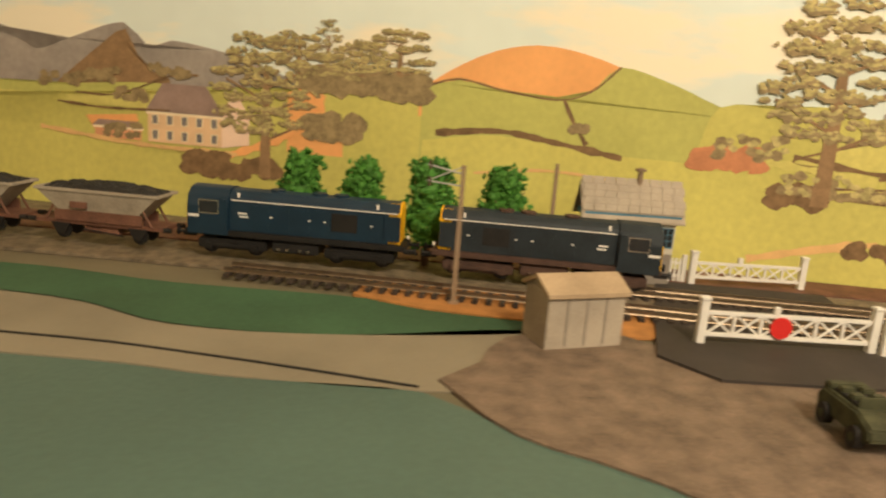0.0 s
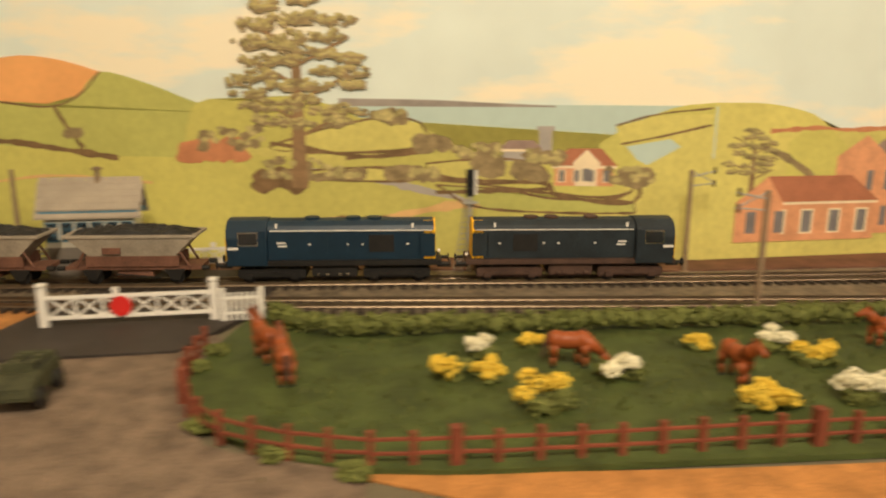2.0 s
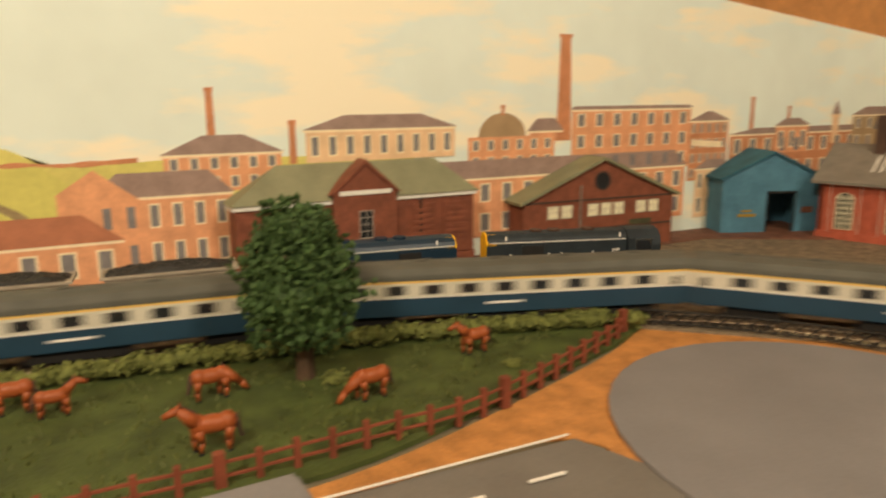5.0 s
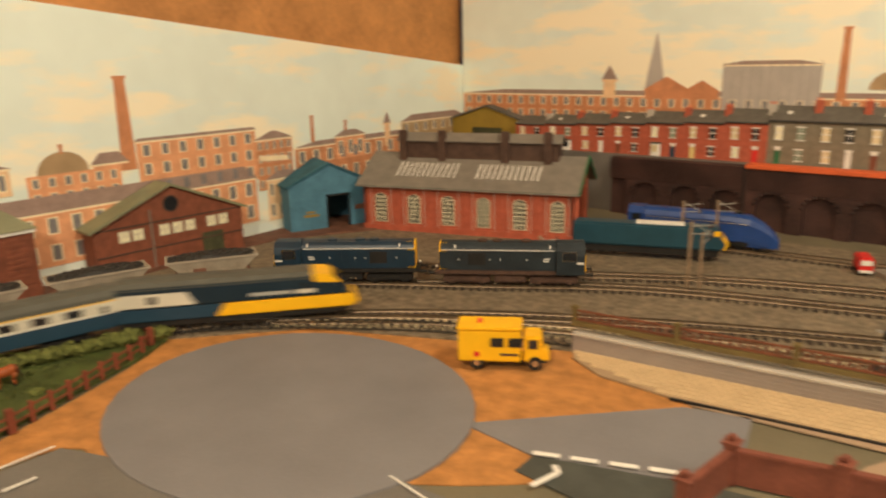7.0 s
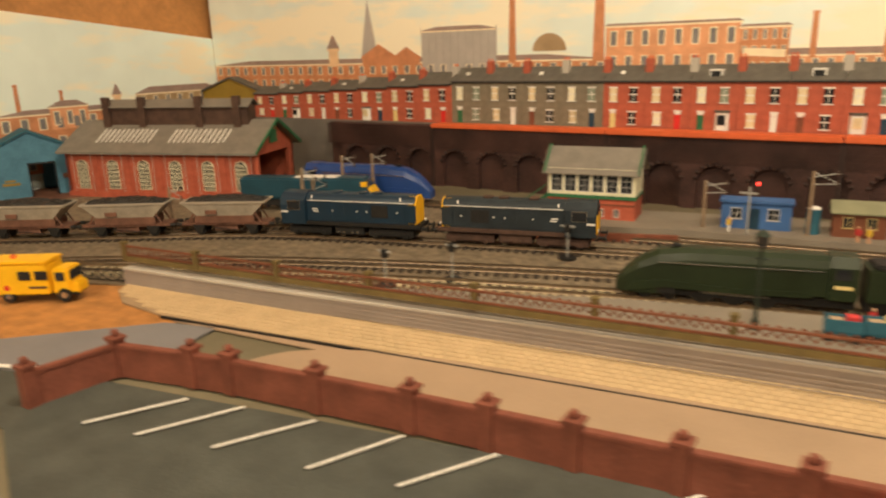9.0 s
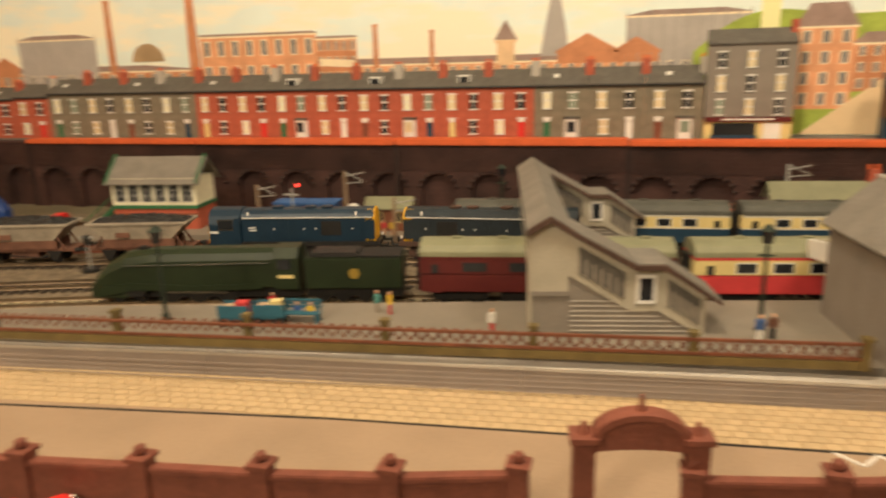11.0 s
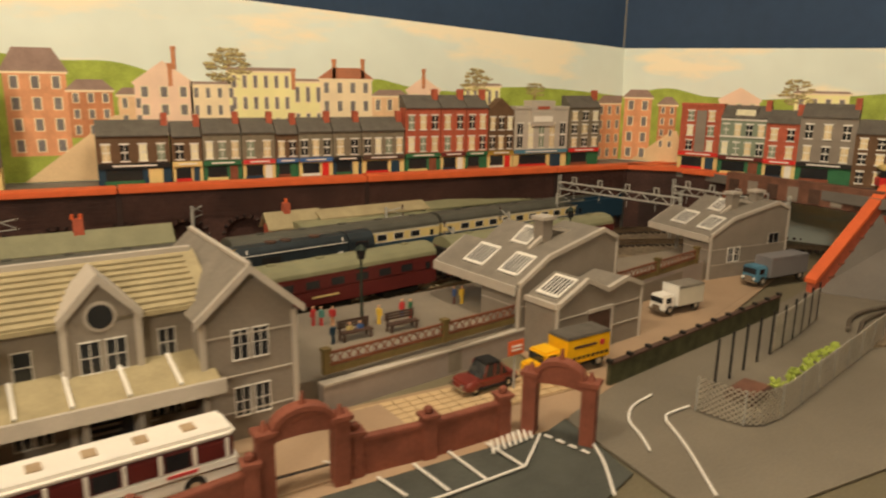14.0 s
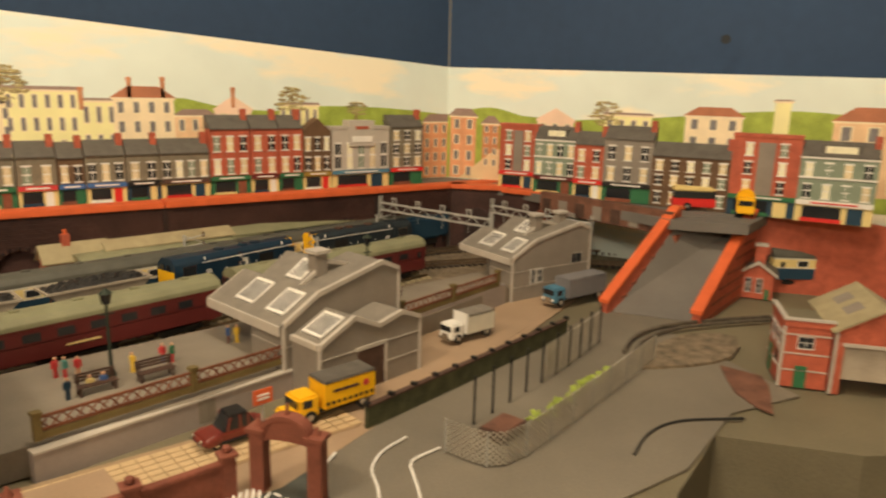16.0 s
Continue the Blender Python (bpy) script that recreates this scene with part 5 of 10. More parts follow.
def foliage(bm, c, r, count, leaf, squash=(1, 1, 1), core=True):
    """A crown of many small leaf clumps about a centre, uneven at its edge."""
    for i in range(count):
        v = Vector((random.gauss(0, 1), random.gauss(0, 1), random.gauss(0, 1))).normalized()
        d = r * (0.45 + 0.55 * random.random() ** 0.4) * (0.82 + 0.36 * noise.noise(v * 2.2 + Vector(c)))
        p = [c[k] + v[k] * d * squash[k] for k in range(3)]
        s = leaf * random.uniform(0.6, 1.3)
        n = Vector((random.gauss(0, 1), random.gauss(0, 1), random.gauss(0, 1))).normalized()
        a = n.orthogonal().normalized()
        b = n.cross(a)
        m = 5
        ring = [bm.verts.new((Vector(p) + (a * math.cos(2 * math.pi * j / m) + b * math.sin(2 * math.pi * j / m)) * s * random.uniform(0.7, 1.2)) * K) for j in range(m)]
        tip, low = bm.verts.new((Vector(p) + n * s * 0.6) * K), bm.verts.new((Vector(p) - n * s * 0.5) * K)
        for j in range(m):
            bm.faces.new((ring[j], ring[(j + 1) % m], tip))
            bm.faces.new((ring[(j + 1) % m], ring[j], low))
    if core:
        ball(bm, c, r * 0.62, 2, squash, 0.25)
    return bm


def tree(x, y, h, r, leaf, label, trunk_h, group="", squash=1.0, cone=0.0, count=700, size=3.2):
    ob = thing("tree", pose(x, y, 0.002), label, "tree", group)
    bm = rod(bmesh.new(), (0, 0, 0), (0.5, 0.3, trunk_h), r * 0.13, 9, r * 0.09)
    rod(bm, (0.5, 0.3, trunk_h), (0, 0, h * 0.8), r * 0.09, 7, r * 0.03)
    for i in range(7):
        a, z = i * 2.4, trunk_h + (h - trunk_h) * (0.05 + 0.09 * i)
        rod(bm, (0.3, 0.2, z), (math.cos(a) * r * 0.6, math.sin(a) * r * 0.6, z + r * 0.35), r * 0.045, 5, r * 0.015)
    part("trunk", bm, "bark", ob)
    bm = bmesh.new()
    layers = 5
    for i in range(layers):
        f = i / (layers - 1)
        rr = r * (1 - cone * f) * (0.80 + 0.2 * math.sin(math.pi * min(1, f + 0.25)))
        z = trunk_h + rr * 0.4 + (h - trunk_h - rr * 0.75) * f
        foliage(bm, (random.uniform(-2, 2), random.uniform(-2, 2), z), rr, count // layers, size, (1, 1, 0.62 * squash))
    part("crown", bm, leaf, ob)
    return ob


def shrub(x, y, r, flower, label, category="bush"):
    ob = thing("flowering_bush", pose(x, y, 0.003), label, category, "meadow bushes")
    bm = bmesh.new()
    for i in range(4):
        foliage(bm, (random.uniform(-0.6, 0.6) * r, random.uniform(-0.6, 0.6) * r, r * 0.35), r * 0.6, 55, 1.6, (1, 1, 0.6))
    part("leaves", bm, "hedge_leaf", ob)
    bm = bmesh.new()
    for i in range(6):
        foliage(bm, (random.uniform(-0.8, 0.8) * r, random.uniform(-0.8, 0.8) * r, r * (0.5 + 0.4 * random.random())), r * 0.45, 70, 1.3, (1, 1, 0.7), core=False)
    part("flowers", bm, flower, ob)
    return ob


def horse(x, y, turn, grazing=False, label="glossy chestnut model horse standing on the grass", size=1.0):
    """A small moulded horse in one body with legs, neck, head and tail."""
    ob = thing("horse", pose(x, y, 0.0038, 0, 0, turn) @ Matrix.Diagonal((size, size, size, 1)), label, "horse", "horses in the meadow")
    bm = bmesh.new()
    ball(bm, (0, 0, 16), 5.8, 2, (2.0, 0.9, 0.95))
    ball(bm, (-7.5, 0, 16.5), 5.8, 2, (0.95, 0.9, 1.0))
    ball(bm, (7.5, 0, 16.5), 5.6, 2, (0.9, 0.88, 1.05))
    part("body", bm, "horse_brown", ob, smooth=True)
    head = (20, 0, 8) if grazing else (17, 0, 26.5)
    bm = rod(bmesh.new(), (8, 0, 17.5), head, 4.8, 10, 2.4)
    nose = (head[0] + 4.5, 0, head[2] - 6) if grazing else (head[0] + 7.5, 0, head[2] - 3)
    rod(bm, head, nose, 2.5, 9, 1.7)
    ball(bm, head, 2.7, 1)
    rod(bm, (head[0] - 1, -1.2, head[2] + 1.5), (head[0] - 1.5, -1.6, head[2] + 4), 0.7, 5, 0.2)
    rod(bm, (head[0] - 1, 1.2, head[2] + 1.5), (head[0] - 1.5, 1.6, head[2] + 4), 0.7, 5, 0.2)
    part("head", bm, "horse_brown", ob, smooth=True)
    part("mane", prism(bmesh.new(), [(7, 21), (head[0] - 3, head[2] + 1), (head[0] - 0.5, head[2] + 3.5), (8, 24)], "y", -0.6, 0.6), "brown_frame", ob)
    for lx, ly, k in ((8.5, -2.6, 1.5), (7.5, 2.6, -1.5), (-8.5, -2.8, -1.0), (-9, 2.8, 1.8)):
        bm = rod(bmesh.new(), (lx, ly, 14), (lx + k, ly, 7), 2.9, 8, 1.7)
        rod(bm, (lx + k, ly, 7), (lx + k * 0.5, ly, 1.2), 1.6, 8, 1.3)
        leg = part("leg", bm, "horse_brown", ob, smooth=True)
        part("hoof", rod(bmesh.new(), (lx + k * 0.5, ly, 0), (lx + k * 0.5 + 0.2, ly, 1.6), 1.6, 8, 1.1), "black", leg)
    part("tail", rod(bmesh.new(), (-12, 0, 19), (-15, 0, 6), 1.9, 7, 1.0), "brown_frame", ob)
    return ob


def gate(name, m, length, label, disc=True, height=24):
    ob = thing(name, m, label, "level crossing gate", "crossing gates")
    for x in (0, length):
        post = part("post", B(x - 2.6, -2.6, 0, x + 2.6, 2.6, height + 4), "white", ob, bevel=0.4)
        part("post_cap", B(x - 3.2, -3.2, height + 4, x + 3.2, 3.2, height + 6), "white", post, bevel=0.5)
    for z in (6, height - 4):
        part("rail", B(2.6, -1.2, z - 1.1, length - 2.6, 1.2, z + 1.1), "white", ob)
    n = 6
    w = (length - 5.2) / n
    for i in range(n):
        x = 2.6 + w * i
        part("brace", rod(bmesh.new(), (x, -0.6, 6), (x + w, -0.6, height - 4), 0.8, 5), "white", ob)
        part("brace", rod(bmesh.new(), (x, 0.6, height - 4), (x + w, 0.6, 6), 0.8, 5), "white", ob)
        if i:
            part("upright", B(x - 0.9, -0.9, 6, x + 0.9, 0.9, height - 4), "white", ob)
    part("lamp", B(length * 0.42 - 2, -1.6, height - 3, length * 0.42 + 2, 1.6, height + 2), "white", ob, bevel=0.5)
    if disc:
        part("target_disc", rod(bmesh.new(), (length * 0.45, -2.6, (height + 2) / 2), (length * 0.45, -1.4, (height + 2) / 2), 7, 24), "red", ob, "round red target disc")
    return ob


def paling(name, m, length, label, height=20, step=3.4):
    ob = thing(name, m, label, "fence", "crossing fences")
    for z in (5, height - 4):
        part("rail", B(0, -0.8, z - 0.8, length, 0.8, z + 0.8), "white", ob)
    n = int(length / step)
    for i in range(n + 1):
        x = length * i / n
        part("pale", B(x - 0.9, -1.2, 0, x + 0.9, -0.2, height), "white", ob)
    for x in (0, length):
        part("post", B(x - 1.8, -1.8, 0, x + 1.8, 1.8, height + 3), "white", ob)
    return ob


def mast(x, y, turn, h, label, arm=1, kind="concrete"):
    """A catenary mast with a bracket arm."""
    ob = thing("catenary_mast", pose(x, y, 0.002, 0, 0, turn), label, "mast", "catenary masts")
    part("post", B(-1.7, -1.7, 0, 1.7, 1.7, h, taper=0.4), "post_wood" if kind != "steel" else "steel_grey", ob)
    part("foot", B(-3.5, -3.5, 0, 3.5, 3.5, 2), "post_wood", ob)
    if arm:
        part("bracket", rod(bmesh.new(), (0, 0, h - 6), (24 * arm, 0, h - 1), 0.7, 6), "steel_grey", ob)
        part("bracket", rod(bmesh.new(), (0, 0, h - 14), (22 * arm, 0, h - 12), 0.6, 6), "steel_grey", ob)
        part("bracket", rod(bmesh.new(), (0, 0, h - 1), (24 * arm, 0, h - 12), 0.5, 6), "steel_grey", ob)
        for z in (h - 1, h - 12):
            part("insulator", rod(bmesh.new(), (22 * arm, 0, z - 3), (22 * arm, 0, z + 3), 1.1, 7), "brown_frame", ob)
    return ob


def colour_signal(x, y, turn, h, label):
    ob = thing("signal", pose(x, y, 0.002, 0, 0, turn), label, "railway signal", "signals")
    part("post", rod(bmesh.new(), (0, 0, 0), (0, 0, h - 18), 1.7, 8), "steel_grey", ob)
    part("platform", B(-6, -4, h - 26, 6, 6, h - 24.5), "steel_grey", ob)
    for z in range(0, int(h - 26), 5):
        part("ladder_rung", rod(bmesh.new(), (-3 - (h - 26 - z) * 0.16, 3, z), (3 - (h - 26 - z) * 0.16, 3, z), 0.4, 4), "steel_grey", ob)
    for s in (-3, 3):
        part("ladder_side", rod(bmesh.new(), (s - (h - 26) * 0.16, 3, 0), (s, 3, h - 25), 0.6, 5), "steel_grey", ob)
    head = part("signal_head", B(-3.5, -2, h - 20, 3.5, 2, h + 4), "black", ob, bevel=0.8)
    for i in range(3):
        part("lens", rod(bmesh.new(), (0, -2, h - 16 + 7 * i), (0, -3.4, h - 16 + 7 * i), 1.9, 10), "glass_dark", head)
    part("back_plate", B(3.6, -1.5, h - 18, 6.0, 1.5, h + 3), "white", ob)
    return ob


# ---------------------------------------------------------------- countryside
for i, (y, h, r) in enumerate(((-0.868, 80, 17), (-0.816, 80, 16), (-0.762, 84, 18), (-0.702, 82, 18))):
    tree(-0.500 + 0.012 * i, y, h, r * 1.55, "leaf_bright", "bright green flock model tree against the backscene", 24, "round trees", 1.45, 0.12, 1100, 2.6)

sb = thing("country_signal_box", pose(-0.475, -0.598, 0.003, 0, 0, 90), "small pale blue signal box with stone-slab roof", "signal box")
part("base", B(-36, -13, 0, 36, 15, 26), "stone_grey", sb)
part("cabin", B(-36, -13.3, 26, 36, 15, 54), "coach_grey", sb)
for i in range(6):
    window(sb, -30 + 12 * i, 32, 9, 15, -13.3, "sky_blue_shed", (1, 2))
part("fascia", B(-39, -15, 53, 39, 16, 57), "sky_blue_shed", sb)
roof = part("roof", tri_roof(-38, 38, -13, 15, 57, 22, 4), "hut_grey", sb)
for i in range(5):
    for j in range(9):
        part("stone_slab", prism(bmesh.new(), [(-14.5 + 3.2 * i, 56.0 + 5.0 * i + 1.5), (-10.9 + 3.2 * i, 61.6 + 5.0 * i + 1.5), (-10.9 + 3.2 * i, 62.5 + 5.0 * i + 1.5), (-14.5 + 3.2 * i, 57.2 + 5.0 * i + 1.5)], "x", -41 + 9.2 * j + (i % 2) * 1.5, -32.3 + 9.2 * j + (i % 2) * 1.5), "hut_grey", roof)
part("chimney", rod(bmesh.new(), (6, 1, 78), (6, 1, 93), 2.6, 8, 2.0), "post_wood", sb)
part("chimney_cap", B(2.5, -2.5, 90, 9.5, 4.5, 92), "post_wood", sb)
for z in range(4, 26, 4):
    part("step", B(-46, -13, z, -36, -6, z + 1.2), "coach_grey", sb)

hut = thing("lineside_hut", pose(-0.318, -0.672, 0.002, 0, 0, 108), "weathered concrete lineside hut with blue door", "hut")
part("wall", B(-26, -15, 0, 26, 15, 34), "hut_grey", hut, bevel=0.5)
part("roof", prism(bmesh.new(), [(-17.5, 32), (-17.5, 34.5), (0, 43), (17.5, 34.5), (17.5, 32), (0, 40)], "x", -28, 28), "hut_roof", hut)
part("roof_core", prism(bmesh.new(), [(-14.8, 34), (0, 40), (14.8, 34)], "x", -25.5, 25.5), "hut_grey", hut)
door = part("door", B(26.0, -6, 1, 26.8, 5, 29), "sky_blue_shed", hut, "faded blue door")
part("door_handle", B(26.7, 2.5, 14, 27.6, 4, 15.2), "black", door)
for x in (-13, 0, 13):
    part("panel_joint", B(x - 0.5, -15.5, 2, x + 0.5, -14.9, 33), "stone_grey", hut)

gate("crossing_gate", pose(-0.322, -0.590, 0.004, 0, 0, 90), 110, "white crossing gate with red target disc")
paling("white_fence", pose(-0.318, -0.474, 0.004, 0, 0, 90), 26, "short white picket fence beside the gate")
gate("crossing_gate", pose(-0.470, -0.540, 0.004, 0, 0, 92), 95, "white crossing gate beyond the tracks", disc=False, height=22)
paling("white_fence", pose(-0.474, -0.572, 0.004, 0, 0, 90), 26, "short white picket fence by the far gate")

ab = thing("army_car", pose(-0.203, -0.559, 0.0045, 0, 0, 0) @ Matrix.Diagonal((0.68, 0.95, 0.85, 1)), "khaki open military scout car on the gravel", "military vehicle")
part("hull", prism(bmesh.new(), [(-30, 6), (-32, 14), (-26, 19), (14, 19), (30, 14), (31, 8), (26, 5)], "y", -12, 12), "khaki", ab, bevel=1.2)
part("cockpit", B(-20, -9, 19, 8, 9, 20.5), "black", ab)
part("rear_rack", B(-30, -10, 16, -22, 10, 22), "khaki", ab, bevel=0.8)
part("windscreen", B(8, -9, 18, 9.5, 9, 25), "khaki", ab)
for x in (-14, -2):
    for y in (-5, 5):
        part("seat", B(x - 4, y - 3.5, 15, x + 3, y + 3.5, 23), "khaki", ab, bevel=0.8)
for x in (-18, 18):
    for y in (-12, 12):
        wheel = part("wheel", rod(bmesh.new(), (x, y - 2.4, 6), (x, y + 2.4, 6), 6.2, 18), "black", ab)
        part("hub", rod(bmesh.new(), (x, y - 2.8, 6), (x, y + 2.8, 6), 2.6, 10), "khaki", wheel)
part("spare_wheel", rod(bmesh.new(), (-33, 0, 14), (-30.5, 0, 14), 5.5, 16), "black", ab)

mast(-0.378, -0.742, 90, 96, "grey wooden catenary mast beside the track", -1)
mast(-0.478, -0.66, 90, 92, "grey catenary mast behind the far track", 0)
mast(-0.272, -0.098, 90, 92, "grey wooden catenary mast beside the hedge", -1)
mast(-0.400, -0.085, 90, 92, "grey catenary mast behind the far track", 1)
colour_signal(-0.238, -0.006, 90, 88, "colour light signal on a pale grey post")
colour_signal(-0.430, -0.276, 90, 88, "colour light signal behind the far track")

# hedge along the meadow's back
hd = thing("hedge", pose(0, 0, 0.003), "low olive-green foam hedge behind the meadow", "hedge")
HEDGE = [(-0.312, -0.438), (-0.278, -0.40), (-0.262, -0.25), (-0.250, -0.10), (-0.240, 0.05), (-0.222, 0.20), (-0.200, 0.34), (-0.165, 0.455), (-0.150, 0.478)]
line = smooth_line([Vector(v) for v in HEDGE], 0.008)
for k in range(0, len(line), 14):
    bm = bmesh.new()
    for p in line[k:k + 14]:
        foliage(bm, (p.x * 1000 + random.uniform(-3, 3), p.y * 1000, 8 + random.uniform(-1, 1.5)), 9.5, 58, 1.7, (1, 1, 0.85))
    part("hedge_length", bm, "hedge_leaf", hd)

# rough tufts all over the meadow
MEADOW_EDGE = [(-0.098, -0.36), (-0.088, -0.25), (-0.080, -0.10), (-0.070, 0.02), (-0.067, 0.13), (-0.072, 0.24), (-0.105, 0.35), (-0.14, 0.43)]
bm = bmesh.new()
for k in range(3600):
    y = random.uniform(-0.44, 0.43)
    x0 = float(np.interp(y, [p[1] for p in HEDGE], [p[0] for p in HEDGE])) + 0.010
    x1 = float(np.interp(y, [p[1] for p in MEADOW_EDGE], [p[0] for p in MEADOW_EDGE])) - 0.004
    x = random.uniform(x0, x1)
    if noise.noise((x * 30, y * 30, 2.0)) < -0.15:
        continue
    r = random.uniform(0.5, 1.3)
    rod(bm, (x * 1000, y * 1000, 3.2), (x * 1000 + random.uniform(-1.6, 1.6), y * 1000 + random.uniform(-1.6, 1.6), 3.6 + random.uniform(1.2, 3.4)), r, 4, r * 0.3)
solid("meadow_grass", bm, "meadow_tuft", "rough olive scatter grass on the meadow", "grass", kind="stuff")

# flowering bushes: white, yellow
for x, y, r, f in ((-0.198, -0.335, 13, "flower_yellow"), (-0.190, -0.318, 10, "flower_yellow"), (-0.150, -0.296, 15, "flower_yellow"), (-0.225, -0.312, 13, "flower_white"), (-0.178, -0.243, 13, "flower_white"), (-0.236, -0.279, 9, "flower_yellow"), (-0.213, -0.177, 9, "flower_yellow"), (-0.130, -0.190, 13, "flower_yellow"), (-0.134, -0.172, 12, "flower_yellow"), (-0.208, -0.127, 12, "flower_white"), (-0.132, -0.128, 15, "flower_white"), (-0.183, -0.118, 13, "flower_yellow")):
    shrub(x, y, r, f, ("pale white" if f == "flower_white" else "bright yellow") + " flowering foam bush in the meadow")
for x, y, r in ((-0.255, -0.470, 9), (-0.230, -0.478, 8), (-0.10, -0.395, 8), (-0.155, -0.465, 9), (-0.075, 0.24, 7), (-0.085, 0.26, 6), (-0.16, 0.235, 11), (-0.150, 0.25, 9), (-0.13, 0.35, 6), (-0.12, -0.43, 7)):
    ob = thing("grass_tuft", pose(x, y, 0.003), "tuft of olive flock at the meadow's edge", "grass tuft", "grass tufts")
    part("leaves", foliage(bmesh.new(), (0, 0, r * 0.3), r, 120, 1.7, (1, 1, 0.5)), "hedge_leaf", ob)

horse(-0.238, -0.440, 205, label="chestnut model horse by the hedge corner")
horse(-0.205, -0.428, 190, label="chestnut model horse standing beside its companion")
horse(-0.200, -0.266, 80, True, "chestnut model horse grazing among the bushes")
horse(-0.165, -0.181, 0, False, "chestnut model horse seen end-on among the bushes")
horse(-0.200, -0.056, -90, False, "chestnut model horse trotting near the hedge", 0.9)
horse(-0.120, 0.003, -90, False, "chestnut model horse standing by the fence", 1.0)
horse(-0.203, 0.055, -90, False, "chestnut model horse near the hedge", 0.9)
horse(-0.187, 0.076, 90, False, "small chestnut model foal beside a mare", 0.75)
horse(-0.170, 0.160, 95, True, "chestnut model horse grazing under the tree", 0.9)
horse(-0.102, 0.150, -95, False, "chestnut model horse standing by the fence", 0.95)
horse(-0.125, 0.246, -85, True, "chestnut model horse grazing beside the tree", 0.9)
horse(-0.163, 0.339, -90, False, "chestnut model horse by the end of the hedge", 0.85)
tree(-0.176, 0.220, 108, 50, "leaf_dark", "dark green foliage-mat model tree in the meadow", 34, "", 1.4, 0.20, 3800, 2.6)


def wooden_fence(pts, label, step=0.0185, height=17):
    """Posts and two rails along a line."""
    line = Line(pts)
    x, y = line.at(0)
    ob = thing("wooden_fence", pose(x, y, 0.002), label, "fence")
    n = int(line.run[-1] / step)
    prev = None
    for i in range(n + 1):
        p = line.at(line.run[-1] * i / n) - Vector((x, y))
        big = i % 9 == 4
        w = 2.6 if big else 1.5
        q = p * 1000
        part("post", B(q.x - w, q.y - w, 0, q.x + w, q.y + w, height + (2 if big else 0) + random.uniform(-0.6, 0.6)), "fence_red", ob)
        if prev:
            for z in (6.5, 13):
                part("rail", rod(bmesh.new(), (prev.x, prev.y, z + random.uniform(-0.4, 0.4)), (q.x, q.y, z + random.uniform(-0.4, 0.4)), 0.95, 5), "fence_red", ob)
        prev = q
    return ob


wooden_fence([(-0.262, -0.478), (-0.225, -0.482), (-0.187, -0.478), (-0.143, -0.458), (-0.115, -0.41), (-0.104, -0.36), (-0.096, -0.25), (-0.088, -0.13), (-0.077, -0.05), (-0.068, 0.03), (-0.066, 0.10), (-0.066, 0.17), (-0.069, 0.23), (-0.076, 0.30), (-0.130, 0.43), (-0.150, 0.462)], "red-brown wooden post and rail fence round the meadow")

# low-relief brick warehouse and gabled workshop in front of the backscene
wh = thing("brick_warehouse", pose(-0.385, 0.343, 0.003, 0, 0, 90), "red brick goods warehouse with hipped olive roof", "warehouse")
part("wall", B(-121, 0, 0, 121, 30, 80), "brick_dark", wh)
part("cornice", B(-124, -2.5, 80, 124, 32, 84.5), "white", wh)
bm = bmesh.new()
vs = [bm.verts.new(Vector(p) * K) for p in ((-126, -4, 84), (126, -4, 84), (126, 34, 84), (-126, 34, 84), (-78, 20, 117), (85, 20, 117))]
for f in ((0, 1, 5, 4), (1, 2, 5), (2, 3, 4, 5), (3, 0, 4), (3, 2, 1, 0)):
    bm.faces.new([vs[i] for i in f])
part("roof", bm, "olive_roof", wh)
bay = part("centre_bay", prism(bmesh.new(), [(-32, 0), (32, 0), (32, 90), (0, 118), (-32, 90)], "y", -6, 12), "brick_dark", wh)
part("gable_coping", prism(bmesh.new(), [(-36, 89), (-32, 89), (0, 117), (32, 89), (36, 89), (0, 121.5)], "y", -8, 12), "brick_dark", bay)
part("string_course", B(-26, -7.5, 88, 26, -5.5, 92), "white", bay)
window(bay, 0, 46, 13, 26, -6, "stone_trim", (1, 3))
part("sill_band", B(-30, -7, 34, 30, -5.5, 37), "stone_trim", bay)
for x in (-100, -62, 62, 100):
    panel = part("blind_panel", B(x - 15, -1.6, 22, x + 15, 0.2, 74), "brick_dark", wh)
    for i in range(7):
        part("brick_course", B(x - 11, -2.6, 30 + 6 * i, x + 11, -1.4, 33.5 + 6 * i), "brick_dark", panel)
part("drainpipe", rod(bmesh.new(), (60, -1.4, 0), (60, -1.4, 82), 1.2, 7), "black", wh)
part("plinth", B(-122, -1.5, 0, 122, 1, 20), "brick_dark", wh)

gb = thing("brick_workshop", pose(-0.392, 0.640, 0.003, 0, 0, 86), "red brick gabled workshop with round window", "workshop")
part("wall", prism(bmesh.new(), [(-104, 0), (104, 0), (104, 62), (0, 106), (-104, 62)], "y", 0, 34), "brick_dark", gb)
for s in (-1, 1):
    part("roof", prism(bmesh.new(), [(110 * s, 59), (0, 106), (0, 109.5), (111 * s, 62.5)], "y", -5, 36), "olive_roof", gb)
part("round_window", rod(bmesh.new(), (0, -0.8, 82), (0, 0.5, 82), 9.5, 24), "glass_dark", gb)
part("window_ring", rod(bmesh.new(), (0, -0.5, 82), (0, 0.6, 82), 11.5, 24), "brown_frame", gb)
for x in (-66, -48, -12, 6, 24, 56, 74):
    window(gb, x, 42, 14, 14, 0, "hut_grey", (2, 1), "flower_white")
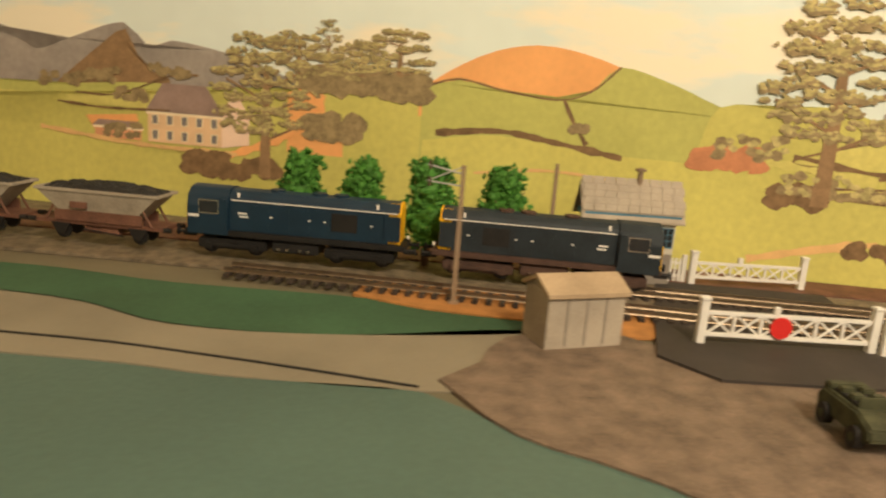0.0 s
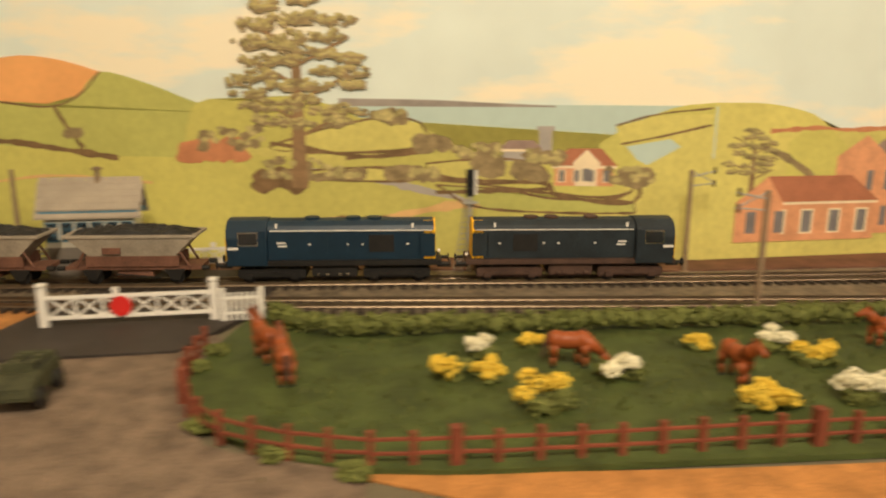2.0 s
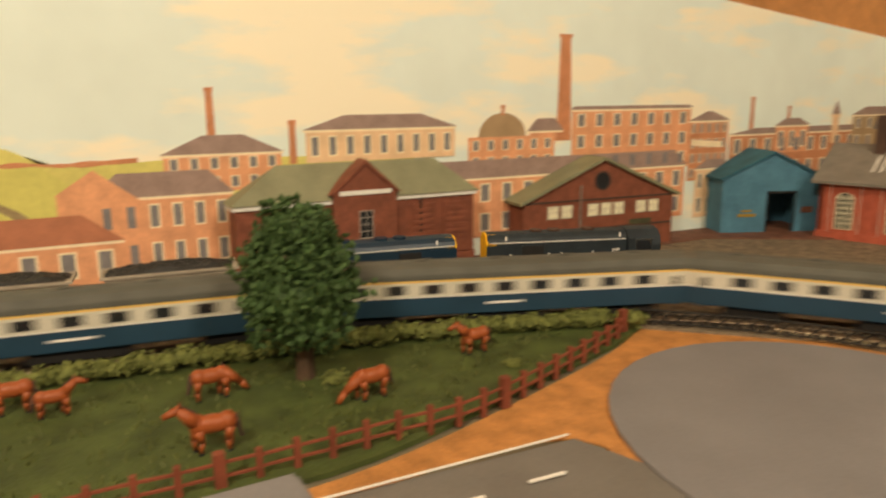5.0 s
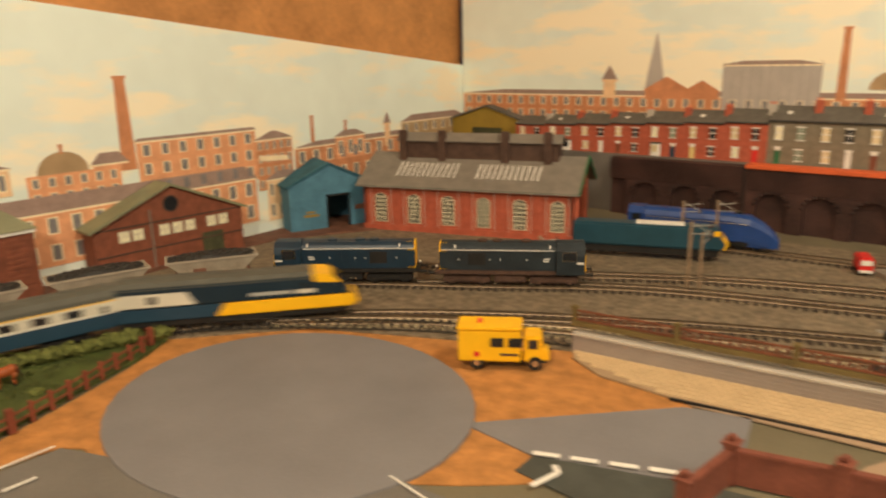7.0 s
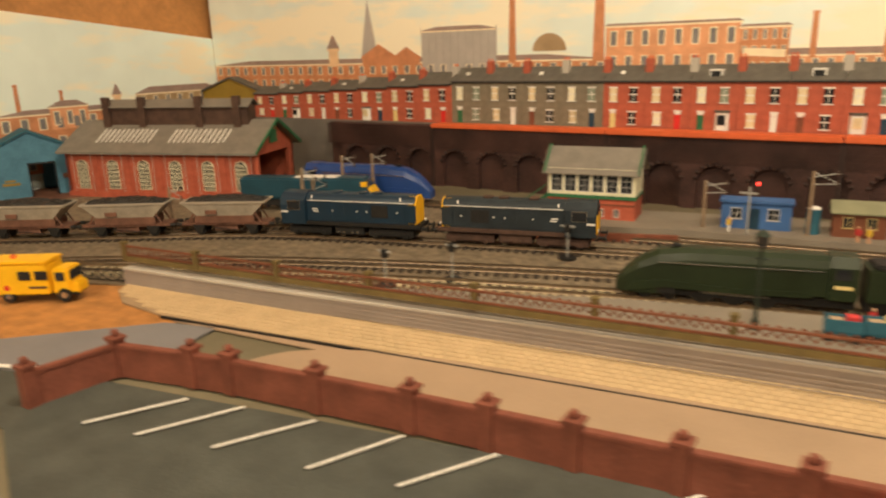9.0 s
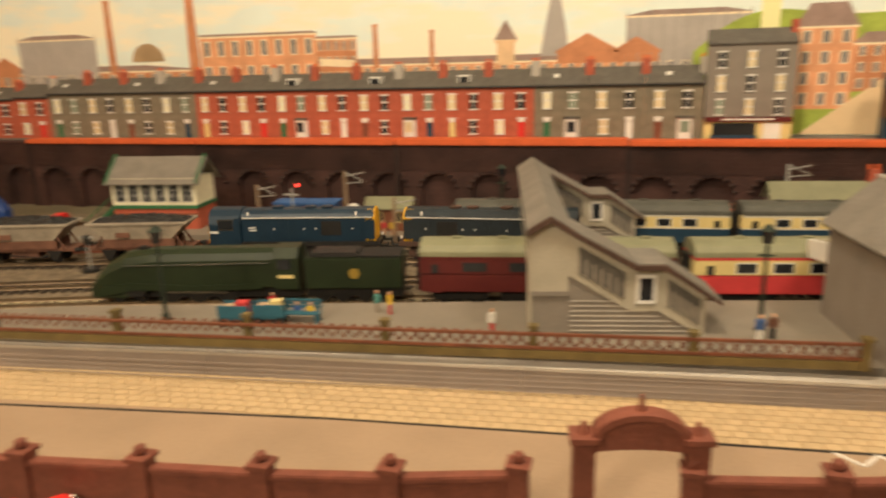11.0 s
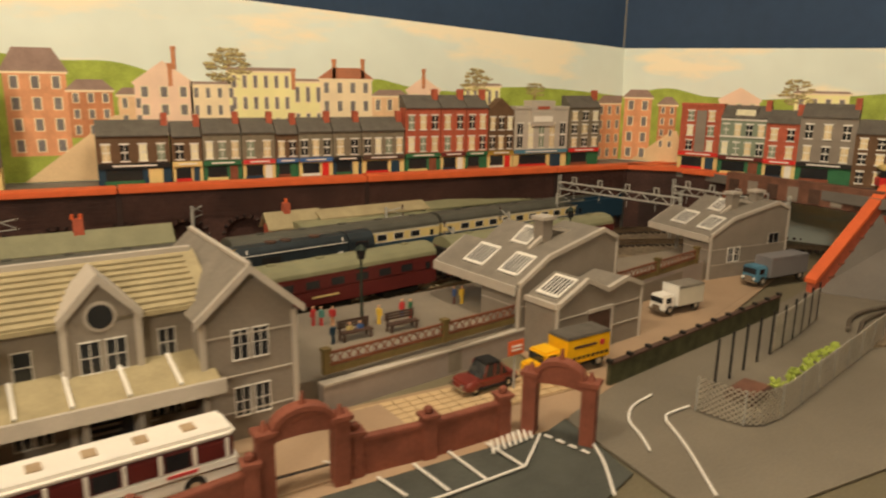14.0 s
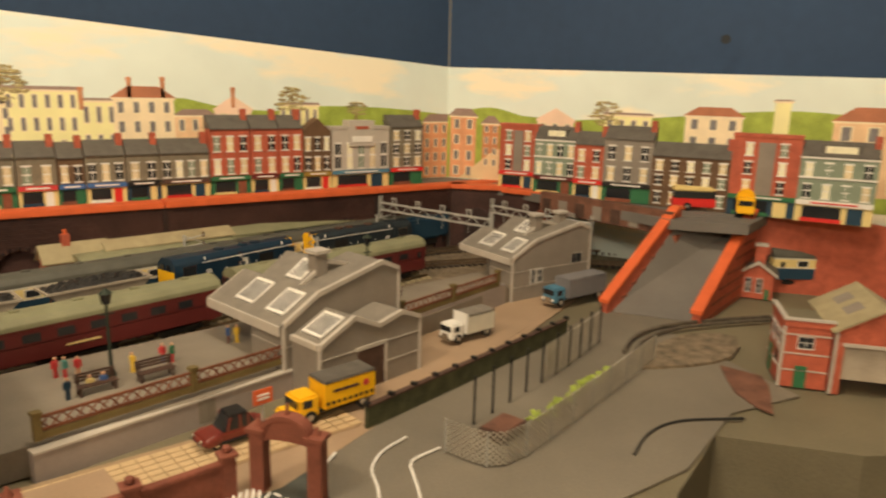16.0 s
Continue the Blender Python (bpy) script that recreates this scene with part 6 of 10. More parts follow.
part("loading_door", B(40, -0.8, 0, 72, 0.5, 34), "khaki", gb)
part("drainpipe", rod(bmesh.new(), (-30, -1.2, 0), (-30, -1.2, 78), 1.1, 7), "stone_grey", gb)
for z in (26, 60):
    part("string_course", B(-103, -0.9, z, 103, 0.2, z + 2), "brown_frame", gb)

ws = thing("wooden_shed", pose(-0.368, 0.905, 0.003, 0, 0, 68), "faded blue corrugated shed with an open doorway", "shed")
part("front_wall", prism(bmesh.new(), [(-70, 0), (-8, 0), (-8, 52), (28, 52), (28, 0), (62, 0), (62, 72), (0, 104), (-70, 72)], "y", 0, 3), "sky_blue_shed", ws)
for x in (-70, 60):
    part("side_wall", B(x, 3, 0, x + 2, 80, 72), "sky_blue_shed", ws)
part("back_wall", B(-68, 78, 0, 60, 80, 72), "sky_blue_shed", ws)
for s in (-1, 1):
    part("roof", prism(bmesh.new(), [(-4, 104), (-4, 107), (-4 + 72 * s, 73), (-4 + 72 * s, 70)], "y", -4, 82), "teal", ws)
part("door_frame", B(-10, -1, 0, -8, 1, 54), "black", ws)
part("door_frame", B(28, -1, 0, 30, 1, 54), "black", ws)
part("door_lintel", B(-10, -1, 52, 30, 1, 55), "black", ws)
for x in range(-66, 62, 8):
    if not -14 < x < 30:
        part("corrugation", B(x, -0.7, 1, x + 1.4, 0.2, 70), "sky_blue_shed", ws)
part("scrawl", B(-48, -0.9, 22, -24, 0.1, 26), "mustard", ws)
part("scrawl", B(-44, -0.9, 28, -30, 0.1, 31), "mustard", ws)
part("rust_patch", B(38, -0.9, 26, 54, 0.1, 34), "hopper_brown", ws)

# engine shed with roof vents
es = thing("engine_shed", pose(-0.160, 0.985, 0.003, 0, 0, 18), "red brick engine shed with slate roof and smoke vents", "engine shed")
part("wall", B(-172, 0, 0, 160, 6, 74), "brick_red", es)
part("back_wall", B(-172, 124, 0, 160, 130, 74), "brick_red", es)
part("end_wall", prism(bmesh.new(), [(0, 0), (130, 0), (130, 74), (65, 112), (0, 74)], "x", -172, -166), "brick_red", es)
part("portal_wall", prism(bmesh.new(), [(0, 0), (14, 0), (14, 66), (116, 66), (116, 0), (130, 0), (130, 74), (65, 112), (0, 74)], "x", 154, 160), "brick_red", es)
for s in (-1, 1):
    e = -10 if s < 0 else 140
    slope = part("roof", prism(bmesh.new(), [(e, 69), (65, 112), (65, 115.5), (e, 72.5)], "x", -180, 170), "slate", es)
    if s < 0:
        for x0 in (-120, 10):
            for i in range(12):
                part("skylight_bar", prism(bmesh.new(), [(12, 84.2), (40, 101.2), (40, 102.8), (12, 85.8)], "x", x0 + 8.5 * i, x0 + 8.5 * i + 2.2), "white", slope)
vent = part("roof_vent", B(-128, 52, 104, 128, 78, 138), "brown_frame", es)
part("vent_roof", tri_roof(-128, 128, 52, 78, 138, 8, 5), "slate", vent)
for x in (-128, -62, 40, 106):
    part("vent_post", B(x, 46, 100, x + 12, 52.5, 152), "brown_frame", vent)
for i in range(6):
    x = -142 + 56 * i
    arch = [(x - 9, 14), (x + 9, 14), (x + 9, 52), (x + 6, 56.5), (x, 58.5), (x - 6, 56.5), (x - 9, 52)]
    win = part("arched_window", prism(bmesh.new(), arch, "y", -0.8, 1.0), "glass_dark", es)
    part("window_frame", prism(bmesh.new(), [(x + (px - x) * 1.16, 14 + (pz - 14) * 1.04 - 1) for px, pz in arch], "y", -0.5, 0.6), "flower_white", win)
    for k in (-5.4, -1.8, 1.8, 5.4):
        part("glazing_bar", B(x + k - 0.45, -1.4, 14.5, x + k + 0.45, -0.6, 56), "flower_white", win)
    for z in (20, 26.5, 33, 39.5, 46, 52):
        part("glazing_bar", B(x - 8.6, -1.3, z, x + 8.6, -0.6, z + 0.8), "flower_white", win)
    for px in (-17, 17):
        part("panel_line", B(x + px - 0.4, -0.5, 9, x + px + 0.4, 0.2, 68), "stone_trim", es)
    part("pilaster", B(x + 24, -2.0, 0, x + 31, 0.2, 74), "brick_red", es)
part("plinth", B(-173, -2.2, 0, 161, 0.2, 9), "brick_red", es)
part("gable_board", prism(bmesh.new(), [(-10, 70), (65, 113), (140, 70), (140, 75), (65, 118), (-10, 75)], "x", 170.1, 172), "green_paint", es)
part("shed_door", B(161, 52, 80, 162.2, 76, 100), "green_paint", es)

mu = thing("mustard_shed", pose(-0.346, 1.304, 0.003) @ Matrix.Diagonal((1.42, 1, 1.08, 1)), "mustard-coloured printed warehouse above the embankment", "warehouse")
part("wall", prism(bmesh.new(), [(-60, 80), (60, 80), (60, 132), (0, 156), (-60, 132)], "y", 0, 20), "mustard", mu)
part("door", B(-24, -1, 96, 26, 0.5, 118), "khaki", mu)
part("bank", B(-90, -6, 0, 70, 22, 80), "dark_ballast", mu)
for s in (-1, 1):
    part("roof", prism(bmesh.new(), [(64 * s, 130), (0, 156), (0, 159), (65 * s, 133)], "y", -4, 21), "slate_dark", mu)

# strip of brown board behind the far track
sheet("back_verge", [(-0.60, -1.2), (-0.50, -0.40), (-0.445, -0.04), (-0.432, 0.3), (-0.432, 1.3), (-0.36, 1.3), (-0.30, 0.93), (-0.38, 0.80), (-0.378, 0.2), (-0.40, -0.10), (-0.455, -0.40), (-0.53, -1.2)], 0.0044, 0.003, "hopper_brown", "brown earth strip below the backscene", smooth=False)

# red and white lorry
lr = thing("delivery_lorry", pose(0.022, 0.116, 0.003, 0, 0, 272) @ Matrix.Diagonal((0.93, 0.93, 0.93, 1)), "white-cabbed delivery lorry with red sides and grey roof", "lorry")
part("cab", B(34, -13, 5, 58, 13, 30), "white", lr, bevel=3.0)
part("windscreen", B(54, -11, 18, 58.6, 11, 27), "glass_dark", lr, bevel=0.8)
part("body", B(-52, -15, 7, 33, 15, 38), "red", lr, bevel=0.6)
part("roof", B(-52.5, -15.4, 38, 33.5, 15.4, 43), "disc_grey", lr, bevel=2.0)
part("headboard", B(31, -15.4, 12, 36, 15.4, 46), "white", lr, bevel=0.6)
for y in (-15.3, 15.3):
    part("lettering_bar", B(-34, y - 0.3, 24, 4, y + 0.3, 28), "white", lr)
part("lettering_bar", B(36, -9, 36, 36.6, 9, 39), "red", lr)
for x in (-34, 44):
    for y in (-12, 12):
        part("wheel", rod(bmesh.new(), (x, y - 2.6, 6), (x, y + 2.6, 6), 6, 16), "black", lr)

# ---------------------------------------------------------------- retaining wall, street deck and terraces
rw = thing("retaining_wall", pose(0, 0, 0), "sooty dark brick retaining wall with blind arches", "wall", kind="structure")
WALL_Y = 1262
part("wall_core", B(-60, WALL_Y + 8, 0, 2030, WALL_Y + 20, 97), "wall_soot", rw)
ARCH_W, PITCH = 44, 66
bm, n = bmesh.new(), 31
for i in range(n):
    x = -30 + PITCH * i
    half = ARCH_W / 2
    arch = [(x + PITCH / 2 - half, 0), (x + PITCH / 2 - half, 38)] + [(x + PITCH / 2 - half * math.cos(math.pi * k / 8), 38 + 20 * math.sin(math.pi * k / 8)) for k in range(1, 8)] + [(x + PITCH / 2 + half, 38), (x + PITCH / 2 + half, 0)]
    prism(bm, [(x, 0)] + arch + [(x + PITCH, 0), (x + PITCH, 97), (x, 97)], "y", WALL_Y, WALL_Y + 8.2)
part("arcade", bm, "wall_soot", rw)
for i in range(14):
    part("brick_course", B(-60, WALL_Y - 1.1 - 0.5 * (i % 2), 62 + i * 2.5, 2030, WALL_Y + 0.2, 63.6 + i * 2.5), "wall_soot", rw)
for i in range(n):
    x = -30 + PITCH * i + PITCH / 2
    bm = bmesh.new()
    for k in range(9):
        a = math.pi * (k + 0.5) / 9
        rod(bm, (x - 23 * math.cos(a), WALL_Y - 1.0, 38 + 21 * math.sin(a)), (x - 26.5 * math.cos(a), WALL_Y - 1.0, 38 + 24.5 * math.sin(a)), 2.2, 4)
    part("arch_ring", bm, "wall_joint", rw)
for i in range(7):
    x = 160 + 290 * i
    part("pilaster", B(x - 3, WALL_Y - 2.4, 0, x + 3, WALL_Y + 0.3, 96), "wall_joint", rw)
for i in range(7):
    x = 160 + 290 * i
    part("coping", B(x + 0.5, WALL_Y - 5 - (i % 2), 94.5, x + 289, WALL_Y + 22, 101 + (i % 3) * 0.8), "coping_orange", rw, "bright orange painted coping", bevel=0.8)
solid("street_deck", B(-430, 1262 + 20, 0, 2110, 1344, 99), "tarmac_light", "raised street behind the retaining wall", "street", kind="structure")
# the same wall turned towards the road bridge
cw = thing("corner_wall", pose(0, 0, 0), "sooty brick corner of the retaining wall", "wall", kind="structure")
for (ax, ay), (bx, by) in (((2.030, 1.262), (2.092, 1.206)), ((2.092, 1.206), (2.122, 1.130))):
    m = pose(ax, ay, 0, 0, 0, math.degrees(math.atan2(by - ay, bx - ax)))
    d = math.hypot(bx - ax, by - ay) * 1000
    face = part("wall_face", B(0, 0, 0, d, 14, 97), "wall_soot", cw)
    face.matrix_basis = m
    cap = part("coping", B(0, -5, 94.5, d, 22, 101), "coping_orange", cw)
    cap.matrix_basis = m
    half, x = 20, d / 2
    ar = part("blind_arch", prism(bmesh.new(), [(x - half, 0), (x - half, 46)] + [(x - half * math.cos(math.pi * k / 8), 46 + 20 * math.sin(math.pi * k / 8)) for k in range(1, 8)] + [(x + half, 46), (x + half, 0)], "y", -1.4, 0.4), "wall_joint", cw)
    ar.matrix_basis = m
sheet("street_corner", [(2.035, 1.285), (2.10, 1.215), (2.13, 1.135), (2.150, 0.93), (2.215, 0.862), (2.33, 0.905), (2.105, 1.34), (2.035, 1.34)], 0.0985, 0.012, "tarmac_light", "street on the road bridge", "street", smooth=False)

DOORS = ["green_paint", "red", "cream", "coach_blue", "brick_dark", "white"]
GLASS = ["curtain", "glass_dark", "flower_white", "green_terrace", "curtain", "glass_dark"]


def sash(parent, x, z, w, h, y, k, red=False):
    """A terrace window: lintel, sill, curtained pane and a meeting bar."""
    win = part("window", B(x - w / 2, y - 0.5, z, x + w / 2, y + 0.2, z + h), GLASS[k % 6], parent)
    part("lintel", B(x - w / 2 - 1, y - 1.1, z + h, x + w / 2 + 1, y, z + h + 1.8), "white", win)
    part("sill", B(x - w / 2 - 1, y - 1.4, z - 1.4, x + w / 2 + 1, y, z), "white", win)
    part("sash_bar", B(x - w / 2, y - 0.9, z + h * 0.48, x + w / 2, y, z + h * 0.56), "white", win)
    part("mullion", B(x - 0.35, y - 0.8, z, x + 0.35, y, z + h), "white", win)
    return win


def terrace_house(x, w, wall_m, k, bay=False, dormer=False, tall=1.0):
    """One low-relief terraced house on the street."""
    ob = thing("terraced_house", pose(x, 1.292, 0.0992) @ Matrix.Diagonal((1, 1, tall, 1)), "low-relief %s terraced house with slate roof" % ("red brick" if wall_m == "brick_red" else "grey stone"), "house", "terraced houses")
    part("wall", B(0, 0, 0, w, 22, 66), wall_m, ob)
    part("roof", prism(bmesh.new(), [(-2.5, 65), (-2.5, 67), (26, 86), (30, 86), (30, 65)], "x", 0.2, w - 0.2), "slate_dark", ob)
    part("gutter", B(0.3, -2.8, 63.5, w - 0.3, -0.4, 65.2), "black", ob)
    st_ = part("chimney", B(w - 5, 12, 74, w + 5, 21, 95), "brick_red" if k % 3 else "stone_trim", ob)
    for i in (-2.5, 2.5):
        part("chimney_pot", rod(bmesh.new(), (w + i, 16, 95), (w + i, 16, 99), 1.4, 7), "coping_orange", st_)
    if k % 2:
        part("skylight", prism(bmesh.new(), [(9, 74.4), (14, 77.8), (14, 79), (9, 75.6)], "x", w * 0.35, w * 0.35 + 6), "white", ob)
    for i, fx in enumerate((0.24, 0.72)):
        sash(ob, w * fx, 38, 10.5, 18, 0, k * 2 + i)
    dx = w * (0.24 if k % 2 else 0.74)
    door = part("door", B(dx - 4, -0.7, 0.5, dx + 4, 0.2, 21), DOORS[(k * 5 + 1) % 6], ob)
    part("fanlight", B(dx - 4, -0.7, 21.4, dx + 4, 0.2, 25), "white", door)
    part("lintel", B(dx - 5, -1.1, 25, dx + 5, 0, 27), "white", door)
    gx = w * (0.70 if k % 2 else 0.28)
    if bay:
        by = part("bay_window", prism(bmesh.new(), [(gx - 9, 0), (gx - 6, -4.5), (gx + 6, -4.5), (gx + 9, 0)], "z", 0.5, 25), "white", ob)
        part("window", B(gx - 5, -5.0, 9, gx + 5, -4.2, 22), GLASS[k % 6], by)
        part("bay_roof", prism(bmesh.new(), [(gx - 10, 0), (gx - 7, -5.5), (gx + 7, -5.5), (gx + 10, 0)], "z", 25.1, 28), "slate_dark", by)
    else:
        sash(ob, gx, 7, 10.5, 16, 0, k + 2)
    if dormer:
        dm = part("dormer", B(w * 0.5 - 8, 4, 69, w * 0.5 + 8, 18, 80), "white", ob)
        part("window", B(w * 0.5 - 6, 3.3, 71, w * 0.5 + 6, 4.2, 78), "glass_dark", dm)
    return ob


k = 0
for x0, x1, m in ((-0.27, 0.18, "brick_red"), (0.18, 0.433, "grey_terrace"), (0.433, 0.913, "brick_red"), (0.913, 1.112, "grey_terrace")):
    n = round((x1 - x0) / 0.0625)
    w = (x1 - x0) / n
    for i in range(n):
        terrace_house(x0 + w * i, w * 1000 - 0.3, m, k, bay=(m == "brick_red" and k % 3 == 1) or (x0 > 0.9 and i % 2 == 0), dormer=x0 == 0.433 and i in (2, 4, 6), tall=0.66 + 0.045 * i if x0 < 0 else 1.0)
        k += 1


def shop(x, y, turn, w, h, wall_m, k, rows, cols, fascia, label, roof="slate_dark", gable=False, flat=False, ground=24, group="shops"):
    """A low-relief shop or town house with a fascia, shop window and rows of sash windows."""
    ob = thing("town_shop", pose(x, y, 0.0992, 0, 0, turn), label, "shop", group)
    part("wall", B(0, 0, ground, w, 20, h), wall_m, ob)
    part("ground_floor", B(0, 0.6, 0, w, 20, ground), wall_m if not fascia else "cream" if k % 2 else "green_paint" if k % 3 else "coach_blue", ob)
    if gable:
        part("gable", prism(bmesh.new(), [(0, h), (w, h), (w / 2, h + w * 0.42)], "y", 0, 18), wall_m, ob)
    elif flat:
        part("parapet", B(-0.5, -1.2, h, w + 0.5, 20, h + 4), "stone_trim" if wall_m != "brick_red" else "brick_red", ob)
    else:
        part("roof", prism(bmesh.new(), [(-2, h - 0.5), (-2, h + 1), (18, h + 17), (24, h + 17), (24, h - 0.5)], "x", 0.2, w - 0.2), roof, ob)
        part("chimney", B(w - 7, 10, h + 6, w, 18, h + 25), "brick_red", ob)
    dh = (h - ground - 4) / rows
    for j in range(rows):
        for i in range(cols):
            sash(ob, w * (i + 0.5) / cols, ground + 5 + dh * j, min(8.5, w / cols * 0.52), dh * 0.62, 0, k + i + j)
    if fascia:
        part("fascia", B(0.4, -2.2, ground - 3.5, w - 0.4, 0.4, ground + 2), fascia, ob, "painted shop fascia")
        part("lettering_bar", B(w * 0.2, -2.6, ground - 1.6, w * 0.8, -2.1, ground + 0.2), "white" if fascia != "white" else "red", ob)
        part("shop_window", B(w * 0.10, -0.3, 5, w * 0.60, 0.7, ground - 5), "glass_dark", ob)
        part("stall_riser", B(w * 0.08, -0.6, 0.4, w * 0.62, 0.7, 5), DOORS[k % 6], ob)
        part("shop_door", B(w * 0.68, -0.3, 0.4, w * 0.88, 0.7, ground - 5), DOORS[(k + 2) % 6], ob)
    else:
        part("door", B(w * 0.45, -0.6, 0.4, w * 0.55, 0.7, 16), "brown_frame", ob)
        for i in range(cols):
            if i != cols // 2:
                sash(ob, w * (i + 0.5) / cols, 5, 8, 14, 0.5, k + i)
    return ob


gh = shop(1.1135, 1.292, 0, 95, 108, "stone_grey", 3, 3, 3, "maroon", "tall grey stone corner house with shop front", group="")
x = 1.302
for i, (w, h, m, r, c_, f, flat) in enumerate(((78, 56, "brown_house", 1, 4, "black", 0), (34, 54, "brown_house", 1, 2, "cream", 0), (45, 57, "grey_terrace", 1, 3, "green_paint", 0), (40, 57, "grey_terrace", 1, 2, "cloth_red", 0), (28, 55, "brown_house", 1, 2, "bright_blue", 0), (44, 57, "grey_terrace", 1, 3, "bright_blue", 0), (38, 57, "grey_terrace", 1, 2, "black", 0), (60, 57, "grey_terrace", 1, 4, "brown_frame", 0))):
    shop(x, 1.292, 0, w - 0.4, h, m, i, r, c_, f, "low-relief small shop with slate roof and coloured front", ground=23)
    x += w * K * 1.02
for i, (w, h, m, r, c_, f, g_) in enumerate(((52, 86, "brick_red", 2, 3, "green_paint", 0), (38, 86, "brick_red", 2, 2, "maroon", 0), (34, 86, "brick_red", 2, 2, "green_paint", 0), (42, 82, "brown_house", 2, 3, "mustard", 1))):
    shop(x, 1.292, 0, w - 0.4, h, m, i + 2, r, c_, f, "three-storey town shop with painted fascia", gable=bool(g_))
    x += w * K * 1.02
cine = shop(x, 1.292, 0, 92, 84, "stone_trim", 1, 1, 5, "sky_blue_shed", "pale rendered cinema front with stepped parapet", flat=True, group="")
part("centre_tower", B(26, -3, 60, 66, 20, 96), "stone_trim", cine)
part("sign_panel", B(30, -4, 66, 62, -2.8, 74), "white", cine)
part("lettering_bar", B(36, -3.8, 84, 56, -2.8, 88), "brick_red", cine)
x += 0.095
shop(x, 1.292, 0, 56, 86, "grey_terrace", 4, 3, 3, "red", "grey stone three-storey shop at the street corner", group="")

# street on the far side of the bridge, turned with the room's wall
CD = Vector((0.485, -0.875)).normalized()
CA = math.degrees(math.atan2(CD.y, CD.x))


def high_street(d, off=0.048):
    v = Vector(BC) + CD * d + Vector((CD.y, -CD.x)) * off
    return v.x, v.y


d = 0.115
for i, (w, h, m, r, c_, f, g_, flat) in enumerate(((60, 92, "brick_red", 3, 2, "red", 0, 1), (62, 78, "green_terrace", 2, 4, "maroon", 0, 0), (42, 74, "brick_red", 2, 2, "red", 0, 0), (66, 84, "stone_grey", 2, 3, "black", 0, 0), (98, 66, "brown_house", 2, 5, "", 0, 0), (78, 96, "brick_red", 3, 2, "green_paint", 0, 1), (82, 78, "green_terrace", 2, 4, "white", 0, 0))):
    hx, hy = high_street(d)
    ob = shop(hx, hy, CA, w - 1, h, m, i + 1, r, c_, f, ("red brick" if m == "brick_red" else "pale green" if m == "green_terrace" else "grey stone" if m == "stone_grey" else "dark brown brick") + " low-relief high street building", flat=bool(flat), group="high street buildings")
    if flat:
        part("centre_panel", B(w * 0.38, -1.5, 26, w * 0.62, 0.2, h - 6), "stone_grey", ob)
    if m == "green_terrace":
        for z in (h - 3, 52):
            part("string_course", B(0, -1.6, z, w - 1, 0.2, z + 2), "white", ob)
        dm = part("dormer", B(w * 0.25, 2, h + 2, w * 0.75, 16, h + 14), "slate_dark", ob)
        part("window", B(w * 0.3, 1.2, h + 4, w * 0.7, 2.2, h + 12), "flower_white", dm)
    d += w * K * 1.03

# road bridge, ramp and their brick sides
br = thing("road_bridge", pose(2.122, 1.132, 0, 0, 0, -82), "stained stone road bridge parapet beside the ramp", "bridge")
part("parapet", B(0, -6, 78, 205, 6, 106), "hopper_brown", br, bevel=0.6)
for i in range(7):
    part("stain_panel", B(6 + 28 * i, -7, 80, 20 + 28 * i, -5.8, 98), "stone_grey" if i % 2 else "brown_frame", br)
part("abutment", B(195, -5, 0, 212, 20, 79), "brick_dark", br)
part("abutment", B(-4, -5, 0, 8, 20, 79), "brick_dark", br)

# ---------------------------------------------------------------- station: platforms, wall, fence, paving
PLAT_Z = 0.022
edge = [(0.20, 0.010), (0.235, 0.022), (0.45, 0.066), (0.79, 0.108), (1.05, 0.138), (1.29, 0.172), (1.50, 0.186), (1.86, 0.20)]
sheet("platform", [st(0.0, 0.004), st(0.9, 0.008), st(1.36, 0.040), st(1.86, 0.155)] + [st(*p) for p in edge[::-1]], PLAT_Z, 0.020, "platform_grey", "grey station platform with worn edge", "platform", smooth=False)
pw = thing("platform_wall", st_pose(0, 0), "pale boarded wall below the platform fence", "wall", kind="structure")
for i in range(5):
    part("wall_panel", B(200 * i, -5, 0, 200 * i + 199.6, 3.5, 18.4), "wall_tan", pw)
    part("wall_capping", B(200 * i, -6, 18.4, 200 * i + 199.8, 4.5, 20.4), "stone_trim", pw)
for i in range(5):
    part("board_line", B(0, -5.15, 3 + 3.4 * i, 1000, -4.9, 3.6 + 3.4 * i), "wall_tan", pw)


def lattice_fence(s0, s1, d, label, turn=0.0, height=17):
    """Olive posts with brown lattice panels between two rails."""
    L = (s1 - s0) * 1000
    ob = thing("platform_fence", st_pose(s0, d, 0.026, turn), label, "fence", "platform fences")
    n = max(2, round(L / 92))
    part("base_board", B(0, -1.2, 0, L, 1.2, 5), "fence_olive", ob)
    for z in (5.6, height - 3):
        part("rail", B(0, -0.9, z, L, 0.9, z + 1.6), "wood_brown", ob)
    for i in range(n + 1):
        x = L * i / n
        post = part("post", B(x - 2.2, -2.2, 0, x + 2.2, 2.2, height), "fence_olive", ob)
        part("post_cap", B(x - 2.9, -2.9, height, x + 2.9, 2.9, height + 2), "fence_olive", post)
    m = int(L / 7)
    bm = bmesh.new()
    for i in range(m):
        x = L * i / m
        rod(bm, (x, -0.3, 6), (x + 7, -0.3, height - 2.5), 0.6, 4)
        rod(bm, (x + 7, 0.3, 6), (x, 0.3, height - 2.5), 0.6, 4)
    tagged(part("lattice", bm, "wood_brown", ob), kind="stuff")
    return ob


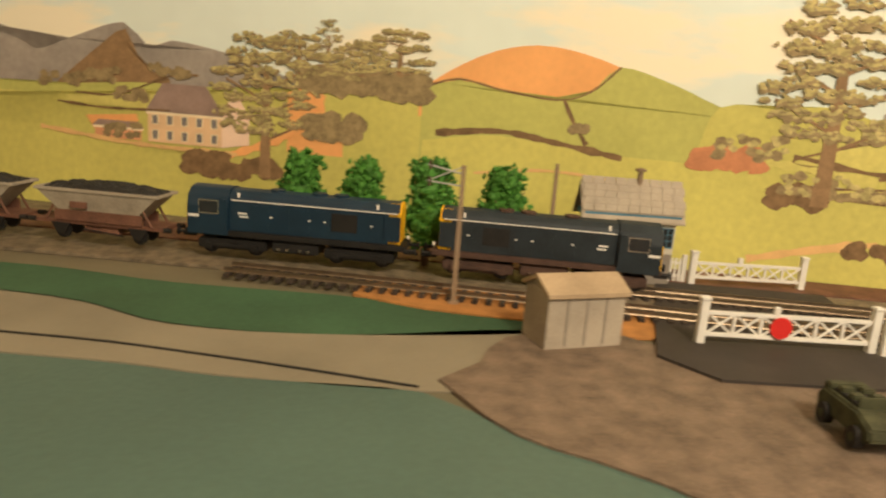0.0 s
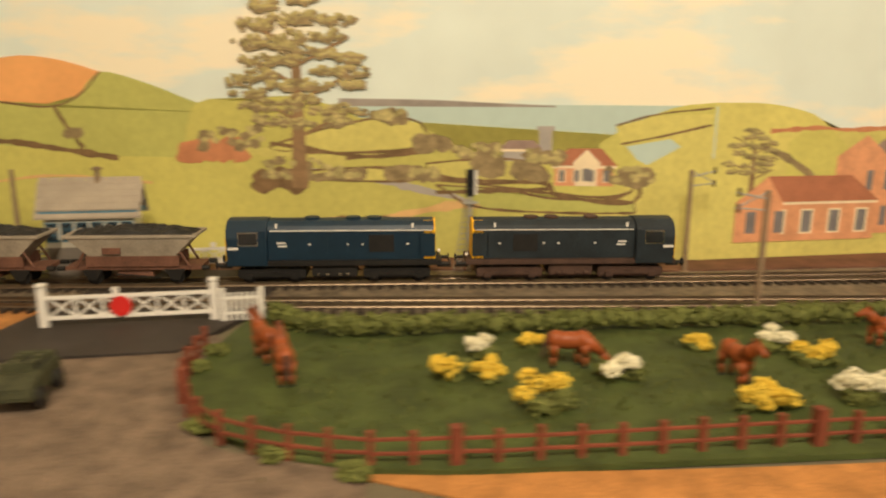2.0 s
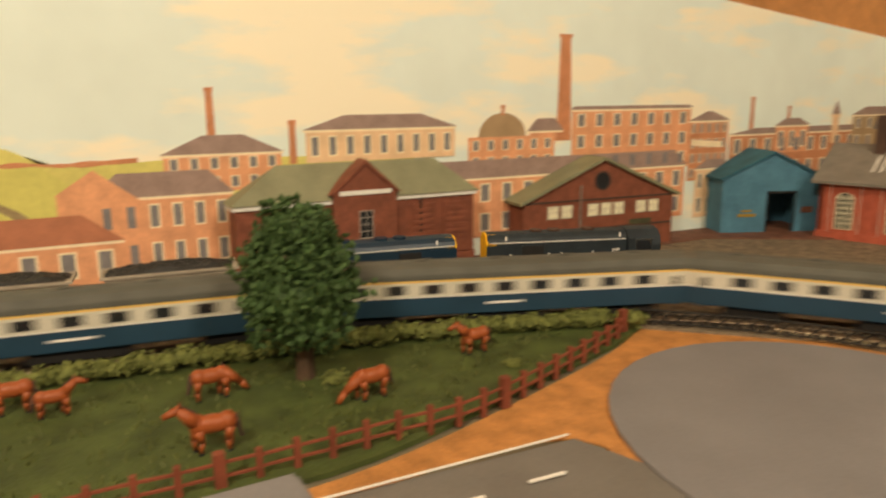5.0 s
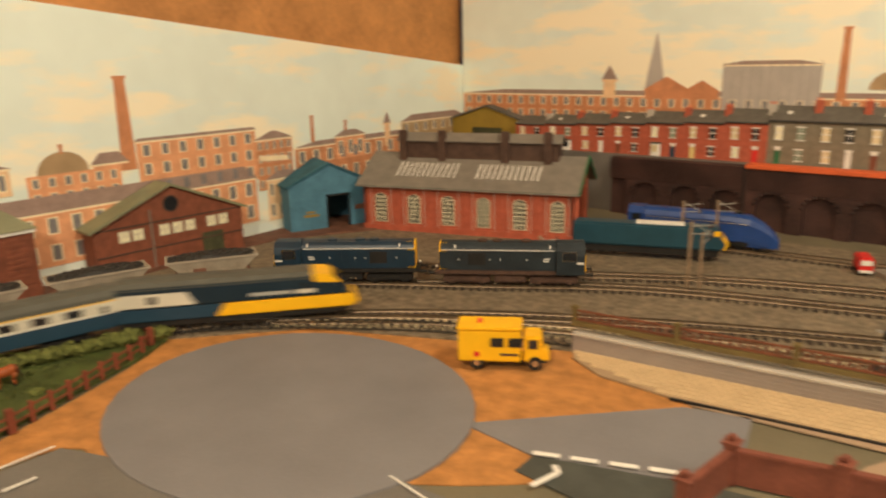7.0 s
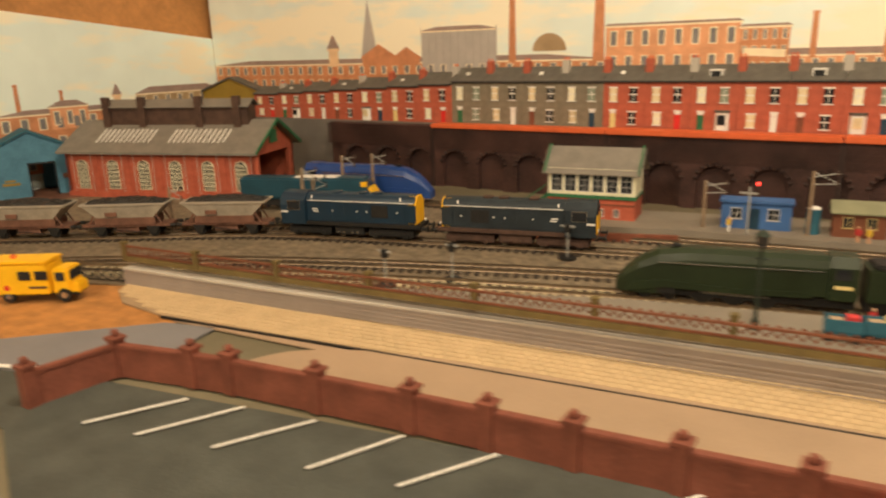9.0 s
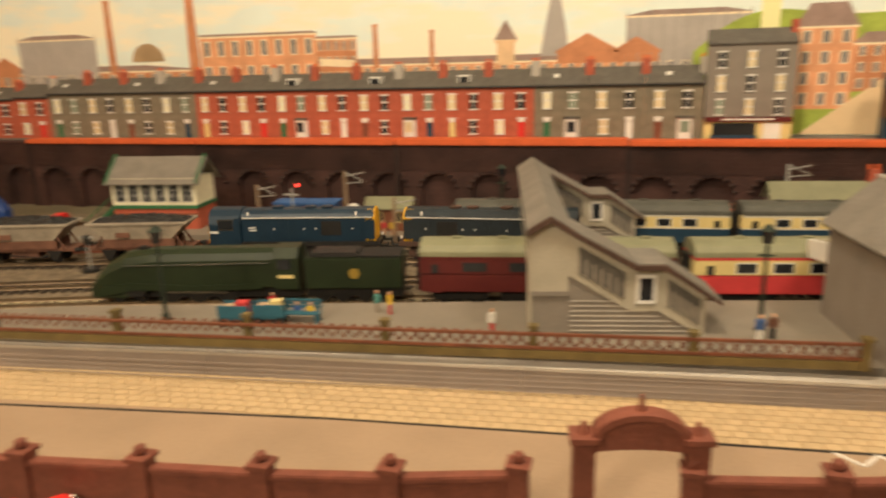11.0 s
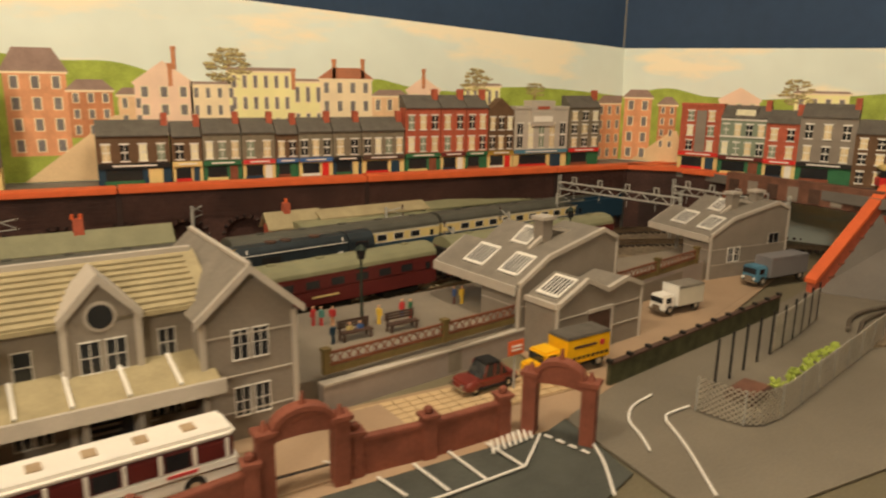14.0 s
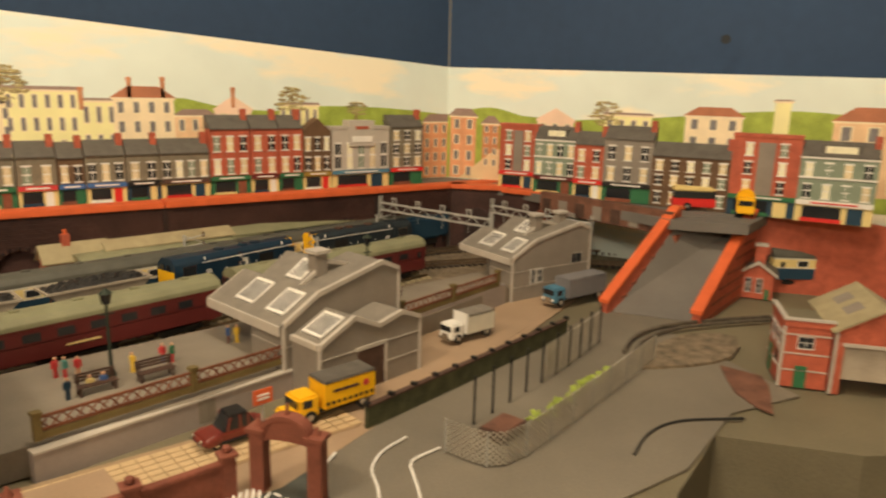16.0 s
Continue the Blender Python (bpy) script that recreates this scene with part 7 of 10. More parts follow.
lattice_fence(0.0, 0.985, 0.0, "brown lattice platform fence on olive posts")
lattice_fence(1.255, 1.455, 0.030, "brown lattice platform fence between station and goods shed", 9)
lattice_fence(1.60, 1.76, 0.10, "brown lattice platform fence beyond the goods shed", 12)
pw2 = thing("platform_wall", st_pose(1.25, 0.026, 0, 9), "pale boarded platform wall beside the goods shed", "wall", kind="structure")
part("wall_panel", B(0, -3, 0, 215, 3.5, 20), "wall_tan", pw2)
part("wall_capping", B(0, -4, 20, 215, 4.5, 21.6), "stone_trim", pw2)
pw3 = thing("platform_wall", st_pose(1.585, 0.098, 0, 12), "pale boarded platform wall behind the lorries", "wall", kind="structure")
part("wall_panel", B(0, -3, 0, 190, 3.5, 26), "wall_tan", pw3)

# small lattice fence at the end of the field
lf = thing("lattice_railing", pose(-0.172, 0.476, 0.003), "low dark lattice railing beside the track", "fence")
ln = Line([(-0.172, 0.476), (-0.083, 0.560), (0.03, 0.632), (0.10, 0.665), (0.185, 0.692)])
bm, prev = bmesh.new(), None
for i in range(41):
    p = (ln.at(ln.run[-1] * i / 40) - Vector((-0.172, 0.476))) * 1000
    if prev:
        for z in (2, 12):
            rod(bm, (prev.x, prev.y, z), (p.x, p.y, z), 0.7, 4)
        rod(bm, (prev.x, prev.y, 2), (p.x, p.y, 12), 0.6, 4)
        rod(bm, (prev.x, prev.y, 12), (p.x, p.y, 2), 0.6, 4)
    prev = p
part("lattice", bm, "black", lf)

pv = thing("pavement", st_pose(0, 0), "cream paving stones along the platform wall", "pavement", kind="structure")
part("bedding", prism(bmesh.new(), [(8, -20), (40, -42), (115, -56), (300, -54), (700, -50), (1000, -47), (1000, -3), (0, -3)], "z", 1.5, 3.2), "joint_tan", pv)
part("bedding", B(1225, -30, 1.5, 1440, 20, 3.0), "joint_tan", pv)
me = mesh_of(B(-4.3, -3.0, 0, 4.3, 3.0, 1.0, taper=0.25), "paving")
cnt = 0
rest = bmesh.new()
for j in range(7):
    for i in range(110):
        x, y = 8 + 9.3 * i + (4.6 if j % 2 else 0), -7 - 6.7 * j
        lim = -17 - 38 * min(1, x / 110)
        if x > 995 or y < max(lim, -50):
            continue
        if x > 640 and cnt < 290:
            ob = new("paving_stone", me)
            ob.parent, ob.location = pv, (x * K, y * K, 0.0032 + random.uniform(0, 0.0002))
            cnt += 1
        else:
            box(rest, x - 4.3, y - 3.0, 3.2, x + 4.3, y + 3.0, 4.2, taper=0.25)
for j in range(6):
    for i in range(23):
        box(rest, 1229 + 9.3 * i, -28 + 7.2 * j, 3.0, 1237.6 + 9.3 * i, -21.9 + 7.2 * j, 3.8)
tagged(part("paving_stones", rest, "paving", pv), kind="stuff")
# black strip stands in for the shade along the raised paving's edge
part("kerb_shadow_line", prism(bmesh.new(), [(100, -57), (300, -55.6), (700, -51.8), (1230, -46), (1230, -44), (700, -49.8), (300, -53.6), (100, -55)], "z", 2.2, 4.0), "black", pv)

# ---------------------------------------------------------------- station building
sx, sy = 1.180, 0.770
bd = thing("station_building", pose(sx, sy, 0.001, 0, 0, 8.8) @ Matrix.Diagonal((1.045, 1.05, 1.08, 1)), "grey stone two-storey station building with twin gables", "station building")
E_, WW, DD, RR = 80, 54, 110, 24


def gabled_wing(x0, x1, name):
    w = part(name, prism(bmesh.new(), [(x0, 0), (x1, 0), (x1, E_), ((x0 + x1) / 2, E_ + RR), (x0, E_)], "y", 0, DD), "stone_grey", bd)
    mid = (x0 + x1) / 2
    for s, e in ((-1, x0), (1, x1)):
        part("roof_slope", prism(bmesh.new(), [(e + 4 * s, E_ - 4), (mid, E_ + RR), (mid, E_ + RR + 2.4), (e + 5 * s, E_ - 2)], "y", -3, DD + 4), "slate", w)
        part("barge_board", prism(bmesh.new(), [(e + 5.5 * s, E_ - 6), (mid, E_ + RR - 2), (mid, E_ + RR + 3), (e + 5.5 * s, E_ - 1)], "y", -5, -3), "stone_trim", w)
        part("corner_stone", B(e - 1.6, -1.4, 0, e + 1.6, 1.6, E_ - 4), "stone_trim", w)
    for z in (20, 42, 66):
        part("course_line", B(x0 + 1.6, -0.6, z, x1 - 1.6, 0.2, z + 0.8), "stone_trim", w)
    for z in (18, 52):
        for dx in (-6, 6):
            window(w, mid + dx, z, 9, 17, 0, "white", (1, 1))
    part("ridge_cap", B(mid - 1.5, -3, E_ + RR + 1.6, mid + 1.5, DD + 4, E_ + RR + 3.4), "stone_trim", w)
    return w


gabled_wing(0, WW, "west_wing")
gabled_wing(164, 164 + WW, "east_wing")
mid = part("centre_block", B(WW, 22, 0, 168, DD - 6, 82), "stone_grey", bd)
part("centre_roof", prism(bmesh.new(), [(17, 80), (17, 82.5), (62, 104), (DD, 83), (DD, 80)], "x", WW - 10, 178), "tile_tan", mid)
for i in range(9):
    part("tile_course", prism(bmesh.new(), [(17.5 + 4.7 * i, 83.2 + 2.25 * i), (19 + 4.7 * i, 83.9 + 2.25 * i), (19 + 4.7 * i, 84.9 + 2.25 * i), (17.5 + 4.7 * i, 84.2 + 2.25 * i)], "x", WW - 2, 170), "tile_tan", mid)
part("centre_ridge", B(WW - 8, 60, 103, 176, 64, 106), "stone_trim", mid)
gbl = part("centre_gable", prism(bmesh.new(), [(98, 30), (134, 30), (134, 84), (116, 104), (98, 84)], "y", 17, 40), "stone_grey", bd)
for s in (-1, 1):
    part("gable_coping", prism(bmesh.new(), [(116 + 21 * s, 80), (116, 102), (116, 107), (116 + 21 * s, 85)], "y", 14.5, 44), "stone_trim", gbl)
part("round_window", rod(bmesh.new(), (116, 16.0, 84), (116, 17.4, 84), 6.5, 20), "glass_dark", gbl)
part("window_ring", rod(bmesh.new(), (116, 16.4, 84), (116, 17.3, 84), 8.2, 20), "stone_trim", gbl)
for x in (97.5, 134.5):
    part("pilaster", B(x - 1.8, 15.5, 0, x + 1.8, 17.4, 84), "stone_trim", gbl)
for dx in (-6.5, 6.5):
    window(gbl, 116 + dx, 54, 10, 17, 17, "white", (1, 1))
window(mid, 78, 54, 9, 16, 22, "white", (0, 1))
window(mid, 150, 54, 9, 16, 22, "white", (1, 1))
window(mid, 74, 18, 8, 14, 22, "white", (1, 0))
window(mid, 84, 18, 8, 14, 22, "white", (1, 0))
window(mid, 142, 18, 8, 14, 22, "white", (1, 0))
window(mid, 152, 18, 8, 14, 22, "white", (1, 0))
hall = part("entrance", B(104, 16.0, 0, 128, 17.3, 36), "glass_dark", bd)
for i in range(7):
    part("stair_slat", B(105, 15.2, 3 + 4 * i, 121, 16.2, 4.4 + 4 * i), "stone_grey", hall)
for x in (102, 129):
    part("entrance_pillar", B(x - 1.4, -4, 0, x + 1.4, 17, 41), "stone_trim", bd)
can = part("canopy", prism(bmesh.new(), [(-12, 42), (-12, 47), (22, 55), (22, 50)], "x", WW - 2, 170), "tile_tan", bd)
part("canopy_fascia", B(WW - 4, -14, 40, 172, -11.5, 48), "stone_trim", can)
for x in (70, 95, 122, 148):
    part("roof_light_bar", prism(bmesh.new(), [(-10, 48.2), (20, 55.2), (20, 56.4), (-10, 49.4)], "x", x, x + 2), "white", can)
part("post_box", rod(bmesh.new(), (160, 16, 0), (160, 16, 13), 2.6, 12), "red", bd, "red pillar box")
part("platform_canopy", prism(bmesh.new(), [(DD - 4, 58), (DD + 48, 48), (DD + 48, 56), (DD - 4, 66)], "x", 10, 205), "tile_tan", bd)
part("valance", B(8, DD + 47, 44, 207, DD + 49, 56), "white", bd)
part("canopy_end", prism(bmesh.new(), [(DD, 50), (DD + 48, 44), (DD + 48, 56), (DD, 64)], "x", 6, 9.5), "white", bd)

# ---------------------------------------------------------------- covered footbridge
fb = thing("footbridge", pose(0.986, 0.808, PLAT_Z, 0, 0, 10.5) @ Matrix.Diagonal((1.03, 1.05, 1.05, 1)), "covered station footbridge with cream panels and stone stairs", "footbridge")
SPAN = 262
part("tower_base", B(-11, 0, 0, 12, 28, 28), "stone_grey", fb)
part("tower", prism(bmesh.new(), [(-11, 28), (12, 28), (12, 65), (0.5, 73), (-11, 65)], "y", -0.5, 28), "bridge_cream", fb)
part("tower_plinth", B(-11.6, -1.4, 25, 12.6, 0.4, 28), "stone_grey", fb)
part("tower_corner", B(-12.4, -1.2, 0, -10.6, 29, 66), "bridge_cream", fb)
for s in (-1, 1):
    part("gable_trim", prism(bmesh.new(), [(0.5, 71), (0.5, 75.4), (0.5 + 14 * s, 66.5), (0.5 + 14 * s, 62.5)], "y", -4.5, -2.6), "brown_frame", fb)
dk = part("span", B(-10, 28, 30, 11, SPAN, 35), "stone_grey", fb)
for x in (-11, 12):
    side = part("span_side", B(x - 1, 28, 33, x + 1, SPAN, 65), "bridge_cream", dk)
    for i in range(7):
        part("span_window", B(x - 1.5, 36 + 31 * i, 44, x + 1.5, 60 + 31 * i, 60), "glass_dark", side)
for s in (-1, 1):
    part("span_roof", prism(bmesh.new(), [(0.5, 73), (0.5, 75.5), (0.5 + 14.5 * s, 66), (0.5 + 14.5 * s, 63.5)], "y", -4, SPAN + 6), "slate", fb)
for y0 in (0, SPAN - 30):
    prof = [(12, 0), (92, 0), (92, 4), (68, 20), (50, 20), (12, 43)]
    for y1 in (0, 26):
        side = part("stair_wall", prism(bmesh.new(), prof, "y", y0 + y1, y0 + y1 + 3), "stone_grey", fb)
        for i in range(7):
            part("stone_course", B(13, y0 + y1 - 0.5, 2 + 3.2 * i, 90 - 7.5 * i, y0 + y1 + 0.2, 2.6 + 3.2 * i), "stone_trim", side)
        pan = part("cream_panel", prism(bmesh.new(), [(12, 38), (50, 15.5), (67, 15.5), (94, -2 + 2), (94, 25), (68, 43), (52, 43), (12, 66)], "y", y0 + y1 - 1.2, y0 + y1 + 0.3), "bridge_cream", fb)
        for p, q, c0, c1 in ((18, 46, 39.5, 23), (72, 92, 19, 6)):
            part("stair_window", prism(bmesh.new(), [(p, c0), (q, c1), (q, c1 + 17), (p, c0 + 17)], "y", y0 + y1 - 1.8, y0 + y1 - 1.0), "slate_dark", pan)
            for k in range(7):
                x = p + (q - p) * k / 6
                z = c0 + (c1 - c0) * k / 6
                part("baluster", B(x - 0.5, y0 + y1 - 2.2, z, x + 0.5, y0 + y1 - 1.6, z + 11), "hut_grey", pan)
        win = part("stair_window", B(54, y0 + y1 - 1.8, 22, 64, y0 + y1 - 1.0, 37), "glass_dark", pan)
        for e in ((53, 20.5, 65, 22.5), (53, 36.5, 65, 38.5), (53, 22, 55, 37), (63, 22, 65, 37)):
            part("window_frame", B(e[0], y0 + y1 - 2.2, e[1], e[2], y0 + y1 - 1.4, e[3]), "white", win)
    part("stair_roof", prism(bmesh.new(), [(10, 66), (52, 43), (69, 43), (104, 21), (104, 23.4), (70, 46), (53, 46), (10, 69)], "y", y0 - 4, y0 + 33), "slate", fb)
    part("roof_edge", prism(bmesh.new(), [(12, 64), (52, 42), (69, 42), (104, 20), (104, 22), (70, 45), (53, 45), (12, 67)], "y", y0 - 5.2, y0 - 4), "brown_frame", fb)
    for y1 in (0, 26):
        part("end_post", B(92, y0 + y1 - 1, 0, 95, y0 + y1 + 3, 27), "bridge_cream", fb)
part("far_tower", B(-11, SPAN - 30, 0, 12, SPAN, 32), "stone_grey", fb)

# ---------------------------------------------------------------- goods sheds
# ---------------------------------------------------------------- forecourt road between kerb and car park wall
sheet("forecourt_road", [(0.40, 0.572), (0.70, 0.596), (0.90, 0.620), (1.00, 0.645), (1.17, 0.683), (1.36, 0.733), (1.50, 0.752)] + [st(1.28, -0.046), st(1.0, -0.0485), st(0.7, -0.0512), st(0.3, -0.0550)], 0.0038, 0.001, "road_tan", "tan station road beside the paving", "road")

sheet("station_forecourt", [st(0.985, -0.0475), st(1.30, -0.0445), st(1.29, 0.012), st(0.985, 0.002)], 0.0042, 0.001, "road_tan", "pale tan forecourt before the station", "pavement", smooth=False)

# ---------------------------------------------------------------- car park wall and gateways
def brick_wall_run(pts, label, h=24, skip=0):
    line = [Vector(p) for p in pts]
    ob = thing("car_park_wall", pose(line[0].x, line[0].y, 0.002), label, "wall", "car park walls")
    for a, b in zip(line, line[1:]):
        v = b - a
        m = pose(a.x - line[0].x, a.y - line[0].y, 0, 0, 0, math.degrees(math.atan2(v.y, v.x)))
        L = v.length * 1000
        p_ = part("wall_panel", B(0, -2.2, 0, L, 2.2, h - 3), "cp_wall", ob)
        p_.matrix_basis = m
        c_ = part("capping", B(0, -3, h - 3, L, 3, h), "cp_wall", ob, bevel=0.5)
        c_.matrix_basis = m
    for a in line[skip:]:
        q = (a - line[0]) * 1000
        post = part("post", B(q.x - 4, q.y - 4, 0, q.x + 4, q.y + 4, h + 3), "cp_wall", ob)
        part("post_cap", B(q.x - 5.2, q.y - 5.2, h + 3, q.x + 5.2, q.y + 5.2, h + 5), "cp_wall", post)
        part("finial", ball(bmesh.new(), (q.x, q.y, h + 7.5), 3.0, 1), "cp_wall", post)
    return ob


def gateway(x, y, turn, w, label):
    ob = thing("gateway_arch", pose(x, y, 0.002, 0, 0, turn), label, "gateway", "gateway arches")
    for px in (0, w):
        post = part("pier", B(px - 4.5, -4.5, 0, px + 4.5, 4.5, 40), "cp_wall", ob)
        part("pier_cap", B(px - 6, -6, 40, px + 6, 6, 42.6), "cp_wall", post)
        part("finial", rod(bmesh.new(), (px, 0, 42.6), (px, 0, 48), 2.6, 8, 0.8), "cp_wall", post)
    pts = [(4.5, 35)] + [(w / 2 - (w / 2 - 4.5) * math.cos(math.pi * k / 12), 35 + 2 * math.sin(math.pi * k / 12)) for k in range(1, 12)] + [(w - 4.5, 35), (w - 4.5, 40)] + [(w / 2 + (w / 2 - 4.5) * math.cos(math.pi * k / 12), 40 + 12 * math.sin(math.pi * k / 12)) for k in range(1, 12)] + [(4.5, 40)]
    part("arch", prism(bmesh.new(), pts, "y", -3.5, 3.5), "cp_wall", ob)
    part("arch_rim", prism(bmesh.new(), [(w / 2 - (w / 2 - 3) * math.cos(math.pi * k / 12), 41 + 12 * math.sin(math.pi * k / 12)) for k in range(13)] + [(w / 2 + (w / 2 - 5) * math.cos(math.pi * k / 12), 38.4 + 12 * math.sin(math.pi * k / 12)) for k in range(13)], "y", -4.6, 4.6), "cp_wall", ob)
    part("crown_finial", rod(bmesh.new(), (w / 2, 0, 52), (w / 2, 0, 60), 1.8, 7, 0.8), "cp_wall", ob)
    return ob


brick_wall_run([(0.347, 0.500), (0.356, 0.556)], "red-brown brick wall at the car park entrance")
brick_wall_run([(0.356, 0.556), (0.416, 0.568), (0.446, 0.572), (0.511, 0.577), (0.574, 0.582), (0.621, 0.585), (0.668, 0.589), (0.720, 0.594), (0.775, 0.600), (0.832, 0.607), (0.887, 0.614), (0.942, 0.624), (0.994, 0.638)], "red-brown brick car park wall with capped posts", skip=1)
gateway(1.020, 0.644, 11, 46, "red-brown brick gateway arch to the station forecourt")
brick_wall_run([(1.064, 0.650), (1.120, 0.661), (1.168, 0.674), (1.213, 0.687), (1.258, 0.700), (1.302, 0.712), (1.358, 0.730)], "red-brown brick car park wall behind the coach")
gateway(1.366, 0.734, 4, 42, "red-brown brick gateway arch beside the parked cars")
brick_wall_run([(1.416, 0.742), (1.460, 0.744), (1.512, 0.751)], "red-brown brick wall at the end of the car park")
for p in (((0.40, 0.50), (0.43, 0.552)), ((0.44, 0.505), (0.47, 0.560)), ((0.49, 0.515), (0.52, 0.566)), ((0.55, 0.522), (0.575, 0.574)), ((0.60, 0.53), (0.63, 0.580)), ((0.70, 0.55), (0.735, 0.600)), ((0.80, 0.575), (0.84, 0.625)), ((1.255, 0.655), (1.235, 0.700)), ((1.285, 0.662), (1.265, 0.704)), ((1.33, 0.672), (1.31, 0.71))):
    mark(*p[0], *p[1], 0.0016, 0.0045)
for i in range(4):
    mark(0.243 + 0.023 * i, 0.512 + 0.0085 * i, 0.260 + 0.023 * i, 0.5185 + 0.0085 * i, 0.004, 0.0048)
mark(0.262, 0.478, 0.268, 0.500, 0.004, 0.0048)
mark(0.268, 0.500, 0.262, 0.506, 0.004, 0.0048)
mark(0.185, 0.434, 0.245, 0.425, 0.0012, 0.0048)
zig = [st(0.955 + 0.010 * i, -0.052 - (0.011 if i % 2 else 0.0)) for i in range(12)]
for a, b in zip(zig, zig[1:]):
    mark(a[0], a[1], b[0], b[1], 0.0016, 0.0040)
for i in range(4):
    mark(*st(1.018, -0.056 - 0.0024 * i), *st(1.032, -0.056 - 0.0024 * i), 0.0013, 0.0048)
zig = [st(1.225 + 0.010 * i, -0.040 - (0.011 if i % 2 else 0.0)) for i in range(11)]
for a, b in zip(zig, zig[1:]):
    mark(a[0], a[1], b[0], b[1], 0.0016, 0.0040)

# ---------------------------------------------------------------- standing trains and engines
plat_line, loop_line, branch_line = Line(PLATFORM), Line(LOOP), Line(BRANCH)


def stand_at(line, x, half=0.09, turn=0.0):
    """The pose on a line where it passes x."""
    s = next(s for s, p in zip(line.run, line.pts) if p.x >= x)
    return line.stand(s, half, RAIL - 0.0005) @ pose(0, 0, 0, 0, 0, turn)


def streamliner(m, paint, label, tender=True):
    """A streamlined steam locomotive with tender; its wedge nose points to -x."""
    ob = thing("steam_locomotive", m, label, "locomotive", "steam locomotives")
    bm = bmesh.new()
    secs = [(-142, 8, 5, 16), (-134, 11, 5, 26), (-122, 13, 5, 37), (-105, 14, 6, 46), (-80, 14.5, 14, 49), (-10, 14.5, 16, 49.5), (32, 15, 16, 50)]
    rings = []
    for x, hw, z0, z1 in secs:
        zz = z0 + (z1 - z0) * 0.72
        rings.append([bm.verts.new(Vector(p) * K) for p in ((x, -hw, z0), (x, hw, z0), (x, hw, zz), (x, hw * 0.82, z0 + (z1 - z0) * 0.9), (x, hw * 0.4, z1), (x, -hw * 0.4, z1), (x, -hw * 0.82, z0 + (z1 - z0) * 0.9), (x, -hw, zz))])
    for a, b in zip(rings, rings[1:]):
        for i in range(8):
            bm.faces.new((a[i], a[(i + 1) % 8], b[(i + 1) % 8], b[i]))
    bm.faces.new(rings[0][::-1])
    bm.faces.new(rings[-1])
    bmesh.ops.recalc_face_normals(bm, faces=bm.faces[:])
    casing = part("casing", bm, paint, ob, smooth=False)
    for y in (-1, 1):
        part("valance", prism(bmesh.new(), [(-134, 6), (-126, 16), (-100, 20), (-40, 17), (20, 19), (20, 14), (-40, 12), (-98, 13), (-120, 9)], "y", 14.6 * y - 0.5, 14.6 * y + 0.5), paint, casing)
        part("handrail", rod(bmesh.new(), (-104, 15 * y, 36), (28, 15.4 * y, 38), 0.4, 5), "chrome", casing)
        for x in (-66, -40, -14):
            part("driving_wheel", rod(bmesh.new(), (x, 9 * y - 1.2, 12), (x, 9 * y + 1.2, 12), 12, 22), "black", ob)
        for x in (-116, -94):
            part("bogie_wheel", rod(bmesh.new(), (x, 9 * y - 1.2, 6.2), (x, 9 * y + 1.2, 6.2), 6.2, 16), "black", ob)
        part("connecting_rod", B(-68, 11.5 * y - 0.5, 9, -12, 11.5 * y + 0.5, 11), "chrome", ob)
        part("cylinder", B(-106, 12 * y - 2.4, 6, -88, 12 * y + 2.4, 14), "black", ob, bevel=1.0)
    cab = part("cab", prism(bmesh.new(), [(-16, 14), (16, 14), (16, 42), (10, 50.5), (-10, 50.5), (-16, 42)], "x", 32.2, 54), paint, ob)
    for y in (-1, 1):
        part("cab_window", B(36, 16 * y - 0.4, 32, 48, 16 * y + 0.4, 41), "glass_dark", cab)
        part("number_bar", B(36, 16 * y - 0.4, 24, 50, 16 * y + 0.4, 27), "cream", cab)
    part("chimney", B(-96, -4, 47, -86, 4, 50.5), "black", casing, bevel=1.5)
    part("frame", B(-120, -9, 5, 54, 9, 14), "black", ob)
    if tender:
        t = part("tender", B(60, -16, 14, 146, 16, 42), paint, ob, bevel=1.0)
        part("coal_space", B(64, -14, 41, 108, 14, 46), "coal", t, bevel=1.5)
        part("tender_top", B(108, -15, 42, 145, 15, 44), "black", t)
        for y in (-1, 1):
            part("crest", rod(bmesh.new(), (104, 15.9 * y, 28), (104, 16.4 * y, 28), 5.2, 6), "mustard", t)
            for x in (74, 92, 112, 130):
                part("tender_wheel", rod(bmesh.new(), (x, 9 * y - 1.2, 7.5), (x, 9 * y + 1.2, 7.5), 7.5, 18), "black", t)
        part("tender_frame", B(60, -12, 6, 146, 12, 14), "black", t)
    return ob


streamliner(stand_at(plat_line, 0.720, 0.10) @ Matrix.Diagonal((0.91, 0.91, 0.91, 1)), "loco_green", "dull green streamlined steam locomotive with tender")
streamliner(stand_at(branch_line, 0.10, 0.06, 180), "a4_blue", "bright blue streamlined steam locomotive by the engine shed", tender=False)
dl = thing("diesel_locomotive", pose(0.112, 1.022, 0.008, 0, 0, 20) @ Matrix.Diagonal((0.86, 0.86, 0.84, 1)), "long dark teal diesel locomotive with yellow end", "locomotive")
part("body", prism(bmesh.new(), [(-115, 14), (108, 14), (112, 26), (104, 36), (98, 50), (-115, 50)], "y", -16.5, 16.5), "diesel_teal", dl, bevel=3.0)
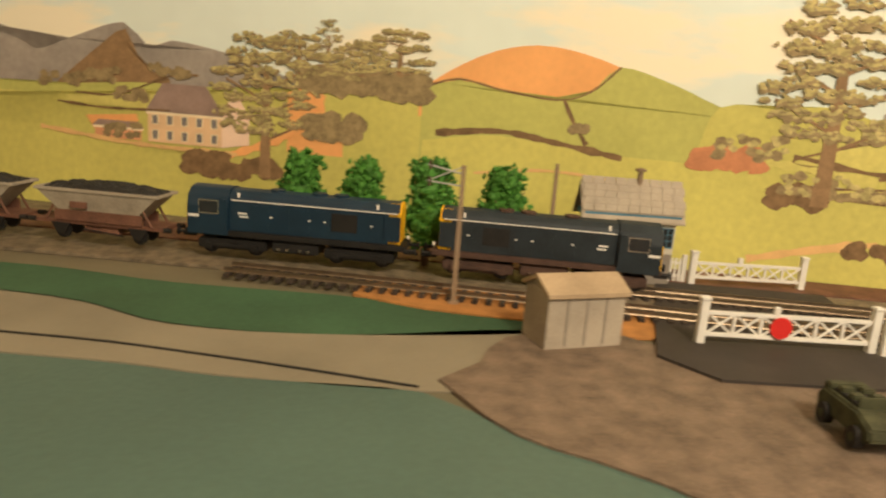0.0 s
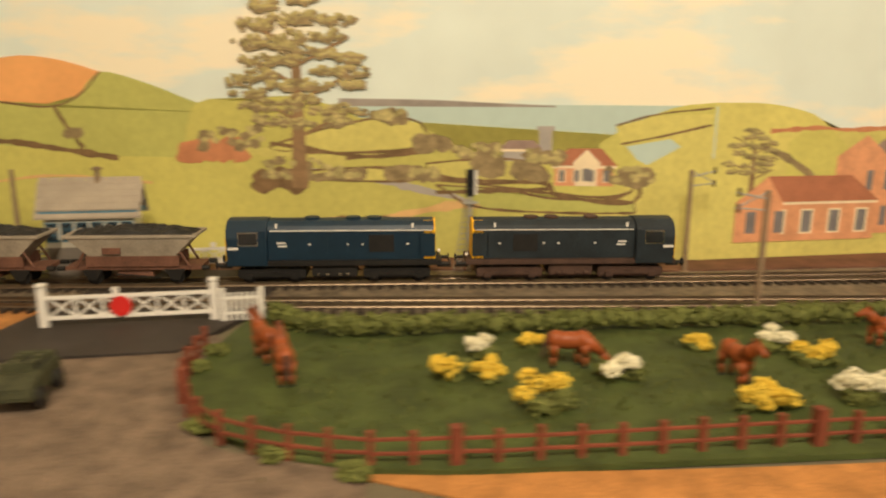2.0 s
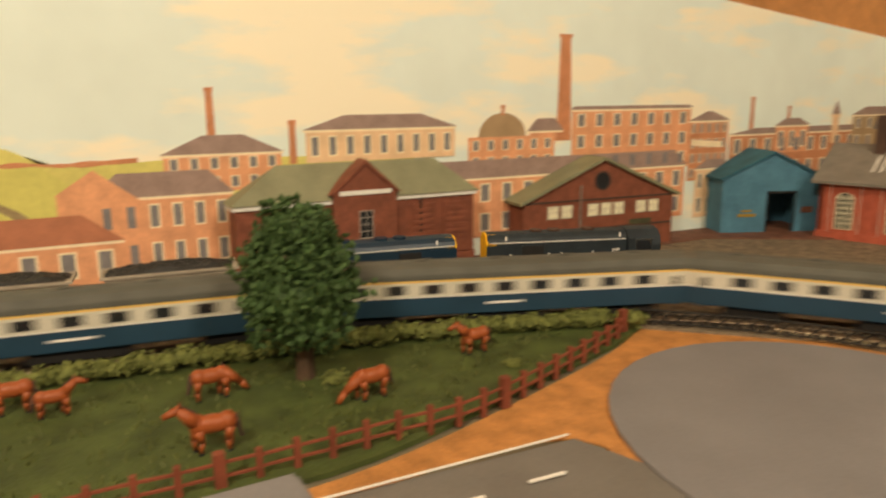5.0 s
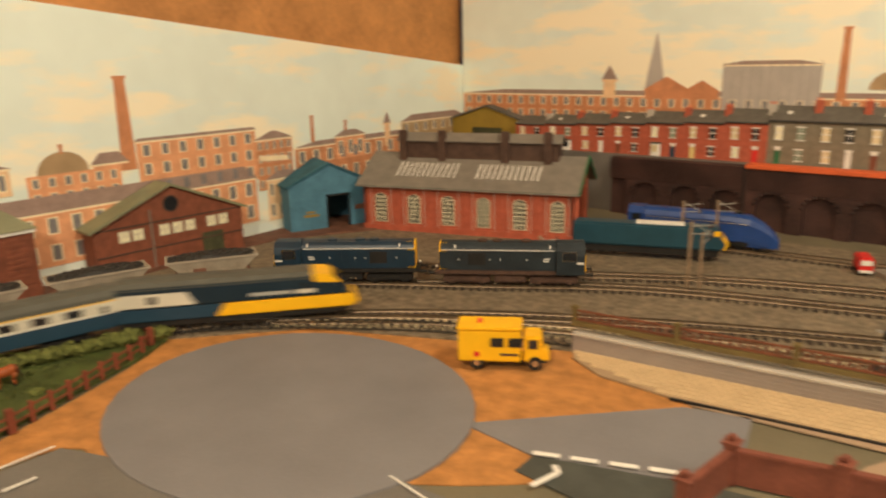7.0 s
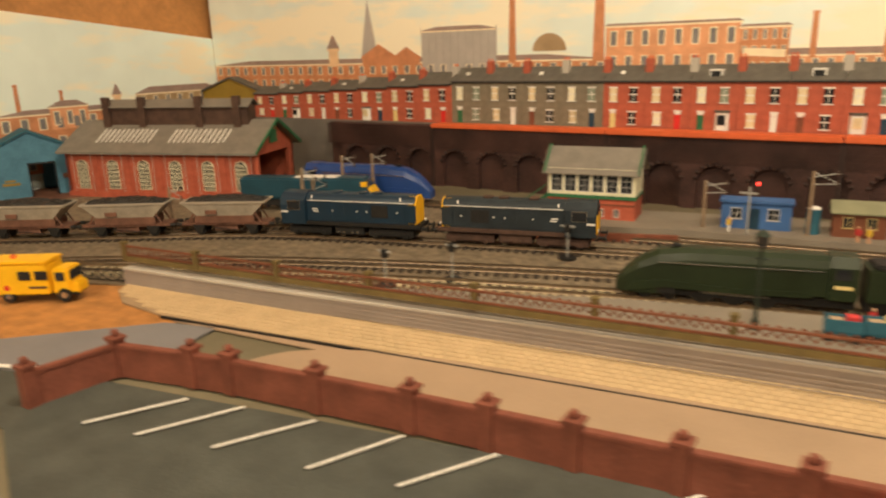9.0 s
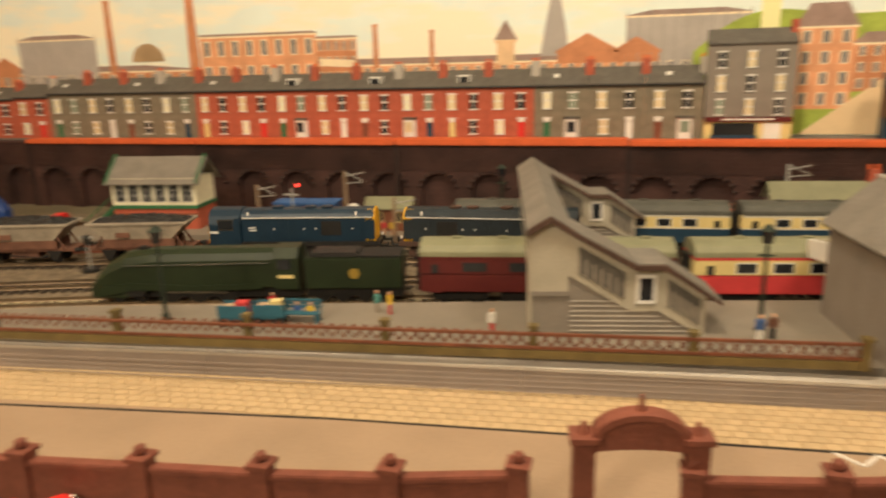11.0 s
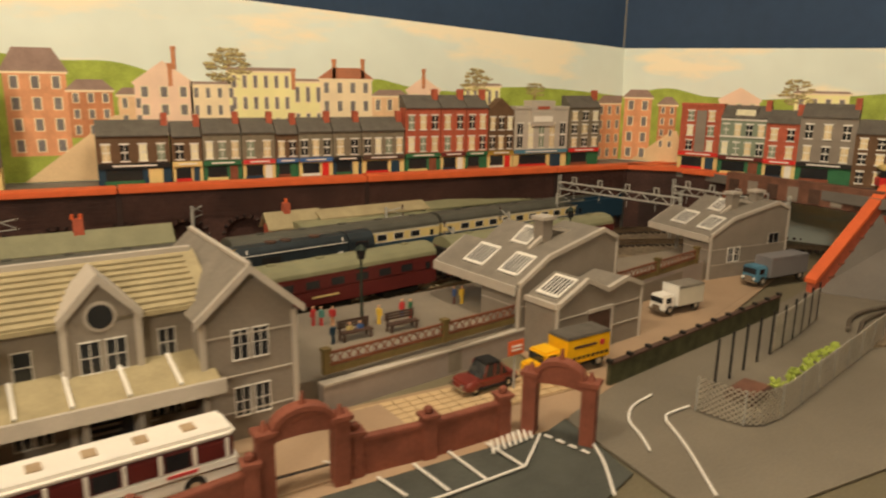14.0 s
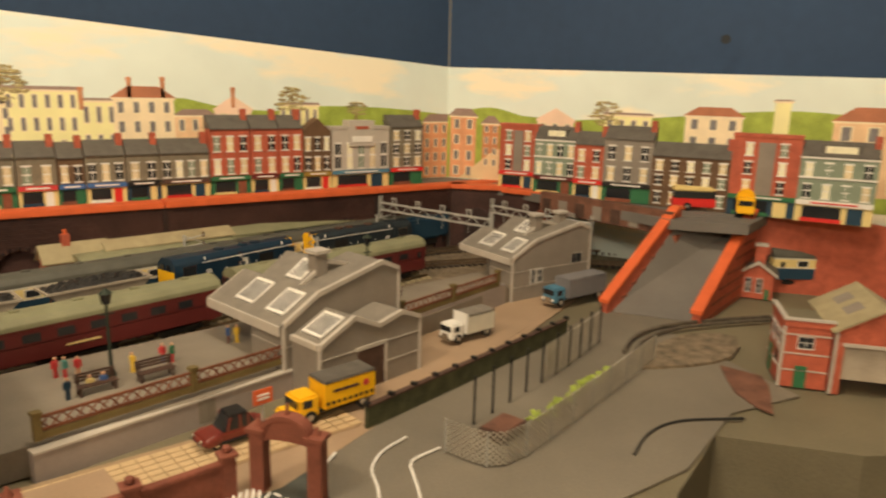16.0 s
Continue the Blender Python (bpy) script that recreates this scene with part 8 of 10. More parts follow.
part("nose_panel", prism(bmesh.new(), [(106, 15), (109.5, 15), (113.4, 26), (105.2, 36.6), (102, 34)], "y", -14, 14), "yellow", dl)
part("cab_window_band", B(92, -16.8, 37, 101.5, 16.8, 45), "yellow", dl)
part("windscreen", prism(bmesh.new(), [(105, 37), (100.6, 47), (99.6, 47), (103.4, 37)], "y", -12, 12), "glass_dark", dl)
part("white_roof_panel", B(-20, -12, 50, 50, 12, 51.2), "white", dl)
part("underframe", B(-105, -12, 3, 100, 12, 14), "black", dl)
for x in (-70, 70):
    for y in (-9, 9):
        for w in (-18, 0, 18):
            part("wheel", rod(bmesh.new(), (x + w, y - 1.2, 6.5), (x + w, y + 1.2, 6.5), 6.5, 14), "black", dl)

mv = coach("maroon_carriage", "short dark maroon van behind the steam locomotive", 195, "maroon", "maroon", "olive_roof", None, 4, group="platform train", band="maroon")
mv.matrix_basis = stand_at(plat_line, 0.966)
maroon = coach("maroon_carriage", "dark maroon carriage with olive roof at the platform", 262, "maroon", "maroon", "olive_roof", None, 8, group="platform train", band="maroon")
maroon.matrix_basis = stand_at(plat_line, 1.478, 0.08)
cc = coach("cream_red_carriage", "cream and crimson carriage with olive roof at the platform", 262, "cloth_red", "cream", "olive_roof", None, 8, group="platform train", band="cloth_red")
cc.matrix_basis = stand_at(plat_line, 1.206)
for x in (1.748,):
    copy_thing(maroon, stand_at(plat_line, x, 0.08))
bg = coach("blue_grey_carriage", "blue and cream-grey carriage with dark roof in the loop", 266, "coach_blue", "cream", "roof_grey", "coach_grey", 9, group="loop train")
bg.matrix_basis = stand_at(loop_line, 0.985)
for x in (1.26, 1.54, 1.80):
    copy_thing(bg, stand_at(loop_line, x, 0.08))
og = thing("bogie_wagon", stand_at(branch_line, 1.02, 0.06), "dark wagon with bright orange solebar in the siding", "wagon", "siding wagons")
part("deck", B(-120, -15, 12, 120, 15, 17), "coping_orange", og)
part("load_cover", B(-116, -14, 18, 116, 14, 36), "black", og, bevel=2.0)
part("orange_stripe", B(-117, -14.6, 33, 117, 14.6, 36), "coping_orange", og)
for x in (-85, -62, 62, 85):
    for y in (-8.2, 8.2):
        part("wheel", rod(bmesh.new(), (x, y - 1.2, 6), (x, y + 1.2, 6), 6, 14), "black", og)
gr = coach("green_unit", "dark green railcar with yellow end in the siding", 240, "loco_green", "coach_blue", "olive_roof", None, 9, group="siding wagons", band="loco_green")
gr.matrix_basis = stand_at(branch_line, 1.62, 0.07)
part("warning_panel", B(120.2, -13, 12, 121.4, 13, 30), "yellow", gr)
bc = thing("blue_locomotive", stand_at(loop_line, 1.93, 0.03) @ pose(0, 0, 0), "dark blue electric locomotive at the end of the loop", "locomotive")
part("body", B(-92, -16.5, 12, 92, 16.5, 48), "coach_blue", bc, bevel=4.0)
part("warning_panel", B(-93.4, -13, 14, -91.6, 13, 36), "yellow", bc, bevel=0.3)
part("underframe", B(-84, -12, 3, 84, 12, 12), "black", bc)
part("roof_gear", B(-40, -8, 48, 40, 8, 50.5), "roof_grey", bc)
cb = coach("blue_carriage", "blue and cream carriage on the line behind the red house", 240, "coach_blue", "cream", "roof_grey", "coach_grey", 8)
cb.matrix_basis = pose(2.35, 0.80, 0.008, 0, 0, -36)

# ---------------------------------------------------------------- buildings by the lines
bx = thing("signal_box", pose(0.488, 1.100, 0.003, 0, 0, 8) @ Matrix.Diagonal((0.91, 0.91, 0.95, 1)), "brick and cream signal box with slate roof and green steps", "signal box")
part("brick_base", B(-58, 0, 0, 58, 52, 34), "brick_red", bx)
part("cabin", B(-58, -1, 34, 58, 53, 72), "flower_white", bx)
part("green_band", B(-59, -1.8, 34, 59, 54, 38.5), "green_paint", bx)
part("roof", tri_roof(-58, 58, 0, 52, 71, 24, 7), "slate", bx)
for i in range(6):
    window(bx, -46 + 18.4 * i, 43, 14.5, 22, -1, "white", (1, 2))
for x in (-40, -22, 14, 34):
    win = window(bx, x, 12, 6, 9, 0, "white", (1, 1))
part("string_course", B(-58.6, -0.8, 26, 58.6, 0.2, 28), "brick_dark", bx)
stp = part("stair", prism(bmesh.new(), [(-58, 34), (-58, 40), (-108, 4), (-108, 0)], "y", 8, 10), "green_paint", bx, "green timber stair")
part("stair_side", prism(bmesh.new(), [(-58, 34), (-58, 40), (-108, 4), (-108, 0)], "y", 20, 22), "green_paint", bx)
part("handrail", rod(bmesh.new(), (-58, 8, 52), (-108, 8, 16), 0.9, 6), "green_paint", stp)
for i in range(9):
    part("tread", B(-108 + 5.6 * i, 9, 2 + 4 * i, -102 + 5.6 * i, 21, 3.2 + 4 * i), "green_paint", stp)
for x in (-62, 62):
    part("barge_board", prism(bmesh.new(), [(-7, 66), (26, 96), (59, 66), (59, 70), (26, 100), (-7, 70)], "x", x - 1, x + 1), "green_paint", bx)

hb = thing("blue_hut", pose(0.634, 1.118, 0.010, 0, 0, 8), "blue platform hut with white windows", "hut")
part("wall", B(0, 0, 0, 72, 24, 30), "bright_blue", hb, bevel=0.5)
part("roof", B(-2, -2, 30, 74, 26, 32.5), "bright_blue", hb)
for x in (16, 54):
    window(hb, x, 12, 11, 12, 0, "white", (1, 1))
part("door", B(30, -0.7, 0, 40, 0.4, 24), "coach_blue", hb)
wt = thing("water_tank", pose(0.726, 1.130, 0.010), "slim teal and white storage tank", "tank")
part("tank", rod(bmesh.new(), (0, 0, 0), (0, 0, 28), 7, 16), "teal", wt)
part("tank_top", ball(bmesh.new(), (0, 0, 28), 7, 2, (1, 1, 0.4)), "white", wt)
hw = thing("brown_hut", pose(0.745, 1.124, 0.010, 0, 0, 8), "brown timber waiting hut with olive roof", "hut")
part("wall", B(0, 0, 0, 50, 22, 28), "wood_brown", hw)
part("roof", tri_roof(0, 50, 0, 22, 28, 9, 3), "olive_roof", hw)
window(hw, 14, 11, 9, 11, 0, "cream", (1, 0))
window(hw, 36, 11, 9, 11, 0, "cream", (1, 0))
sheet("far_platform", [(0.433, 1.014), (0.47, 1.055), (0.60, 1.085), (0.80, 1.105), (1.02, 1.13), (1.02, 1.20), (0.70, 1.20), (0.44, 1.16), (0.36, 1.09)], 0.0105, 0.009, "platform_grey", "low grey platform around the signal box", "platform", smooth=False)
rp_ = thing("platform_face", pose(0.445, 1.005, 0.002, 0, 0, 16), "dull red brick platform face", "wall", kind="structure")
part("wall_panel", B(0, -2, 0, 165, 2, 10), "brick_dark", rp_)
fk = thing("red_van", pose(0.350, 1.098, 0.003, 0, 0, -70), "small red model van below the retaining wall", "van")
part("body", B(-16, -8, 4, 16, 8, 22), "red", fk, bevel=2.0)
part("windscreen", B(14, -6, 13, 16.6, 6, 19), "white", fk)
part("bumper", B(15, -7, 4, 17, 7, 7), "white", fk)
for x in (-10, 10):
    for y in (-7, 7):
        part("wheel", rod(bmesh.new(), (x, y - 1.4, 4), (x, y + 1.4, 4), 4, 12), "black", fk)

fs = thing("island_station", pose(1.475, 1.205, 0.004, 0, 0, 9), "far platform buildings with brick office and green canopy", "station building")
part("platform", B(-40, -10, 0, 420, 26, 18), "platform_grey", fs)
off = part("brick_office", B(0, 0, 18, 62, 22, 52), "brick_red", fs)
part("office_roof", tri_roof(0, 62, 0, 22, 52, 13, 4), "tile_tan", off)
part("chimney", B(20, 8, 58, 28, 15, 76), "brick_red", off)
part("chimney_pot", rod(bmesh.new(), (24, 11, 76), (24, 11, 81), 2, 8), "coping_orange", off)
cn = part("green_canopy", B(62, -4, 44, 210, 26, 56), "green_paint", fs)
part("canopy_roof", tri_roof(62, 210, -6, 28, 56, 7, 3), "tile_tan", cn)
c2 = part("long_canopy", B(210, -4, 46, 400, 26, 54), "loco_green", fs)
part("canopy_roof", tri_roof(210, 400, -6, 28, 54, 6, 3), "olive_roof", c2)
for x in range(80, 400, 40):
    part("canopy_post", rod(bmesh.new(), (x, -2, 18), (x, -2, 46), 1.2, 7), "green_paint", fs)
fh = thing("long_roof_building", pose(1.180, 1.190, 0.004, 0, 0, 7), "low stone station building with olive roof by the wall", "station building")
part("wall", B(0, 0, 0, 190, 26, 44), "stone_grey", fh)
part("roof", tri_roof(0, 190, 0, 26, 44, 14, 4), "olive_roof", fh)
part("chimney", B(96, 9, 52, 106, 17, 72), "brick_red", fh)
for x in (96, 104):
    part("chimney_pot", rod(bmesh.new(), (x, 13, 72), (x, 13, 77), 2, 8), "coping_orange", fh)

# overhead line gantries and masts
def gantry(a, b, h, label):
    v = Vector(b) - Vector(a)
    L = v.length * 1000
    ob = thing("catenary_gantry", pose(a[0], a[1], 0.003, 0, 0, math.degrees(math.atan2(v.y, v.x))), label, "gantry", "catenary gantries")
    for x in (0, L):
        for y in (-2.5, 2.5):
            part("leg", rod(bmesh.new(), (x, y, 0), (x, y, h + 10), 1.0, 6), "steel_grey", ob)
    for z in (h - 10, h):
        for y in (-2.5, 2.5):
            part("chord", rod(bmesh.new(), (0, y, z), (L, y, z), 0.9, 6), "steel_grey", ob)
    n = 14
    for i in range(n):
        part("lattice_bar", rod(bmesh.new(), (L * i / n, -2.5, h - (10 if i % 2 else 0)), (L * (i + 1) / n, -2.5, h - (0 if i % 2 else 10)), 0.7, 5), "steel_grey", ob)
    for i in range(4):
        x = L * (i + 0.6) / 4.4
        up = part("insulator_frame", B(x - 4, -0.8, h, x - 2.6, 0.8, h + 9), "steel_grey", ob)
        part("insulator_frame", B(x + 2.6, -0.8, h, x + 4, 0.8, h + 9), "steel_grey", up)
        part("insulator_frame", B(x - 4, -0.8, h + 8, x + 4, 0.8, h + 9.4), "steel_grey", up)
        part("drop_wire", rod(bmesh.new(), (x, 0, h - 10), (x, 0, h - 22), 0.5, 4), "steel_grey", up)
    return ob


gantry((1.905, 1.255), (1.965, 1.075), 78, "grey lattice catenary gantry across the lines")
gantry((2.060, 1.180), (2.085, 1.010), 78, "grey lattice catenary gantry by the road bridge")
for x, y, h, t in ((1.620, 1.215, 66, 0), (1.663, 1.095, 62, 90), (1.888, 1.235, 66, 0), (1.760, 1.150, 62, 90), (1.395, 1.245, 76, 45), (1.20, 1.235, 76, 0), (0.617, 1.110, 62, 0), (0.723, 1.118, 78, 0), (0.142, 1.058, 74, 0), (0.181, 1.076, 76, 0), (0.204, 0.912, 82, 0), (0.215, 0.918, 70, 90), (0.055, 0.838, 60, 0), (0.80, 1.055, 60, 0)):
    mast(x, y, t, h, "grey catenary mast with bracket arms between the lines", 1, "steel" if x > 1 else "wood")
for x, y in ((0.411, 0.795), (0.441, 0.990), (0.522, 0.955), (0.455, 0.840)):
    ob = thing("ground_signal", pose(x, y, 0.004), "small ground signal on a round base", "railway signal", "signals")
    part("base", rod(bmesh.new(), (0, 0, 0), (0, 0, 2.2), 9, 16), "black", ob)
    part("post", rod(bmesh.new(), (0, 0, 2), (0, 0, 34), 0.9, 6), "steel_grey", ob)
    part("signal_head", B(-2.6, -2, 28, 2.6, 2, 36), "black", ob)
    part("arm", B(-7, -0.6, 33, 7, 0.6, 35), "steel_grey", ob)
red_lens = bpy.data.materials.new("red_lens")
red_lens.use_nodes = True
red_lens.node_tree.nodes["Principled BSDF"].inputs["Base Color"].default_value = (0.8, 0.02, 0.02, 1)
red_lens.node_tree.nodes["Principled BSDF"].inputs["Emission Color"].default_value = (1, 0.05, 0.03, 1)
red_lens.node_tree.nodes["Principled BSDF"].inputs["Emission Strength"].default_value = 3.0
MATS["red_lens"] = red_lens
sg = thing("signal", pose(0.665, 1.100, 0.010), "grey post signal showing a red light", "railway signal", "signals")
part("post", rod(bmesh.new(), (0, 0, 0), (0, 0, 52), 1.2, 8), "steel_grey", sg)
part("bracket", B(-10, -0.8, 44, 8, 0.8, 46), "steel_grey", sg)
part("red_lamp", ball(bmesh.new(), (8, -1, 56), 2.2, 1), "red_lens", sg, "lit red signal lamp")

# ---------------------------------------------------------------- platform furniture and figures
def lamp_post(x, y, label="dark green cast lamp post on the platform"):
    ob = thing("lamp_post", pose(x, y, PLAT_Z), label, "lamp post", "platform lamps")
    part("base", rod(bmesh.new(), (0, 0, 0), (0, 0, 7), 3.6, 10, 2.2), "lamp_green", ob)
    part("column", rod(bmesh.new(), (0, 0, 7), (0, 0, 58), 1.5, 8, 1.1), "lamp_green", ob)
    part("cross_bar", rod(bmesh.new(), (-5, 0, 50), (5, 0, 50), 0.7, 6), "lamp_green", ob)
    part("lantern", rod(bmesh.new(), (0, 0, 58), (0, 0, 66), 3, 6, 4.4), "glass_dark", ob)
    part("lantern_cap", rod(bmesh.new(), (0, 0, 66), (0, 0, 70), 5.2, 8, 1), "lamp_green", ob)
    return ob


for x, y in ((0.722, 0.778), (1.118, 0.842), (1.500, 0.930), (1.78, 1.03), (0.905, 1.10)):
    lamp_post(x, y)


def figure(x, y, turn, top, legs, z=PLAT_Z, seated=False):
    """A small painted model figure as one plain shape with two colours."""
    bm = bmesh.new()
    h = 9 if seated else 0
    if not seated:
        rod(bm, (-1.3, 0, 0), (-1.2, 0, 10.5), 1.2, 7)
        rod(bm, (1.3, 0, 0), (1.2, 0, 10.5), 1.2, 7)
    rod(bm, (0, 0, 10 - h * 0.5), (0, 0, 19 - h * 0.5), 2.4, 9, 2.8)
    rod(bm, (-3.2, 0.4, 18.5 - h * 0.5), (-3.4, 1, 11 - h * 0.5), 0.9, 6)
    rod(bm, (3.2, 0.4, 18.5 - h * 0.5), (3.4, 1, 11 - h * 0.5), 0.9, 6)
    ball(bm, (0, 0, 21.6 - h * 0.5), 2.0, 1)
    me = mesh_of(bm, top)
    me.materials.append(M("skin"))
    me.materials.append(M(legs))
    for f in me.polygons:
        zc = f.center.z / K + h * 0.5
        f.material_index = 1 if zc > 19.6 else 2 if zc < 9.8 else 0
    ob = new("model_figure", me)
    ob.matrix_basis = pose(x, y, z, 0, 0, turn) @ Matrix.Diagonal((0.7, 0.7, 0.72, 1))
    return tagged(ob, "tiny painted model figure on the platform", "model figure", "model figures")


for x, y, a, b in ((0.862, 0.825, "cloth_teal", "hut_grey"), (0.872, 0.824, "cloth_yellow", "cloth_red"), (0.950, 0.803, "white", "cloth_red"), (0.790, 0.806, "cloth_red", "cloth_blue"), (1.115, 0.824, "cloth_blue", "white"), (1.123, 0.828, "hopper_brown", "black"), (1.450, 0.944, "cloth_red", "cloth_red"), (1.458, 0.942, "cloth_teal", "cloth_red"), (1.470, 0.940, "cloth_red", "skin"), (1.522, 0.932, "cloth_yellow", "cloth_yellow"), (1.549, 0.942, "cloth_red", "cloth_blue"), (1.556, 0.940, "green_paint", "cloth_red"), (1.608, 0.962, "cloth_blue", "maroon"), (1.615, 0.960, "cloth_yellow", "cloth_yellow"), (1.452, 0.897, "coach_blue", "coach_blue"), (1.810, 1.025, "cloth_red", "skin"), (0.646, 1.102, "cloth_yellow", "white"), (0.770, 1.108, "cloth_red", "skin"), (0.780, 1.108, "cloth_yellow", "skin")):
    figure(x, y, random.uniform(-60, 60), a, b, PLAT_Z if y < 1.05 else 0.0105)


def bench(x, y, turn, m="brown_frame"):
    ob = thing("bench", pose(x, y, PLAT_Z, 0, 0, turn), "dark slatted platform bench", "bench", "platform benches")
    for i in range(3):
        part("seat_slat", B(-14, -4 + 2.6 * i, 6.4, 14, -2 + 2.6 * i, 7.4), m, ob)
        part("back_slat", B(-14, 4.2, 9 + 2.4 * i, 14, 5.2, 10.6 + 2.4 * i), m, ob)
    for s in (-12, 12):
        for y0 in (-3, 4):
            part("leg", B(s - 0.8, y0 - 0.8, 0, s + 0.8, y0 + 0.8, 6.4 if y0 < 0 else 15), m, ob)
    return ob


for x, y, t in ((1.538, 0.912, 10), (1.480, 0.903, 10), (0.816, 0.796, 8), (1.80, 1.015, 14)):
    bench(x, y, t, "teal" if x < 1 else "brown_frame")
figure(1.474, 0.905, 180, "cream", "hopper_brown", seated=True)
figure(1.487, 0.907, 180, "cloth_blue", "coach_blue", seated=True)
figure(0.812, 0.800, 180, "cloth_blue", "coach_blue", seated=True)
figure(0.822, 0.800, 180, "cloth_yellow", "cloth_red", seated=True)
for x, y, t in ((0.774, 0.784, 8), (0.796, 0.790, 14)):
    ob = thing("luggage_trolley", pose(x, y, PLAT_Z, 0, 0, t), "teal platform trolley loaded with parcels", "trolley", "luggage trolleys")
    part("tray", B(-11, -6, 5, 11, 6, 7), "teal", ob)
    for y0 in (-6, 6):
        part("side", B(-11, y0 - 0.5, 7, 11, y0 + 0.5, 15), "teal", ob)
    part("parcel", B(-8, -4, 7.2, 0, 4, 14), "hut_roof", ob)
    part("parcel", B(1, -4, 7.2, 9, 3, 17), "cloth_red" if x < 0.78 else "cream", ob)
    for x0 in (-8, 8):
        for y0 in (-6, 6):
            part("wheel", rod(bmesh.new(), (x0, y0 - 0.8, 3), (x0, y0 + 0.8, 3), 3, 12), "black", ob)

# ---------------------------------------------------------------- road vehicles
def wheels(ob, xs, half, r, hub="chrome"):
    for x in xs:
        for y in (-half, half):
            w = part("wheel", rod(bmesh.new(), (x, y - 1.6, r), (x, y + 1.6, r), r, 16), "black", ob)
            part("hub_cap", rod(bmesh.new(), (x, y - 1.9, r), (x, y + 1.9, r), r * 0.5, 10), hub, w)


def car(x, y, turn, paint, label, L=58, W=23, H=19, roof=None, kind="saloon", size=0.86):
    """A small die-cast car with bonnet, glasshouse, lamps and bumpers; faces +x."""
    ob = thing("model_car", pose(x, y, 0.0045, 0, 0, turn) @ Matrix.Diagonal((size, size, size, 1)), label, "car", "model cars")
    h = L / 2
    part("body", prism(bmesh.new(), [(-h, 4), (h, 4), (h + 0.6, 8), (h - 1, 10.5), (h * 0.45, 12), (-h * 0.9, 12), (-h, 10)], "y", -W / 2, W / 2), paint, ob, bevel=1.6)
    back = -h * (0.92 if kind == "estate" else 0.66)
    glass = part("glasshouse", prism(bmesh.new(), [(back, 11.6), (h * 0.42, 11.6), (h * 0.16, H - 1.2), (back + (3 if kind == "estate" else 8), H - 1.2)], "y", -W / 2 + 1.6, W / 2 - 1.6), "glass_dark", ob, bevel=0.5)
    part("roof", B(back + (3 if kind == "estate" else 8), -W / 2 + 2, H - 1.3, h * 0.17, W / 2 - 2, H + 0.3), roof or paint, ob, bevel=0.6)
    for px in (back + (3 if kind == "estate" else 8), -h * 0.12, h * 0.16):
        for y0 in (-1, 1):
            part("pillar", prism(bmesh.new(), [(px - 1, H - 1.2), (px + 1, H - 1.2), (px + (4 if px > 0 else 1), 11.8), (px + (2 if px > 0 else -1), 11.8)], "y", y0 * (W / 2 - 1.6) - 0.35, y0 * (W / 2 - 1.6) + 0.35), paint, glass)
    part("front_bumper", B(h - 0.5, -W / 2 + 0.5, 4.5, h + 1.5, W / 2 - 0.5, 6.5), "chrome", ob, bevel=0.4)
    part("rear_bumper", B(-h - 1.5, -W / 2 + 0.5, 4.5, -h + 0.5, W / 2 - 0.5, 6.5), "chrome", ob, bevel=0.4)
    for y0 in (-W / 2 + 4, W / 2 - 4):
        part("headlamp", rod(bmesh.new(), (h - 0.4, y0, 8.2), (h + 1.2, y0, 8.2), 1.7, 10), "chrome", ob)
        part("tail_lamp", B(-h - 0.8, y0 - 1.5, 7.5, -h + 0.4, y0 + 1.5, 9.5), "red", ob)
    wheels(ob, (-h * 0.6, h * 0.62), W / 2 - 0.8, 4.4)
    return ob


car(1.256, 0.671, 137, "silver_car", "silver-grey saloon car parked in the bay", roof="white")
car(1.304, 0.668, 128, "white", "white saloon car parked in the bay")
car(1.357, 0.691, 120, "white", "white estate car with dark windows in the bay", L=66, kind="estate")
car(0.794, 0.572, 60, "red", "bright red saloon car in the car park")
# white coach
cb_ = thing("motor_coach", pose(1.299, 0.757, 0.0045, 0, 0, 190.5) @ Matrix.Diagonal((0.87, 0.86, 0.84, 1)), "white motor coach with maroon-tinted windows by the station", "bus")
part("lower_body", B(-66, -16, 5, 66, 16, 21), "white", cb_, bevel=1.6)
gl = part("window_band", B(-63, -15.5, 20.6, 64, 15.5, 34), "maroon", cb_, bevel=0.8)
for i in range(7):
    for y0 in (-15.6, 15.6):
        part("window_pillar", B(-60 + 20 * i, y0 - 0.5, 20.8, -57.6 + 20 * i, y0 + 0.5, 34), "white", gl)
        if i < 6:
            part("pane", B(-56 + 20 * i, y0 - 0.35, 22, -41.5 + 20 * i, y0 + 0.35, 32.5), "glass_dark" if i % 2 else "maroon", gl)
part("roof", B(-65, -16, 33.8, 65, 16, 40), "white", cb_, bevel=2.6)
for x in (-40, -12, 16, 44):
    part("roof_vent", B(x - 4, -5, 39.8, x + 4, 5, 41), "hut_roof", cb_, bevel=0.3)
part("windscreen", B(63, -14, 21, 66.6, 14, 33.4), "glass_dark", cb_, bevel=0.8)
part("grille", B(65, -9, 8, 67, 9, 15), "chrome", cb_)
part("bumper", B(64, -15, 5, 68, 15, 8), "white", cb_, bevel=0.6)
for y0 in (-16.2, 16.2):
    part("side_trim", B(-64, y0 - 0.3, 14, 64, y0 + 0.3, 15.4), "chrome", cb_)
    part("lettering_bar", B(-40, y0 - 0.4, 17, -22, y0 + 0.4, 19), "cloth_red", cb_)
wheels(cb_, (-38, 40), 14.5, 7)


